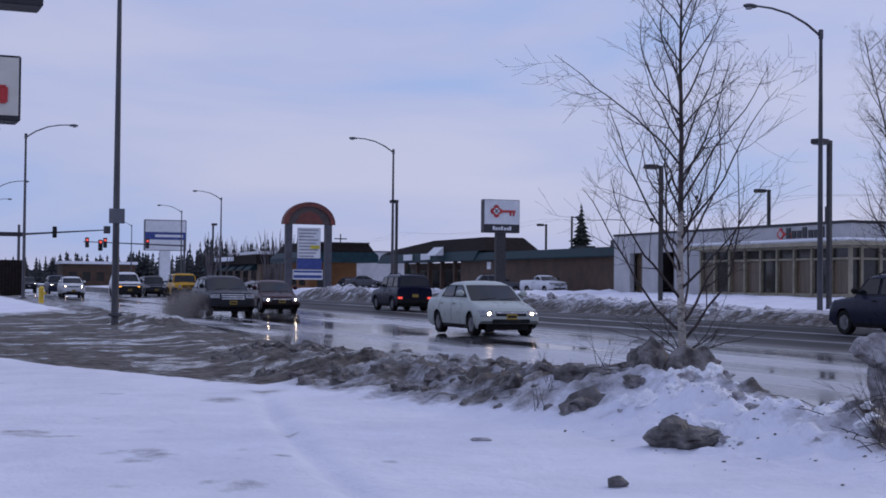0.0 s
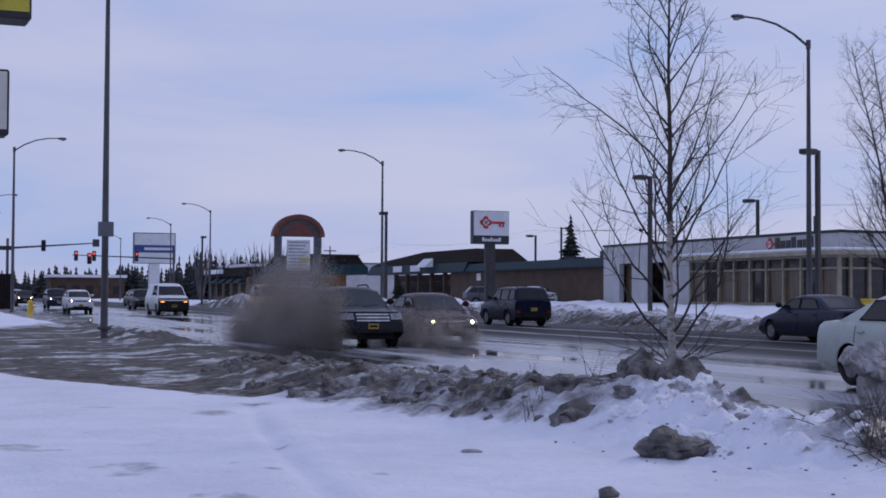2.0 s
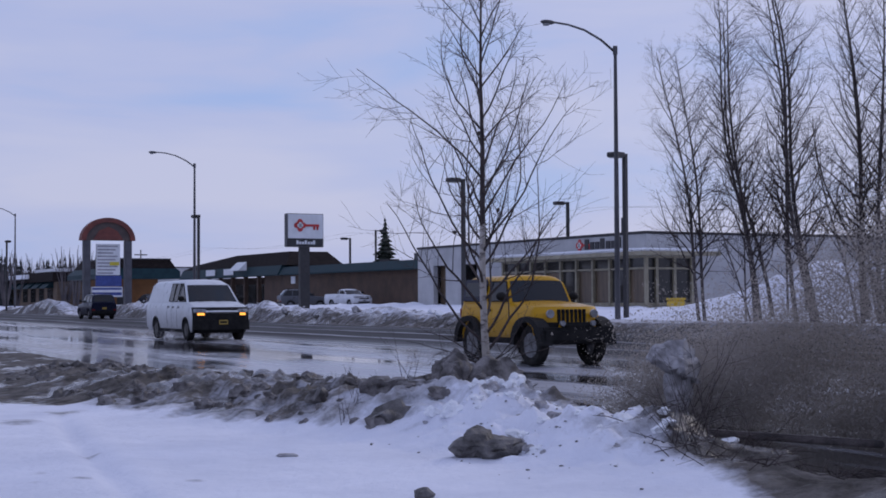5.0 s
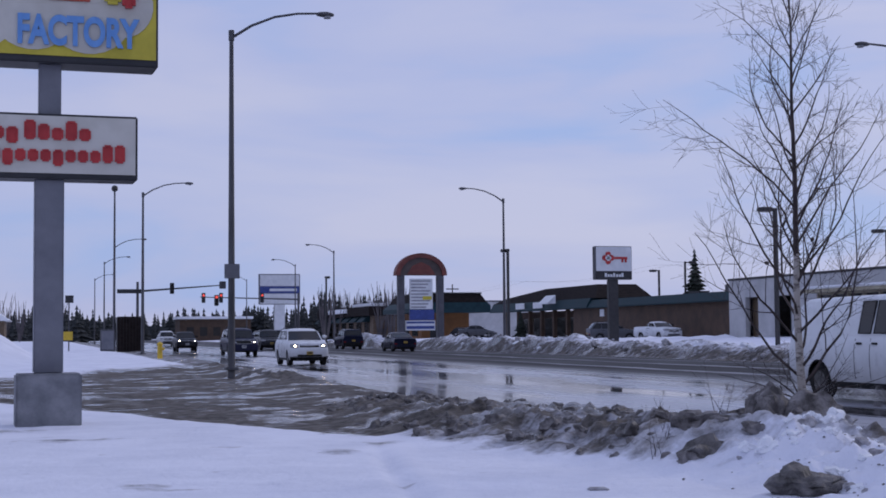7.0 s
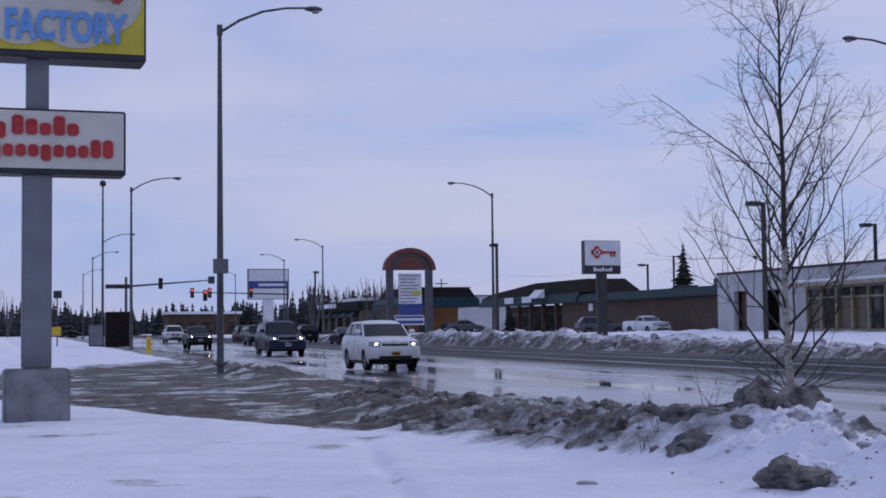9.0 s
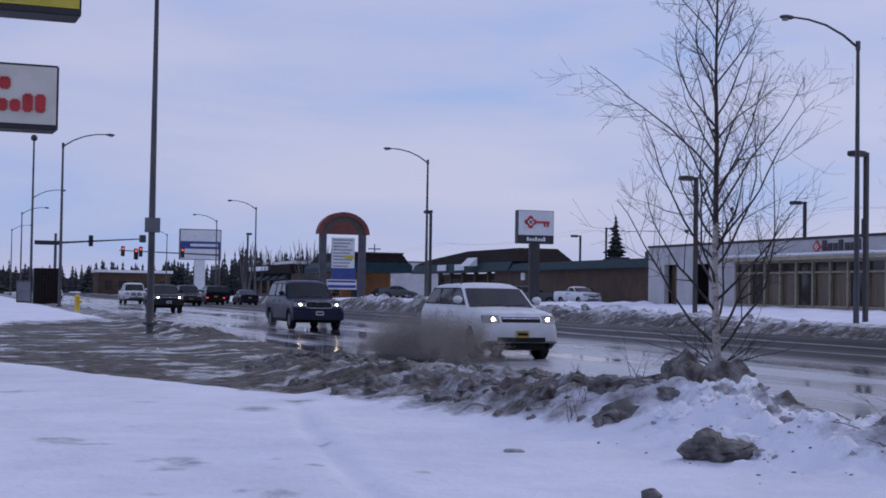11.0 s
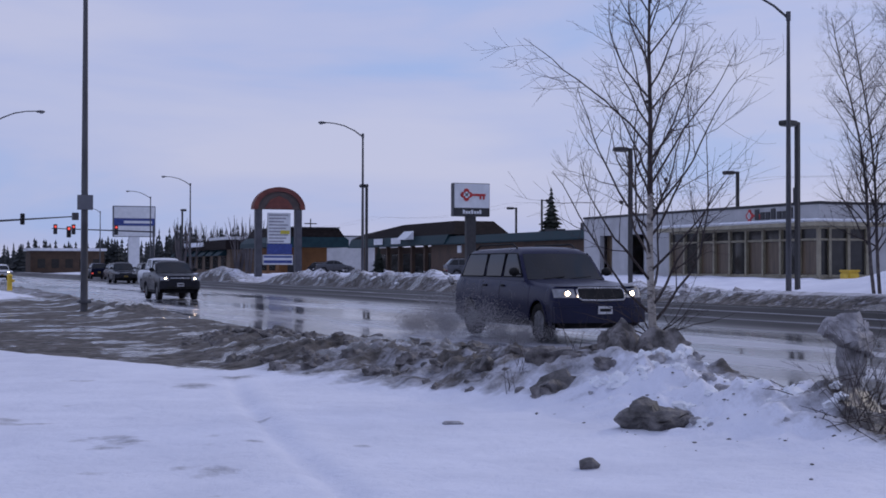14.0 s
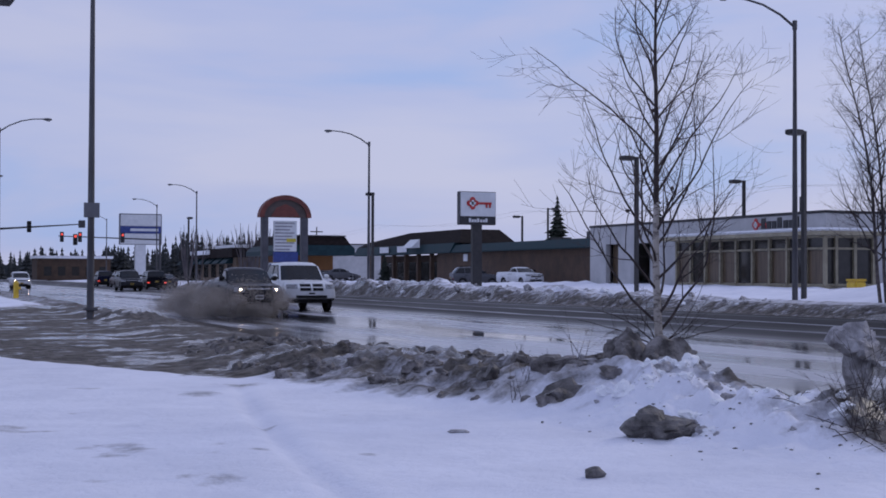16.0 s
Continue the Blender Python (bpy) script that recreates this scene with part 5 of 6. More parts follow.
def shrub(x, y, seed, n, h, spread, name="bare_shrub"):
    rng = random.Random(seed)
    z = ground_z(x, y)
    bm = bmesh.new()
    for i in range(n):
        a = rng.uniform(0, 6.28)
        d = Vector((math.cos(a) * spread, math.sin(a) * spread, 1)).normalized()
        branch(bm, rng, Vector((rng.uniform(-0.12, 0.12), rng.uniform(-0.12, 0.12), -0.05)), d, h * rng.uniform(0.5, 1.1), 0.0052, 1, 0.0, (2,), 0.16)
    ob = mesh_ob(name, bm, TWIG, None, "", True)
    ob.matrix_basis = pose(x, y, z)
    return tagged(ob, "leafless brown shrub growing out of the dirty bank", "shrub", "shrubs on the bank")


shrub(7.55, 9.95, 2, 13, 0.85, 0.62)
shrub(7.85, 10.2, 12, 9, 0.8, 0.5)
shrub(8.15, 10.6, 22, 9, 0.85, 0.55)
shrub(8.5, 10.2, 3, 8, 0.55, 0.9)
shrub(7.9, 9.4, 4, 6, 0.4, 1.3)
shrub(7.3, 9.3, 24, 3, 0.55, 1.6)
shrub(7.45, 15.1, 6, 4, 0.75, 0.5)
shrub(8.7, 14.0, 7, 4, 0.6, 0.7)
for x, y in ((6.3, 14.2), (6.5, 14.5), (8.0, 18.2), (8.25, 17.4)):
    shrub(x, y, int(x * 31), 5, 0.4, 0.35, "dry_weed")
# fallen board across the gutter
g = thing("fallen_board", pose(9.0, 10.3, 0.10, 0, 4, -28), "dark broken board lying in the gutter", "board")
part("board", boxed(-0.85, 0.85, -0.06, 0.06, 0, 0.07, 0.015), BARK, g)
rng = random.Random(91)
for i in range(190):
    x, y = rng.uniform(7.2, 9.2), rng.uniform(8.2, 11.2)
    a, ln = rng.uniform(0, 6.28), rng.uniform(0.1, 0.42)
    d = Vector((math.cos(a), math.sin(a), rng.uniform(0.0, 0.4)))
    z = ground_z(x, y) + 0.015
    bm = bmesh.new()
    tube(bm, [(0, 0, 0), d * ln * 0.5 + Vector((0, 0, rng.uniform(0, 0.05))), d * ln], [0.0045, 0.004, 0.002], 4)
    ob = mesh_ob("fallen_twig", bm, TWIG)
    ob.matrix_basis = pose(x, y, z)
    tagged(ob, "broken brown twig lying in the dirty gutter", "twig", "twigs in the gutter")
for i in range(80):
    x, y = rng.uniform(6.6, 8.8), rng.uniform(10.2, 13.4)
    r = 0.025 + 0.075 * rng.random() ** 2.5
    chunk("snow_chunk", x, y, ground_z(x, y) + r * 0.1, r, i + 700, (1.2, 1.0, 0.8), rng.choice((CHUNK_PALE, ROOF_SNOW, ROOF_SNOW)), "broken lump of snow on the clean heap", 0.8, 3, True)

# crumbs of dirt and bark scattered over the clean heap and along the gutter's edge
rng = random.Random(19)
bm = bmesh.new()
for i in range(1000):
    x, y = rng.uniform(5.9, 9.1), rng.uniform(8.4, 13.2)
    if rng.random() > 0.05 + 0.95 * smooth(6.3 + 0.2 * (10.5 - y), 8.2, x):
        continue
    r = 0.004 + 0.014 * rng.random() ** 3
    lump(bm, (x, y, ground_z(x, y) + r * 0.3), r, i, (rng.uniform(0.8, 2.2), rng.uniform(0.8, 1.4), 0.6), 0.5, 1)
tagged(mesh_ob("dirt_crumbs", bm, STONE), "dark crumbs of dirt and bark strewn on snow", "dirt", kind="stuff")


# ---------------------------------------------------------------- vehicles
def run(pts, x):
    """Straight-line reading of (x, y) pairs."""
    for (a, u), (b, v) in zip(pts, pts[1:]):
        if x <= b:
            return u + (v - u) * max(0.0, x - a) / max(1e-6, b - a)
    return pts[-1][1]


SECTION = ((0.0, 0.93), (0.10, 0.965), (0.28, 0.985), (0.50, 1.0), (0.68, 0.998), (0.84, 0.975), (0.94, 0.945), (1.0, 0.89))


class Shell:
    """The lower body's skin: side outline, section and plan rounding, so that fittings can lie on it."""

    def __init__(self, L, W, top, wheels, wr, clear, nose=0.20, tail=0.12):
        self.L, self.W, self.wheels, self.wr, self.clear, self.nose, self.tail = L, W, wheels, wr, clear, nose, tail
        self.up = [p for p in top[:-2]]
        self.back = sorted(((z, q) for q, z in top[-3:]), key=lambda p: p[0])
        self.fore = [(z, q) for q, z in top[:4]]
        self.start, self.stop = top[0][0], max(p[0] for p in top)

    def belt(self, q):
        if q > self.back[-1][1]:
            return self.back[-1][0] - (q - self.back[-1][1]) * 0.5
        return run(self.up, q)

    def sill(self, q):
        R = self.wr + 0.06
        z = self.clear + 0.14 * smooth(0.3, 0.0, q - self.start) + 0.12 * smooth(0.3, 0.0, self.stop - q)
        for w in self.wheels:
            if abs(q - w) < R:
                z = max(z, self.wr + math.sqrt(R * R - (q - w) ** 2))
        return z

    def pull(self, u, q):
        front = self.nose * abs(u) ** 3.2 * smooth(0.9, 0.0, q - self.start)
        rear = self.tail * abs(u) ** 3.2 * smooth(0.8, 0.0, self.stop - q)
        return front - rear

    def side(self, q, z, sg, proud=0.0):
        lo, hi = self.clear, self.belt(q)
        k = run(SECTION, min(1, max(0, (z - lo) / (hi - lo))))
        return Vector((sg * (self.W / 2 * k + proud), q - self.L / 2 + self.pull(k, q), z))

    def front(self, u, z, proud=0.0):
        q = run(self.fore, z)
        return Vector((u * self.W / 2, q - self.L / 2 + self.pull(u, q) - proud, z))

    def rear(self, u, z, proud=0.0):
        q = run(self.back, z)
        return Vector((u * self.W / 2, q - self.L / 2 + self.pull(u, q) + proud, z))

    def mesh(self):
        cuts = {self.start + k for k in (0.0, 0.015, 0.03, 0.06, 0.1, 0.15, 0.2, 0.26)} | {self.stop - k for k in (0.0, 0.015, 0.04, 0.08, 0.14, 0.2)}
        R = self.wr + 0.06
        for w in self.wheels:
            cuts |= {w + R * math.cos(math.pi * k / 14) for k in range(15)} | {w - R - 0.004, w + R + 0.004}
        q = self.start + 0.26
        while q < self.stop - 0.1:
            cuts.add(q)
            q += 0.16
        cuts |= {p[0] for p in self.up}
        bm = bmesh.new()
        rings = []
        for q in sorted(c for c in cuts if self.start <= c <= self.stop):
            lo, hi = self.sill(q), self.belt(q)
            lo = min(lo, hi - 0.04)
            half = []
            for f, k in SECTION:
                z = lo + (hi - lo) * f
                kk = run(SECTION, min(1, max(0, (z - self.clear) / max(0.05, hi - self.clear))))
                half.append((kk, z))
            for u in (0.78, 0.55, 0.28):
                half.append((u, hi + 0.035 * (1 - (u / 0.89) ** 2) * smooth(0.1, 0.5, q - self.start)))
            full = half + [(0.0, hi + 0.035 * smooth(0.1, 0.5, q - self.start))] + [(-u, z) for u, z in half[::-1]]
            rings.append([bm.verts.new((u * self.W / 2, q - self.L / 2 + self.pull(u, q), z)) for u, z in full])
        for r, t in zip(rings, rings[1:]):
            for i in range(len(r) - 1):
                bm.faces.new((r[i], r[i + 1], t[i + 1], t[i]))
        bm.faces.new(rings[0])
        bm.faces.new(rings[-1][::-1])
        return bm


def skin(put, a0, a1, b0, b1, proud=0.012, na=6, nb=3, bm=None):
    """A thin shell lying on a surface put(a, b, proud)."""
    bm = bm or bmesh.new()
    g = [[[bm.verts.new(put(a0 + (a1 - a0) * i / na, b0 + (b1 - b0) * j / nb, p)) for j in range(nb + 1)] for i in range(na + 1)] for p in (proud, -0.03)]
    for k in (0, 1):
        for i in range(na):
            for j in range(nb):
                bm.faces.new((g[k][i][j], g[k][i + 1][j], g[k][i + 1][j + 1], g[k][i][j + 1]))
    for i in range(na):
        for j in (0, nb):
            bm.faces.new((g[0][i][j], g[0][i + 1][j], g[1][i + 1][j], g[1][i][j]))
    for j in range(nb):
        for i in (0, na):
            bm.faces.new((g[0][i][j], g[0][i][j + 1], g[1][i][j + 1], g[1][i][j]))
    return bm


def wheel_mesh(r, w):
    bm = bmesh.new()
    prof = [(-w / 2 + 0.02, r * 0.62), (-w / 2, r * 0.75), (-w / 2 + 0.005, r * 0.93), (-w / 2 + 0.035, r), (w / 2 - 0.035, r), (w / 2 - 0.005, r * 0.93), (w / 2, r * 0.75), (w / 2 - 0.02, r * 0.62)]
    rings = [[bm.verts.new((x, rr * math.cos(2 * math.pi * k / 22), rr * math.sin(2 * math.pi * k / 22))) for k in range(22)] for x, rr in prof]
    for a, b in zip(rings, rings[1:]):
        for k in range(22):
            bm.faces.new((a[k], a[(k + 1) % 22], b[(k + 1) % 22], b[k]))
    return bm


def rim_mesh(r, w, side):
    bm = bmesh.new()
    rr = r * 0.585
    x = side * (w / 2 - 0.03)
    disc(bm, (x - side * 0.05, 0, 0), (1, 0, 0), rr * 0.98, 0.02, 20)
    for k in range(5):
        a = 2 * math.pi * k / 5
        c, s = math.cos(a), math.sin(a)
        t = 0.055
        pts = [(x, c * 0.03 - s * t, s * 0.03 + c * t), (x, c * rr - s * t, s * rr + c * t), (x, c * rr + s * t, s * rr - c * t), (x, c * 0.03 + s * t, s * 0.03 - c * t)]
        quad_slab(bm, pts, (side, 0, 0), 0.02)
    disc(bm, (x + side * 0.005, 0, 0), (1, 0, 0), 0.07, 0.05, 12)
    tube(bm, [(x - side * 0.04, 0, 0), (x + side * 0.01, 0, 0)], [rr, rr * 1.02], 20)
    return bm


def rounded(path, r=0.16, steps=4):
    """A polyline whose inner corners are eased."""
    out = [Vector(path[0])]
    for a, b, c in zip(path, path[1:], path[2:]):
        a, b, c = Vector(a), Vector(b), Vector(c)
        p = b + (a - b).normalized() * min(r, (a - b).length * 0.45)
        q = b + (c - b).normalized() * min(r, (c - b).length * 0.45)
        for k in range(steps + 1):
            f = k / steps
            out.append(p * (1 - f) ** 2 + b * 2 * f * (1 - f) + q * f * f)
    return out + [Vector(path[-1])]


def vehicle(name, label, category, mat, L, W, H, top, cab, wheels, wr, clear, side_windows, lights=LAMP_OFF, roof=None, front="grille",
            plate=PLATE, group="vehicles on the road", tail_mat=RED_OFF, rim=RIM, trim=None, tilt_in=0.12, rails=False, bed=None, amber=None, lamp_h=0.17, bow=0.13):
    """A road vehicle standing at its own origin, nose to -y. top: hood and belt line as (distance from the nose, height);
    cab: the greenhouse's front foot, front top, roof peak, rear top and rear foot."""
    t = thing(name, pose(0, 0, 0), label, category, group)
    sh = Shell(L, W, top, wheels, wr, clear)
    part("body", sh.mesh(), mat, t, smooth=True)
    hb, hr = W / 2 * 0.93, W / 2 * 0.93 - tilt_in
    z0 = min(cab[0][1], cab[-1][1])

    def hw(z):
        f = (z - z0) / (H - z0)
        return hb + (hr - hb) * f - 0.035 * f * f

    def lean(u, q):
        """Plan curve of the windscreen and, less, of the rear window."""
        return bow * u * u * smooth(cab[2][0], cab[0][0], q) - 0.07 * u * u * smooth(cab[3][0] - 0.2, cab[4][0], q)

    line = rounded(cab)
    bm = bmesh.new()
    rings = []
    for u in (-1.0, -0.985, -0.94, -0.86, -0.65, -0.35, 0.0, 0.35, 0.65, 0.86, 0.94, 0.985, 1.0):
        ring = []
        for q, z in line:
            f = smooth(z0 + (H - z0) * 0.7, H, z)
            drop = (0.085 * abs(u) ** 14 + 0.03 * u * u) * f
            ring.append(bm.verts.new((u * hw(z), q - L / 2 + lean(u, q), z - drop + 0.02 * f)))
        rings.append(ring)
    n = len(line)
    for a, b in zip(rings, rings[1:]):
        for i in range(n):
            bm.faces.new((a[i], a[(i + 1) % n], b[(i + 1) % n], b[i]))
    bm.faces.new(rings[0][::-1])
    bm.faces.new(rings[-1])
    part("cabin", bm, roof or mat, t, smooth=True)

    def along(p, q, z):
        return p[0] + (q[0] - p[0]) * (z - p[1]) / (q[1] - p[1])

    zb, zt = max(cab[0][1], cab[-1][1]) + 0.045, H - 0.125
    for side in (-1, 1):
        first = True
        for a, b in side_windows:
            fw = bow + 0.045 if first else 0.06
            first = False
            lo_a = max(a, along(cab[0], cab[1], zb) + fw)
            hi_a = max(a, along(cab[0], cab[1], zt) + fw - 0.03)
            lo_b = min(b, along(cab[-1], cab[-2], zb) - 0.14)
            hi_b = min(b, along(cab[-1], cab[-2], zt) - 0.16)
            if hi_b - hi_a < 0.1:
                hi_a = hi_b = (hi_a + hi_b) / 2
                hi_b += 0.05

            def pane(i, j, p):
                z = zb + (zt - zb) * j
                q = (lo_a + (hi_a - lo_a) * j) * (1 - i) + (lo_b + (hi_b - lo_b) * j) * i
                return Vector((side * (hw(z) + p), q - L / 2, z))

            glazing = part("side_window", skin(pane, 0, 1, 0, 1, 0.006, 2, 4), AUTO_GLASS, t, smooth=True)
            rim_bm = bmesh.new()
            ring = [pane(i, j, 0.008) for i, j in ((0, 0), (1, 0), (1, 1), (0, 1), (0, 0))]
            tube(rim_bm, ring, [0.014] * 5, 4)
            part("window_seal", rim_bm, BLACK, glazing, "black rubber seal")
            s = b + 0.05
            if s < L - 0.9:
                part("door_seam", skin(lambda q, z, p: sh.side(q, z, side, p), s - 0.008, s + 0.008, clear + 0.16, zb - 0.10, 0.003, 1, 6), BLACK, t)
                hp = sh.side(s - 0.16, zb - 0.19, side, 0.012)
                part("door_handle", boxed(hp.x - 0.022, hp.x + 0.022, hp.y - 0.09, hp.y + 0.09, hp.z - 0.02, hp.z + 0.02, 0.012), trim or BLACK, t)
        ms = along(cab[0], cab[1], zb) + bow + 0.12
        mx0 = side * (hb + 0.13)
        mirror = part("mirror", lump(bmesh.new(), (mx0, ms - L / 2, zb + 0.10), 0.115, 1, (1.0, 0.6, 0.78), 0.0, 3), trim or BLACK, t, smooth=True)
        arm = boxed(min(side * (hb - 0.02), mx0), max(side * (hb - 0.02), mx0), ms - L / 2 - 0.02, ms - L / 2 + 0.03, zb + 0.03, zb + 0.07)
        part("mirror_arm", arm, BLACK, mirror)
        part("sill", skin(lambda q, z, p: sh.side(q, z, side, p), wheels[0] + wr + 0.09, wheels[1] - wr - 0.09, clear - 0.01, clear + 0.10, 0.012, 4, 2), BLACK, t, "black sill")
        R = wr + 0.06
        lip = [sh.side(w0 + R * math.cos(math.pi * k / 12), wr + R * math.sin(math.pi * k / 12), side, 0.006) for w0 in wheels[:1] for k in range(13)]
        part("arch_lip", tube(bmesh.new(), lip, [0.016] * 13, 5), trim or mat, t)
        lip = [sh.side(wheels[1] + R * math.cos(math.pi * k / 12), wr + R * math.sin(math.pi * k / 12), side, 0.006) for k in range(13)]
        part("arch_lip", tube(bmesh.new(), lip, [0.016] * 13, 5), trim or mat, t)
        if rails:
            pts = [(side * (hr - 0.13), s - L / 2, z) for s, z in ((cab[2][0] + 0.05, H - 0.02), (cab[2][0] + 0.25, H + 0.07), (cab[3][0] - 0.4, H + 0.06), (cab[3][0] - 0.12, H - 0.04))]
            part("roof_rail", tube(bmesh.new(), pts, [0.02] * 4, 6), BLACK, t)

    def screen(p, q, lo, hi, nm, edge):
        sl = Vector((0, q[0] - p[0], q[1] - p[1])).normalized()
        nr = Vector((0, -sl.z, sl.y)) if nm == "windshield" else Vector((0, sl.z, -sl.y))

        def put(u, f, proud):
            d, z = p[0] + (q[0] - p[0]) * f, p[1] + (q[1] - p[1]) * f
            drop = (0.085 * abs(u) ** 14 + 0.03 * u * u - 0.02) * smooth(z0 + (H - z0) * 0.7, H, z)
            return Vector((u * hw(z), d - L / 2 + lean(u, d), z - drop)) + nr * proud

        part(nm, skin(put, -edge, edge, lo, hi, 0.012, 12, 5), AUTO_GLASS, t, smooth=True)

    screen(cab[0], cab[1], 0.05, 0.90, "windshield", 0.92)
    screen(cab[-1], cab[-2], 0.14, 0.86, "rear_window", 0.88)
    for sg in (-1, 1):
        part("wiper", tube(bmesh.new(), [(sg * 0.30 - 0.25, cab[0][0] - L / 2 + 0.0, cab[0][1] + 0.05), (sg * 0.30 + 0.25, cab[0][0] - L / 2 + 0.07, cab[0][1] + 0.10)], [0.012, 0.008], 4), BLACK, t)
    # nose and tail fittings, laid on the skin
    zl = top[2][1] - 0.13
    fy = -L / 2
    ph = lamp_h / 2
    for sg in (-1, 1):
        if front == "none":
            continue
        a, b = sorted((sg * 0.56, sg * 0.955))
        hl = part("headlight", skin(sh.front, a, b, zl - ph, zl + ph, 0.010, 8, 3), LAMP_OFF, t, "headlight lens", True)
        c = sh.front(sg * 0.71, zl)
        part("reflector", disc(bmesh.new(), (c.x, c.y - 0.008, c.z), (0, 1, 0.1), ph * 0.8, 0.03, 14), CHROME, hl, "chrome reflector")
        if lights is LAMP_ON:
            part("lit_bulb", disc(bmesh.new(), (c.x, c.y - 0.022, c.z - 0.005), (0, 1, 0), 0.040, 0.03, 14), LAMP_ON, hl, "lit headlamp bulb")
        if amber:
            a, b = sorted((sg * 0.62, sg * 0.84))
            part("turn_signal", skin(sh.front, a, b, zl - ph - 0.10, zl - ph - 0.02, 0.03, 4, 2), amber, t, "amber turn signal")
        a, b = sorted((sg * 0.72, sg * 0.95))
        part("tail_light", skin(sh.rear, a, b, top[-2][1] - 0.40, top[-2][1] - 0.10, 0.014, 4, 3), tail_mat, t, "red tail light", True)
    if front == "grille":
        part("grille", skin(sh.front, -0.50, 0.50, zl - 0.07, zl + 0.05, 0.008, 8, 2), BLACK, t, "dark grille")
        part("grille_bar", skin(sh.front, -0.48, 0.48, zl + 0.005, zl + 0.035, 0.016, 8, 1), CHROME, t, "chrome grille bar")
    elif front == "chrome":
        part("grille", skin(sh.front, -0.52, 0.52, zl - 0.16, zl + 0.09, 0.008, 8, 4), BLACK, t, "dark grille")
        for k in range(3):
            z = zl - 0.135 + k * 0.085
            part("grille_bar", skin(sh.front, -0.50, 0.50, z, z + 0.045, 0.022, 8, 1), CHROME, t, "chrome grille bar")
    elif front == "ring":
        part("grille", skin(sh.front, -0.50, 0.50, zl - 0.13, zl + 0.10, 0.008, 8, 4), BLACK, t, "dark mesh grille")
        edge = [sh.front(u, z, 0.014) for u, z in ((-0.46, zl - 0.13), (0, zl - 0.14), (0.46, zl - 0.13), (0.51, zl - 0.08), (0.51, zl + 0.06), (0.46, zl + 0.10), (0, zl + 0.10), (-0.46, zl + 0.10), (-0.51, zl + 0.06), (-0.51, zl - 0.08), (-0.46, zl - 0.13))]
        part("grille_frame", tube(bmesh.new(), edge, [0.02] * len(edge), 6), CHROME, t, "chrome grille frame")
        part("hood_guard", skin(sh.front, -0.86, 0.86, zl + 0.13, zl + 0.21, 0.03, 10, 2), BLACK, t, "dark hood guard")
    elif front == "cross":
        part("grille", skin(sh.front, -0.46, 0.46, zl - 0.17, zl + 0.10, 0.010, 8, 4), BLACK, t, "dark grille")
        part("grille_bar", skin(sh.front, -0.46, 0.46, zl - 0.05, zl - 0.01, 0.024, 8, 1), mat, t, "white grille cross bar")
        part("grille_bar", skin(sh.front, -0.04, 0.04, zl - 0.17, zl + 0.10, 0.024, 2, 4), mat, t, "white grille cross bar")
    elif front == "black":
        part("grille", skin(sh.front, -0.985, 0.985, zl - 0.42, zl + 0.11, 0.005, 12, 6), BLACK, t, "black plastic grille")
        part("grille_bar", skin(sh.front, -0.42, 0.42, zl - 0.09, zl - 0.05, 0.014, 6, 1), RIM_DARK, t, "grey grille bar")
    low = max(sh.sill(0.02), clear + 0.1)
    if front in ("black", "ring"):
        part("front_bumper", skin(sh.front, -0.99, 0.99, low - 0.05, low + 0.26, 0.07, 12, 3), BLACK if front == "black" else (trim or mat), t, "dark bumper", True)
    part("air_intake", skin(sh.front, -0.62, 0.62, low + 0.02, low + 0.13, 0.006, 8, 2), BLACK, t, "dark lower intake")
    zp = low + 0.20
    fp = sh.front(0.0, zp, 0.08 if front in ("black", "ring") else 0.012).y
    part("front_plate", boxed(-0.15, 0.15, fp - 0.02, fp + 0.005, zp - 0.075, zp + 0.075), plate, t)
    part("plate_bar", boxed(-0.12, 0.12, fp - 0.024, fp - 0.021, zp - 0.03, zp + 0.03), BLACK, t)
    rp = sh.rear(0, clear + 0.3).y
    part("rear_bumper", skin(sh.rear, -0.97, 0.97, clear + 0.13, clear + 0.34, 0.05, 10, 3), trim or BLACK, t, smooth=True)
    part("rear_plate", boxed(-0.15, 0.15, rp - 0.01, rp + 0.03, clear + 0.42, clear + 0.57), plate, t)
    part("underbody", boxed(-W / 2 + 0.26, W / 2 - 0.26, -L / 2 + 0.3, L / 2 - 0.2, clear - 0.03, clear + 0.42), BLACK, t, "dark underbody")
    if bed:
        part("bed_floor", boxed(-W / 2 + 0.16, W / 2 - 0.16, bed[0] - L / 2, bed[1] - L / 2, top[-2][1] + 0.02, top[-2][1] + 0.045), BLACK, t, "dark load bed")
    ww = 0.23
    for s in wheels:
        for sg in (-1, 1):
            w = part("wheel", wheel_mesh(wr, ww), RUBBER, t, smooth=True)
            part("rim", rim_mesh(wr, ww, sg), rim, w, "wheel rim")
            w.matrix_basis = pose(sg * (W / 2 - ww / 2 - 0.015), s - L / 2, wr)
    return t


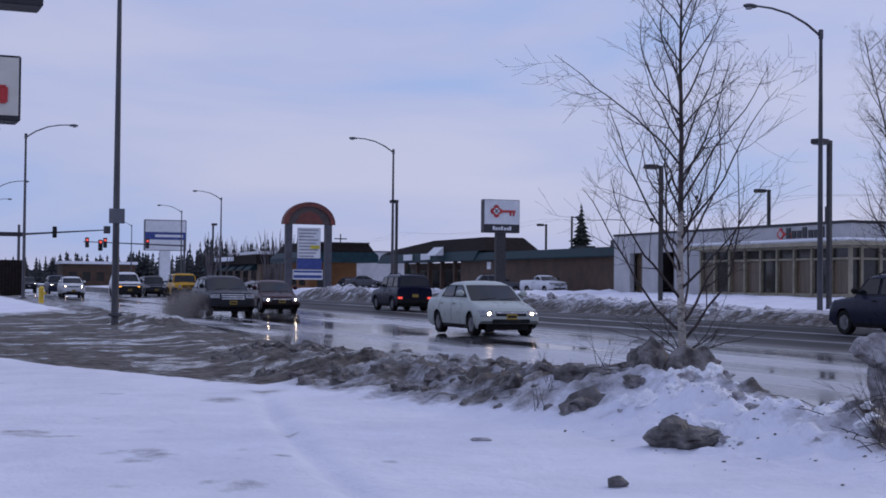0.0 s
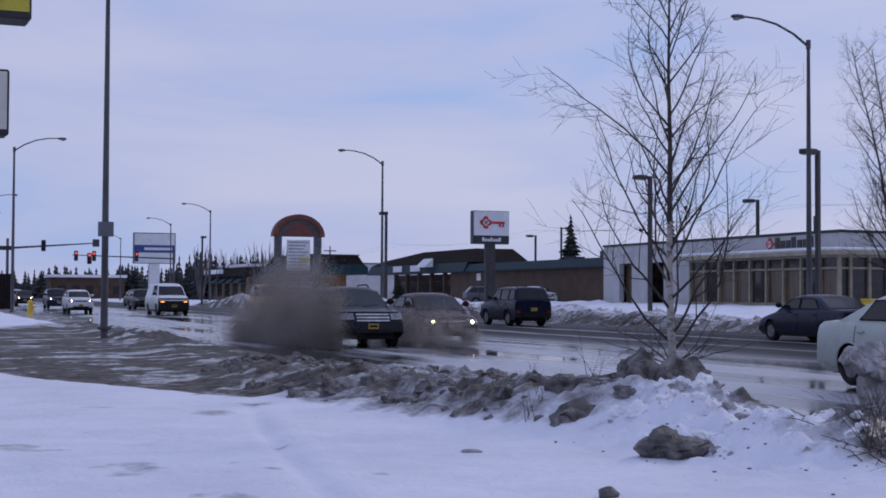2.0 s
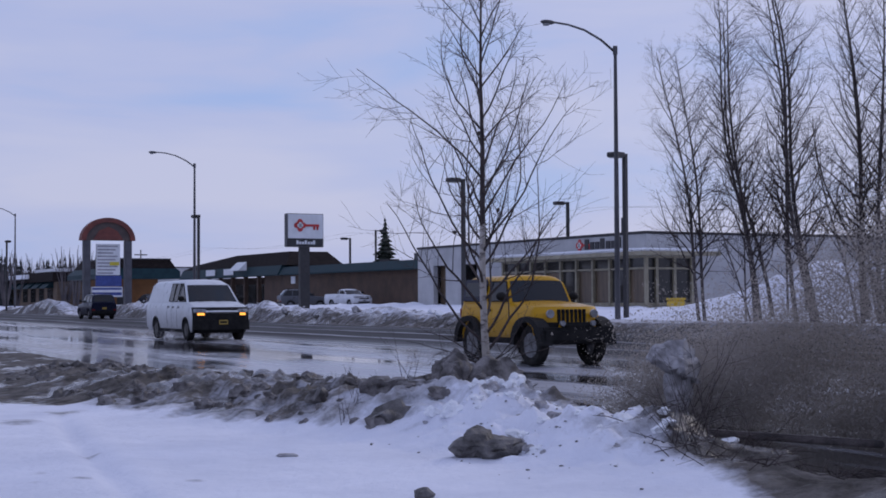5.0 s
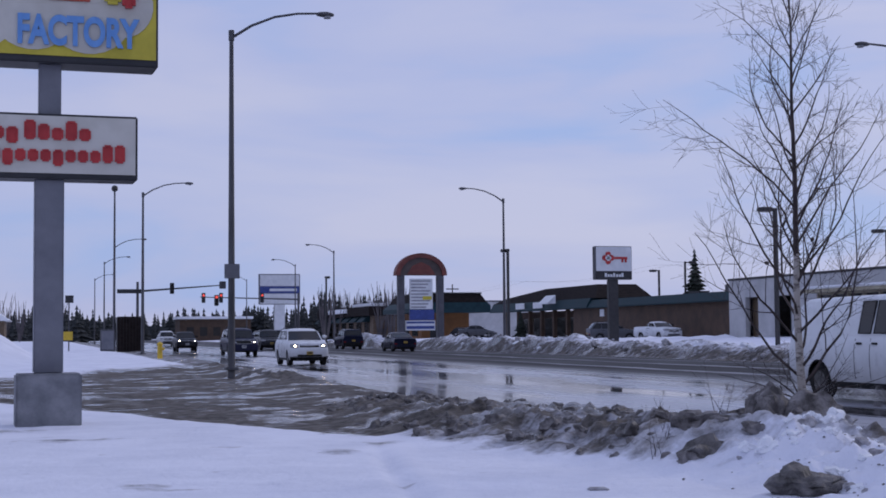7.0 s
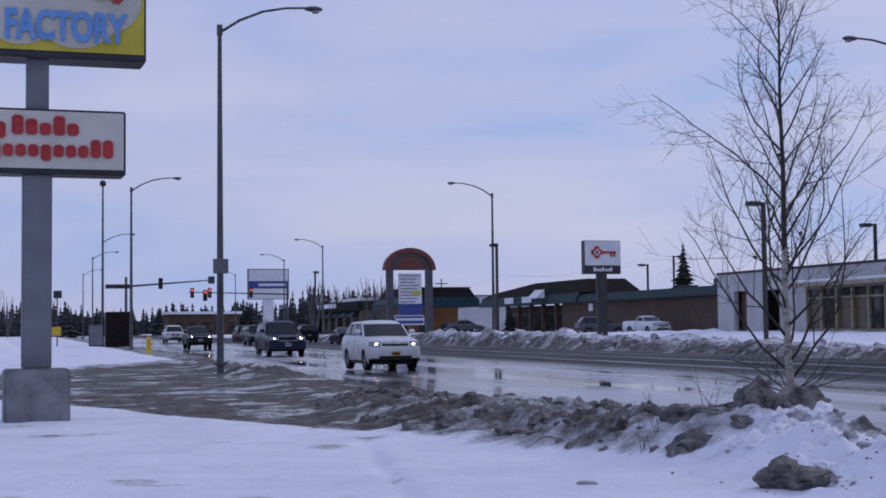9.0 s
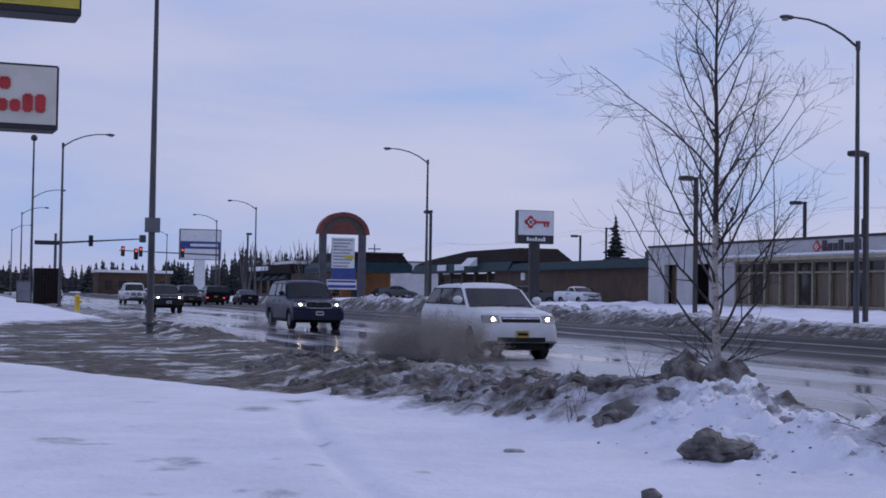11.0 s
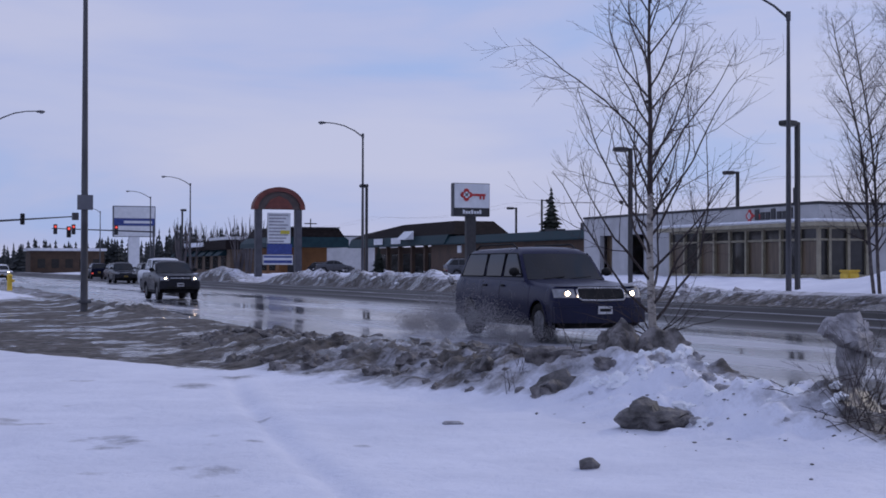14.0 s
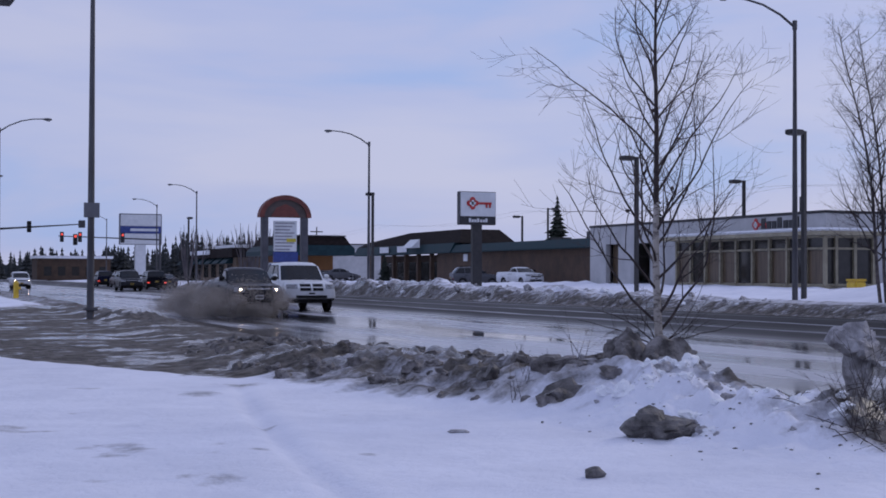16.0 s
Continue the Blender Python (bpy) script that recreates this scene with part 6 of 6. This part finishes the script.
def sedan(name, label, mat, lights=LAMP_OFF, tail_mat=RED_OFF, L=4.45, W=1.74, H=1.46):
    k = H / 1.46
    top = [(0.0, 0.42), (0.03, 0.60 * k), (0.24, 0.74 * k), (1.25, 0.95 * k), (3.55, 1.01 * k), (L - 0.10, 0.99 * k), (L, 0.72 * k), (L - 0.02, 0.42)]
    cab = [(0.98, 0.91 * k), (1.85, 1.39 * k), (2.25, H), (2.95, H - 0.03), (3.95, 0.99 * k)]
    return vehicle(name, label, "car", mat, L, W, H, top, cab, (0.86, L - 0.98), 0.315, 0.20, ((1.2, 2.30), (2.38, 3.30)), lights, tail_mat=tail_mat, trim=mat)


def suv(name, label, mat, lights=LAMP_OFF, tail_mat=RED_OFF, L=4.7, W=1.84, H=1.74, front="grille", rails=True, trim=None, plate=PLATE, clear=0.26, wr=0.36, square=0.0, amber=None, category="car", hood=1.2, lift=0.06):
    k = hood - 1.02
    top = [(0.0, 0.45), (0.03, 0.76 + lift * 0.6), (0.20, 0.94 + lift), (1.22 + k, 1.06 + lift), (L - 0.25, 1.12 + lift), (L - 0.03, 1.08 + lift), (L, 0.80), (L - 0.02, 0.45)]
    cab = [(hood, 1.03 + lift), (1.85 + k - square * 0.3, H - 0.08), (2.2 + k - square * 0.3, H), (L - 0.65 + square * 0.35, H - 0.03), (L - 0.10, 1.08 + lift)]
    wins = ((1.25, 2.25 + k), (2.35 + k, 3.20 + k), (3.30 + k, L - 0.3)) if L > 4.3 else ((1.25, 2.3), (2.4, L - 0.3))
    return vehicle(name, label, category, mat, L, W, H, top, cab, (0.90, L - 0.98), wr, clear, wins, lights, front=front, tail_mat=tail_mat, rails=rails, trim=trim, plate=plate, amber=amber)


def cargo_van(name, label, mat):
    L, W, H = 5.6, 1.98, 2.04
    top = [(0.0, 0.50), (0.02, 0.97), (0.16, 1.13), (0.92, 1.28), (L - 0.1, 1.30), (L - 0.01, 1.28), (L, 0.95), (L - 0.02, 0.5)]
    cab = [(0.84, 1.25), (1.62, H - 0.12), (2.05, H), (L - 0.30, H - 0.03), (L - 0.02, 1.26)]
    return vehicle(name, label, "van", mat, L, W, H, top, cab, (0.92, L - 1.25), 0.36, 0.28, ((0.9, 1.85), (2.02, 2.45), (2.55, 2.98)), LAMP_OFF, front="black",
                   trim=BLACK, amber=AMBER_ON, tilt_in=0.16, rim=RIM_DARK, lamp_h=0.11)


def pickup(name, label, mat, lights, L=5.8, W=2.0, H=1.92, front="chrome", trim=None):
    top = [(0.0, 0.52), (0.02, 0.92), (0.18, 1.10), (1.45, 1.20), (L - 1.9, 1.24), (L - 0.04, 1.22), (L, 0.9), (L - 0.02, 0.55)]
    cab = [(1.35, 1.17), (2.05, H - 0.07), (2.35, H), (L - 2.15, H - 0.03), (L - 1.95, 1.22)]
    return vehicle(name, label, "pickup truck", mat, L, W, H, top, cab, (0.95, L - 1.25), 0.39, 0.36, ((1.5, 2.6), (2.7, L - 2.1)), lights, front=front, trim=trim, bed=(L - 1.85, L - 0.1), plate=PLATE_W)


def jeep(name, label, mat):
    """Short off-roader with black fender flares, hard top in dark blue glass and a spare wheel."""
    L, W, H = 3.9, 1.62, 1.84
    top = [(0.28, 0.66), (0.30, 1.05), (0.40, 1.19), (1.42, 1.28), (3.5, 1.29), (3.56, 1.27), (3.58, 0.9), (3.56, 0.6)]
    cab = [(1.42, 1.26), (1.70, H - 0.06), (1.84, H), (3.42, H - 0.02), (3.54, 1.26)]
    t = vehicle(name, label, "off-road car", mat, L, W, H, top, cab, (0.62, 3.04), 0.42, 0.46, ((1.5, 2.35), (2.5, 3.5)), LAMP_OFF, front="none", plate=PLATE_W, rim=RIM, tilt_in=0.07, bow=0.03)
    y0 = 0.28 - L / 2
    for k in range(7):
        x = -0.30 + k * 0.1
        part("grille_slot", boxed(x - 0.028, x + 0.028, y0 - 0.014, y0 + 0.05, 0.88, 1.14, 0.008), BLACK, t, "black grille slot")
    for sg in (-1, 1):
        part("round_headlight", disc(bmesh.new(), (sg * 0.52, y0 - 0.01, 1.05), (0, 1, 0), 0.085, 0.05, 18), LAMP_OFF, t)
        part("fog_lamp", disc(bmesh.new(), (sg * 0.36, y0 - 0.22, 0.86), (0, 1, 0), 0.055, 0.06, 14), LAMP_OFF, t)
        for s in (0.62, 3.04):
            arc = [(s - L / 2 + 0.60 * math.cos(math.pi * k / 10), 0.42 + 0.58 * math.sin(math.pi * k / 10) ** 0.8) for k in range(11)]
            arc += [(s - L / 2 + 0.46 * math.cos(math.pi * k / 10), 0.42 + 0.47 * math.sin(math.pi * k / 10)) for k in range(10, -1, -1)]
            a, b = sorted((sg * 0.62, sg * 0.90))
            part("fender_flare", prism(arc, "x", a, b), BLACK, t, "black fender flare")
    part("front_bumper", boxed(-0.84, 0.84, y0 - 0.26, y0 + 0.10, 0.46, 0.78, 0.06), BLACK, t, "black steel bumper")
    part("winch", boxed(-0.3, 0.3, y0 - 0.22, y0 - 0.02, 0.77, 0.88, 0.03), BLACK, t)
    for sg in (-1, 1):
        pts = [(sg * (0.765 - 0.07 * (z - 1.26) / (H - 1.26)), s - L / 2, z) for s, z in ((2.46, 1.31), (3.48, 1.31), (3.40, 1.77), (2.46, 1.77))]
        part("hard_top_side", quad_slab(bmesh.new(), pts, (sg, 0, 0.12), 0.004), P_NAVY, t, "dark blue hard-top panel")
        pts = [(sg * (0.776 - 0.07 * (z - 1.26) / (H - 1.26)), s - L / 2, z) for s, z in ((2.62, 1.40), (3.36, 1.40), (3.32, 1.70), (2.62, 1.70))]
        part("side_window", quad_slab(bmesh.new(), pts, (sg, 0, 0.12), 0.008), AUTO_GLASS, t)
        part("tail_light", boxed(sg * 0.70 - 0.07, sg * 0.70 + 0.07, 1.58, 1.66, 0.95, 1.15, 0.02), RED_OFF, t, "red tail light")
    part("spare_wheel", tube(bmesh.new(), [(0, 1.68, 1.0), (0, 1.72, 1.0), (0, 1.90, 1.0), (0, 1.93, 1.0)], [0.3, 0.41, 0.41, 0.32], 22), RUBBER, t)
    part("door_cut", boxed(-0.80, -0.78, 2.42 - L / 2, 2.44 - L / 2, 0.6, 1.75), BLACK, t)
    return t


P_WHITE = paint("white_car_paint", (0.72, 0.74, 0.77), dirt=(0.24, 0.22, 0.21))
P_PALE = paint("pale_green_white_car_paint", (0.48, 0.53, 0.50), dirt=(0.22, 0.21, 0.20), most=0.45)
P_BLACK = paint("black_blue_car_paint", (0.007, 0.008, 0.015), dirt=(0.030, 0.028, 0.030), most=0.5)
P_BLUE = paint("dark_blue_car_paint", (0.007, 0.009, 0.040), dirt=(0.016, 0.016, 0.026), most=0.5)
P_NAVY = paint("navy_car_paint", (0.010, 0.013, 0.036), dirt=(0.030, 0.030, 0.038), most=0.5)
P_MAROON = paint("maroon_car_paint", (0.042, 0.007, 0.010), dirt=(0.035, 0.026, 0.027), most=0.5)
P_YELLOW = paint("yellow_car_paint", (0.56, 0.30, 0.012), dirt=(0.13, 0.09, 0.05))
P_GREY = paint("grey_car_paint", (0.10, 0.105, 0.12))

CARS = {
    "white_sedan": sedan("sedan", "pale greenish-white saloon car with wet sides driving", P_PALE, LAMP_ON, H=1.48),
    "crossover": suv("crossover", "black crossover with chrome grille throwing up brown slush", P_BLACK, front="chrome", L=4.72, W=1.92, H=1.70, square=-0.3),
    "maroon_sedan": sedan("sedan", "maroon saloon car with lit headlights driving", P_MAROON, LAMP_ON),
    "van": cargo_van("cargo_van", "white cargo van with black grille and lit amber signal", P_WHITE),
    "jeep": jeep("off_roader", "yellow short off-roader with black flares and big tyres", P_YELLOW),
    "white_suv": suv("sport_utility", "white estate-style utility car with lit headlights", P_WHITE, LAMP_ON, trim=P_WHITE, lift=0.12),
    "big_suv": suv("large_sport_utility", "long dark blue utility car with road spray on its sides", P_BLUE, LAMP_ON, L=5.4, W=1.98, H=1.88, lift=0.15, front="ring", square=0.6, clear=0.30, wr=0.385, hood=1.55, plate=PLATE_W),
    "dark_truck": pickup("pickup_truck", "dark pickup with bright headlights splashing through slush", P_BLACK, LAMP_ON, L=5.0, W=1.82, H=1.76, front="grille"),
    "white_pickup": pickup("pickup_truck", "white pickup with a dark cross-barred grille", P_WHITE, LAMP_OFF, trim=P_WHITE, front="cross"),
    "away_suv_near": suv("sport_utility", "dark blue boxy utility car seen from behind", P_NAVY, tail_mat=RED_ON, L=4.5, W=1.8, H=1.78, square=0.9),
    "away_suv_far": suv("sport_utility", "navy boxy utility car driving away from the camera", P_NAVY, L=4.45, W=1.8, H=1.76, square=0.9),
    "away_sedan": sedan("sedan", "dark grey saloon car driving away", P_NAVY, H=1.44, L=4.7),
    "queue_suv": suv("sport_utility", "dark utility car waiting at the signal", P_BLACK, tail_mat=RED_ON, square=0.8),
    "queue_sedan": sedan("sedan", "dark saloon car waiting at the signal", P_GREY, tail_mat=RED_ON),
    "queue_pickup": suv("sport_utility", "dark red utility car waiting at the signal", P_MAROON, tail_mat=RED_ON, square=0.7),
    "turning_suv": suv("sport_utility", "dark utility car waiting in the middle lane", P_BLACK, L=4.7, square=0.7),
    "oncoming_far": suv("sport_utility", "silver-white utility car far up the road", P_WHITE, LAMP_ON, square=0.4),
}
LANE = {"white_sedan": 14.9, "crossover": 12.2, "maroon_sedan": 15.2, "van": 15.8, "jeep": 15.82, "white_suv": 12.0, "big_suv": 13.0, "dark_truck": 12.2,
        "white_pickup": 15.2, "away_suv_near": 22.6, "away_suv_far": 26.2, "away_sedan": 26.2, "queue_suv": 22.6, "queue_sedan": 26.2, "queue_pickup": 22.6,
        "turning_suv": 18.8, "oncoming_far": 12.2}
LENGTH = {k: max(v.dimensions.y for v in CARS[k].children if v.name.startswith("body")) for k in CARS}
# seconds and the place along the road of the end that faces the lot
DRIVE = {
    "white_sedan": ((0, 35.6), (1.5, 20.7), (2, 15.8), (6, -24), (16, -124)),
    "crossover": ((0, 58.8), (1, 48.8), (2, 38.4), (3.2, 25.5), (4, 16.6), (6, -5.5), (16, -115)),
    "maroon_sedan": ((0, 62.7), (1, 51.3), (2, 40.0), (3.2, 26.9), (4, 18.3), (6, -3), (16, -111)),
    "van": ((0, 116.3), (1, 105.4), (2, 91.1), (3, 73.6), (4, 58.4), (5, 45.8), (5.5, 40.1), (6, 34.7), (6.5, 27.9), (7, 21.3), (8, 8.8), (16, -93.6)),
    "jeep": ((0, 90.1), (2, 63.3), (4, 38.0), (5.3, 20.6), (5.5, 18.0), (8, -13.7), (16, -115.0)),
    "white_suv": ((0, 121.5), (1, 114.6), (2, 108.5), (3, 101.9), (4, 93.0), (6, 75.2), (7, 66.4), (8, 57.4), (9, 47.9), (10, 38.9), (11, 30.0), (12, 21.3), (12.5, 16.5), (13, 12.2), (14, 3.5), (16, -14)),
    "big_suv": ((0, 145.9), (3, 128.9), (6, 105.1), (7, 96.5), (8, 86.2), (9, 75.1), (10, 64.1), (11, 53.1), (12, 43.8), (13, 34.5), (14, 25.0), (14.5, 20.4), (15, 15.3), (15.5, 10.2), (16, 5.1)),
    "dark_truck": ((0, 175), (3, 158), (6.5, 131.0), (8, 118.6), (9, 108.3), (10, 97.8), (11, 87.9), (12, 78.5), (13, 69.8), (14, 63.7), (15, 58.6), (15.5, 55.3), (16, 50.2)),
    "white_pickup": ((0, 235), (4, 207), (7, 183.4), (8, 171.5), (9, 158.9), (10, 145.2), (11, 130.3), (12, 116), (13, 100), (14, 82.0), (15, 69.5), (16, 54.0)),
    "away_suv_near": ((0, 66.1), (0.8, 76.2), (4, 115), (8, 150), (11, 166), (16, 166)),
    "away_suv_far": ((0, 32), (1, 45.2), (2, 58.9), (4, 87), (5.3, 105.1), (6, 113.3), (7, 123.6), (8, 132), (10, 145), (12, 152), (16, 153)),
    "away_sedan": ((0, 5), (2, 35.0), (2.5, 42.5), (4, 65), (5.5, 86.0), (6, 92.8), (7, 104.9), (8, 113.4), (10, 128), (12, 140), (14, 146), (16, 146)),
    "queue_suv": ((0, 132.2), (16, 132.2)),
    "queue_sedan": ((0, 174), (16, 174)),
    "queue_pickup": ((0, 152), (16, 152)),
    "turning_suv": ((0, 122), (16, 122)),
    "oncoming_far": ((0, 260), (8, 215), (16, 150)),
}
SPUN = {"white_sedan": (0, 2), "crossover": (0, 4), "maroon_sedan": (0, 4), "van": (2, 7.6), "jeep": (4, 6.2), "white_suv": (7, 13.5), "big_suv": (9, 15.8), "dark_truck": (13, 16),
        "away_suv_near": (0, 2), "away_suv_far": (0, 4), "away_sedan": (1, 5)}
AWAY = {"away_suv_near", "away_suv_far", "away_sedan", "queue_suv", "queue_sedan", "queue_pickup"}


def parked(kind, x, y, a):
    kind.matrix_basis = pose(x, y, ground_z(x, y), 0, 0, a)


parked(pickup("parked_pickup", "white pickup parked behind the far snow bank", P_WHITE, LAMP_OFF, L=5.0, W=1.8, H=1.66), 49.3, 111.0, 8)
parked(suv("parked_car", "dark car parked beside the brown wall", P_GREY, L=4.6), 49.5, 121.5, 80)
parked(sedan("parked_car", "snow-dusted grey car parked by the shops", P_GREY), 48.5, 160.0, 70)
parked(suv("parked_car", "dark utility car parked beside the pale warehouse", P_BLACK), 50.5, 170.0, 60)


# ---------------------------------------------------------------- spray
def spray(label, mat, box_, n, size, seed, puffs, lift=0.3, fade=0.6):
    """A burst of slush and drops: puffs of small flakes inside a box, thick near the wheel at its front and higher behind it."""
    g = np.random.default_rng(seed)
    (x0, x1), (y0, y1), (z0, z1) = box_
    v = g.random(puffs)
    top = (0.35 + 0.65 * np.clip(v / lift, 0, 1)) * np.clip((1.05 - v) / (1.05 - fade), 0.12, 1)
    w = g.random(puffs) * top
    r = (0.10 + 0.16 * g.random(puffs)) * (z1 - z0) ** 0.5 * (0.6 + 0.6 * v)
    c = np.stack([x0 + (x1 - x0) * g.random(puffs), y0 + (y1 - y0) * v, z0 + (z1 - z0) * w], 1)
    pick = g.choice(puffs, n, p=(1.25 - w) / (1.25 - w).sum())
    o = c[pick] + g.normal(0, 1, (n, 3)) * r[pick, None]
    o = o[o[:, 2] > 0.0]
    n = len(o)
    tri = o[:, None, :] + g.normal(0, 1, (n, 3, 3)) * (size * (0.4 + 0.9 * g.random(n)))[:, None, None]
    me = bpy.data.meshes.new("water_spray")
    me.from_pydata(tri.reshape(-1, 3).tolist(), [], np.arange(3 * n).reshape(-1, 3).tolist())
    me.materials.append(mat)
    return tagged(new("water_spray", me), label, "spray", kind="stuff")


SPRAYS = (
    # spray, the car that throws it, rows of seconds and height
    (spray("low brown slush spray beside a black crossover", MIST_BROWN, ((-1.9, -0.9), (0.0, 6.0), (0, 1.0)), 110000, 0.009, 3, 160, 0.15), "crossover", ((0, 0.0), (16, 0.0))),
    (spray("tall brown slush plume behind a black crossover", MIST_BROWN, ((-1.9, -0.95), (-0.3, 9.4), (0, 2.5)), 560000, 0.0092, 5, 600, 0.14, 0.5), "crossover", ((0, -2.3), (0.7, -1.4), (1.4, -0.15), (2.4, 0.0), (16, 0.0))),
    (spray("thin brown slush haze on the lane side of a crossover", MIST_BROWN, ((0.9, 3.0), (-1.0, 4.5), (0, 1.0)), 150000, 0.008, 7, 160, 0.2), "crossover", ((0, -1.2), (1.0, -0.8), (1.6, 0.0), (16, 0.0))),
    (spray("grey water spray along a white utility car", MIST_BROWN, ((-2.3, -0.9), (-1.4, 5.6), (0, 0.95)), 360000, 0.0062, 9, 300, 0.10), "white_suv", ((0, -1.5), (8.7, -1.4), (10.2, -0.4), (10.8, 0.0), (16, 0.0))),
    (spray("brown splash beside the wheels of a white car", MIST_BROWN, ((-1.9, -1.0), (0.8, 5.4), (0, 0.8)), 50000, 0.008, 12, 60, 0.2), "white_suv", ((0, -1.4), (9.5, -1.3), (10.6, 0.0), (16, 0.0))),
    (spray("grey road mist around the wheels of a dark car", MIST_GREY, ((-1.9, -0.9), (0.2, 7.2), (0, 0.75)), 85000, 0.0075, 15, 160), "big_suv", ((0, -1.0), (11.0, -0.5), (13.2, 0.0), (16, 0.0))),
    (spray("brown slush plume thrown up by a dark pickup", MIST_BROWN, ((-2.6, 0.7), (-2.0, 7.0), (0, 1.15)), 260000, 0.0115, 18, 220, 0.10, 0.75), "dark_truck", ((0, -1.8), (14.8, -1.8), (15.4, -0.9), (15.9, 0.0), (16, 0.0))),
    (spray("thin mist behind the wheels of a white van", MIST_GREY, ((-1.5, 1.2), (1.0, 7.5), (0, 0.4)), 22000, 0.009, 21, 50), "van", ((0, 0.0), (16, 0.0))),
    (spray("thin mist around the wheels of a maroon car", MIST_GREY, ((-1.5, 1.2), (0.3, 6.4), (0, 0.55)), 36000, 0.009, 24, 50), "maroon_sedan", ((0, -0.4), (1.5, 0.0), (16, 0.0))),
    (spray("thin mist behind the wheels of a yellow off-roader", MIST_GREY, ((-1.2, 1.2), (1.0, 5.5), (0, 0.35)), 16000, 0.008, 27, 40), "jeep", ((0, 0.0), (16, 0.0))),
)


# ---------------------------------------------------------------- movement
def at_time(rows, t):
    for (a, u), (b, v) in zip(rows, rows[1:]):
        if t <= b:
            return u + (v - u) * (t - a) / (b - a)
    return rows[-1][1]


def motions():
    for key, rows in DRIVE.items():
        car, x, L = CARS[key], LANE[key], LENGTH[key]
        turn = 180 if key in AWAY else 0
        walk(car, [(t, pose(x, y + L / 2, road_z(x), 0, 0, turn)) for t, y in rows])
        if key not in SPUN:
            continue
        a, b = SPUN[key]
        steps = [0.0] + [a + k / 30 for k in range(1, int((b - a) * 30) + 1)] + ([16.0] if b < 16 else [])
        for w in [c for c in car.children if c.name.startswith("wheel")]:
            p, r = w.matrix_basis.translation.copy(), w.matrix_basis.translation.z
            path = []
            for t in steps:
                d = abs(at_time(rows, min(max(t, a), b)) - at_time(rows, a))
                path.append((t, Matrix.Translation(p) @ Matrix.Rotation(d / r, 4, "X")))
            walk(w, path)
    for ob, key, heights in SPRAYS:
        rows, x = DRIVE[key], LANE[key]
        times = sorted({t for t, _ in rows} | {t for t, _ in heights})
        walk(ob, [(t, pose(x, at_time(rows, t), road_z(x) + at_time(heights, t))) for t in times])


motions()
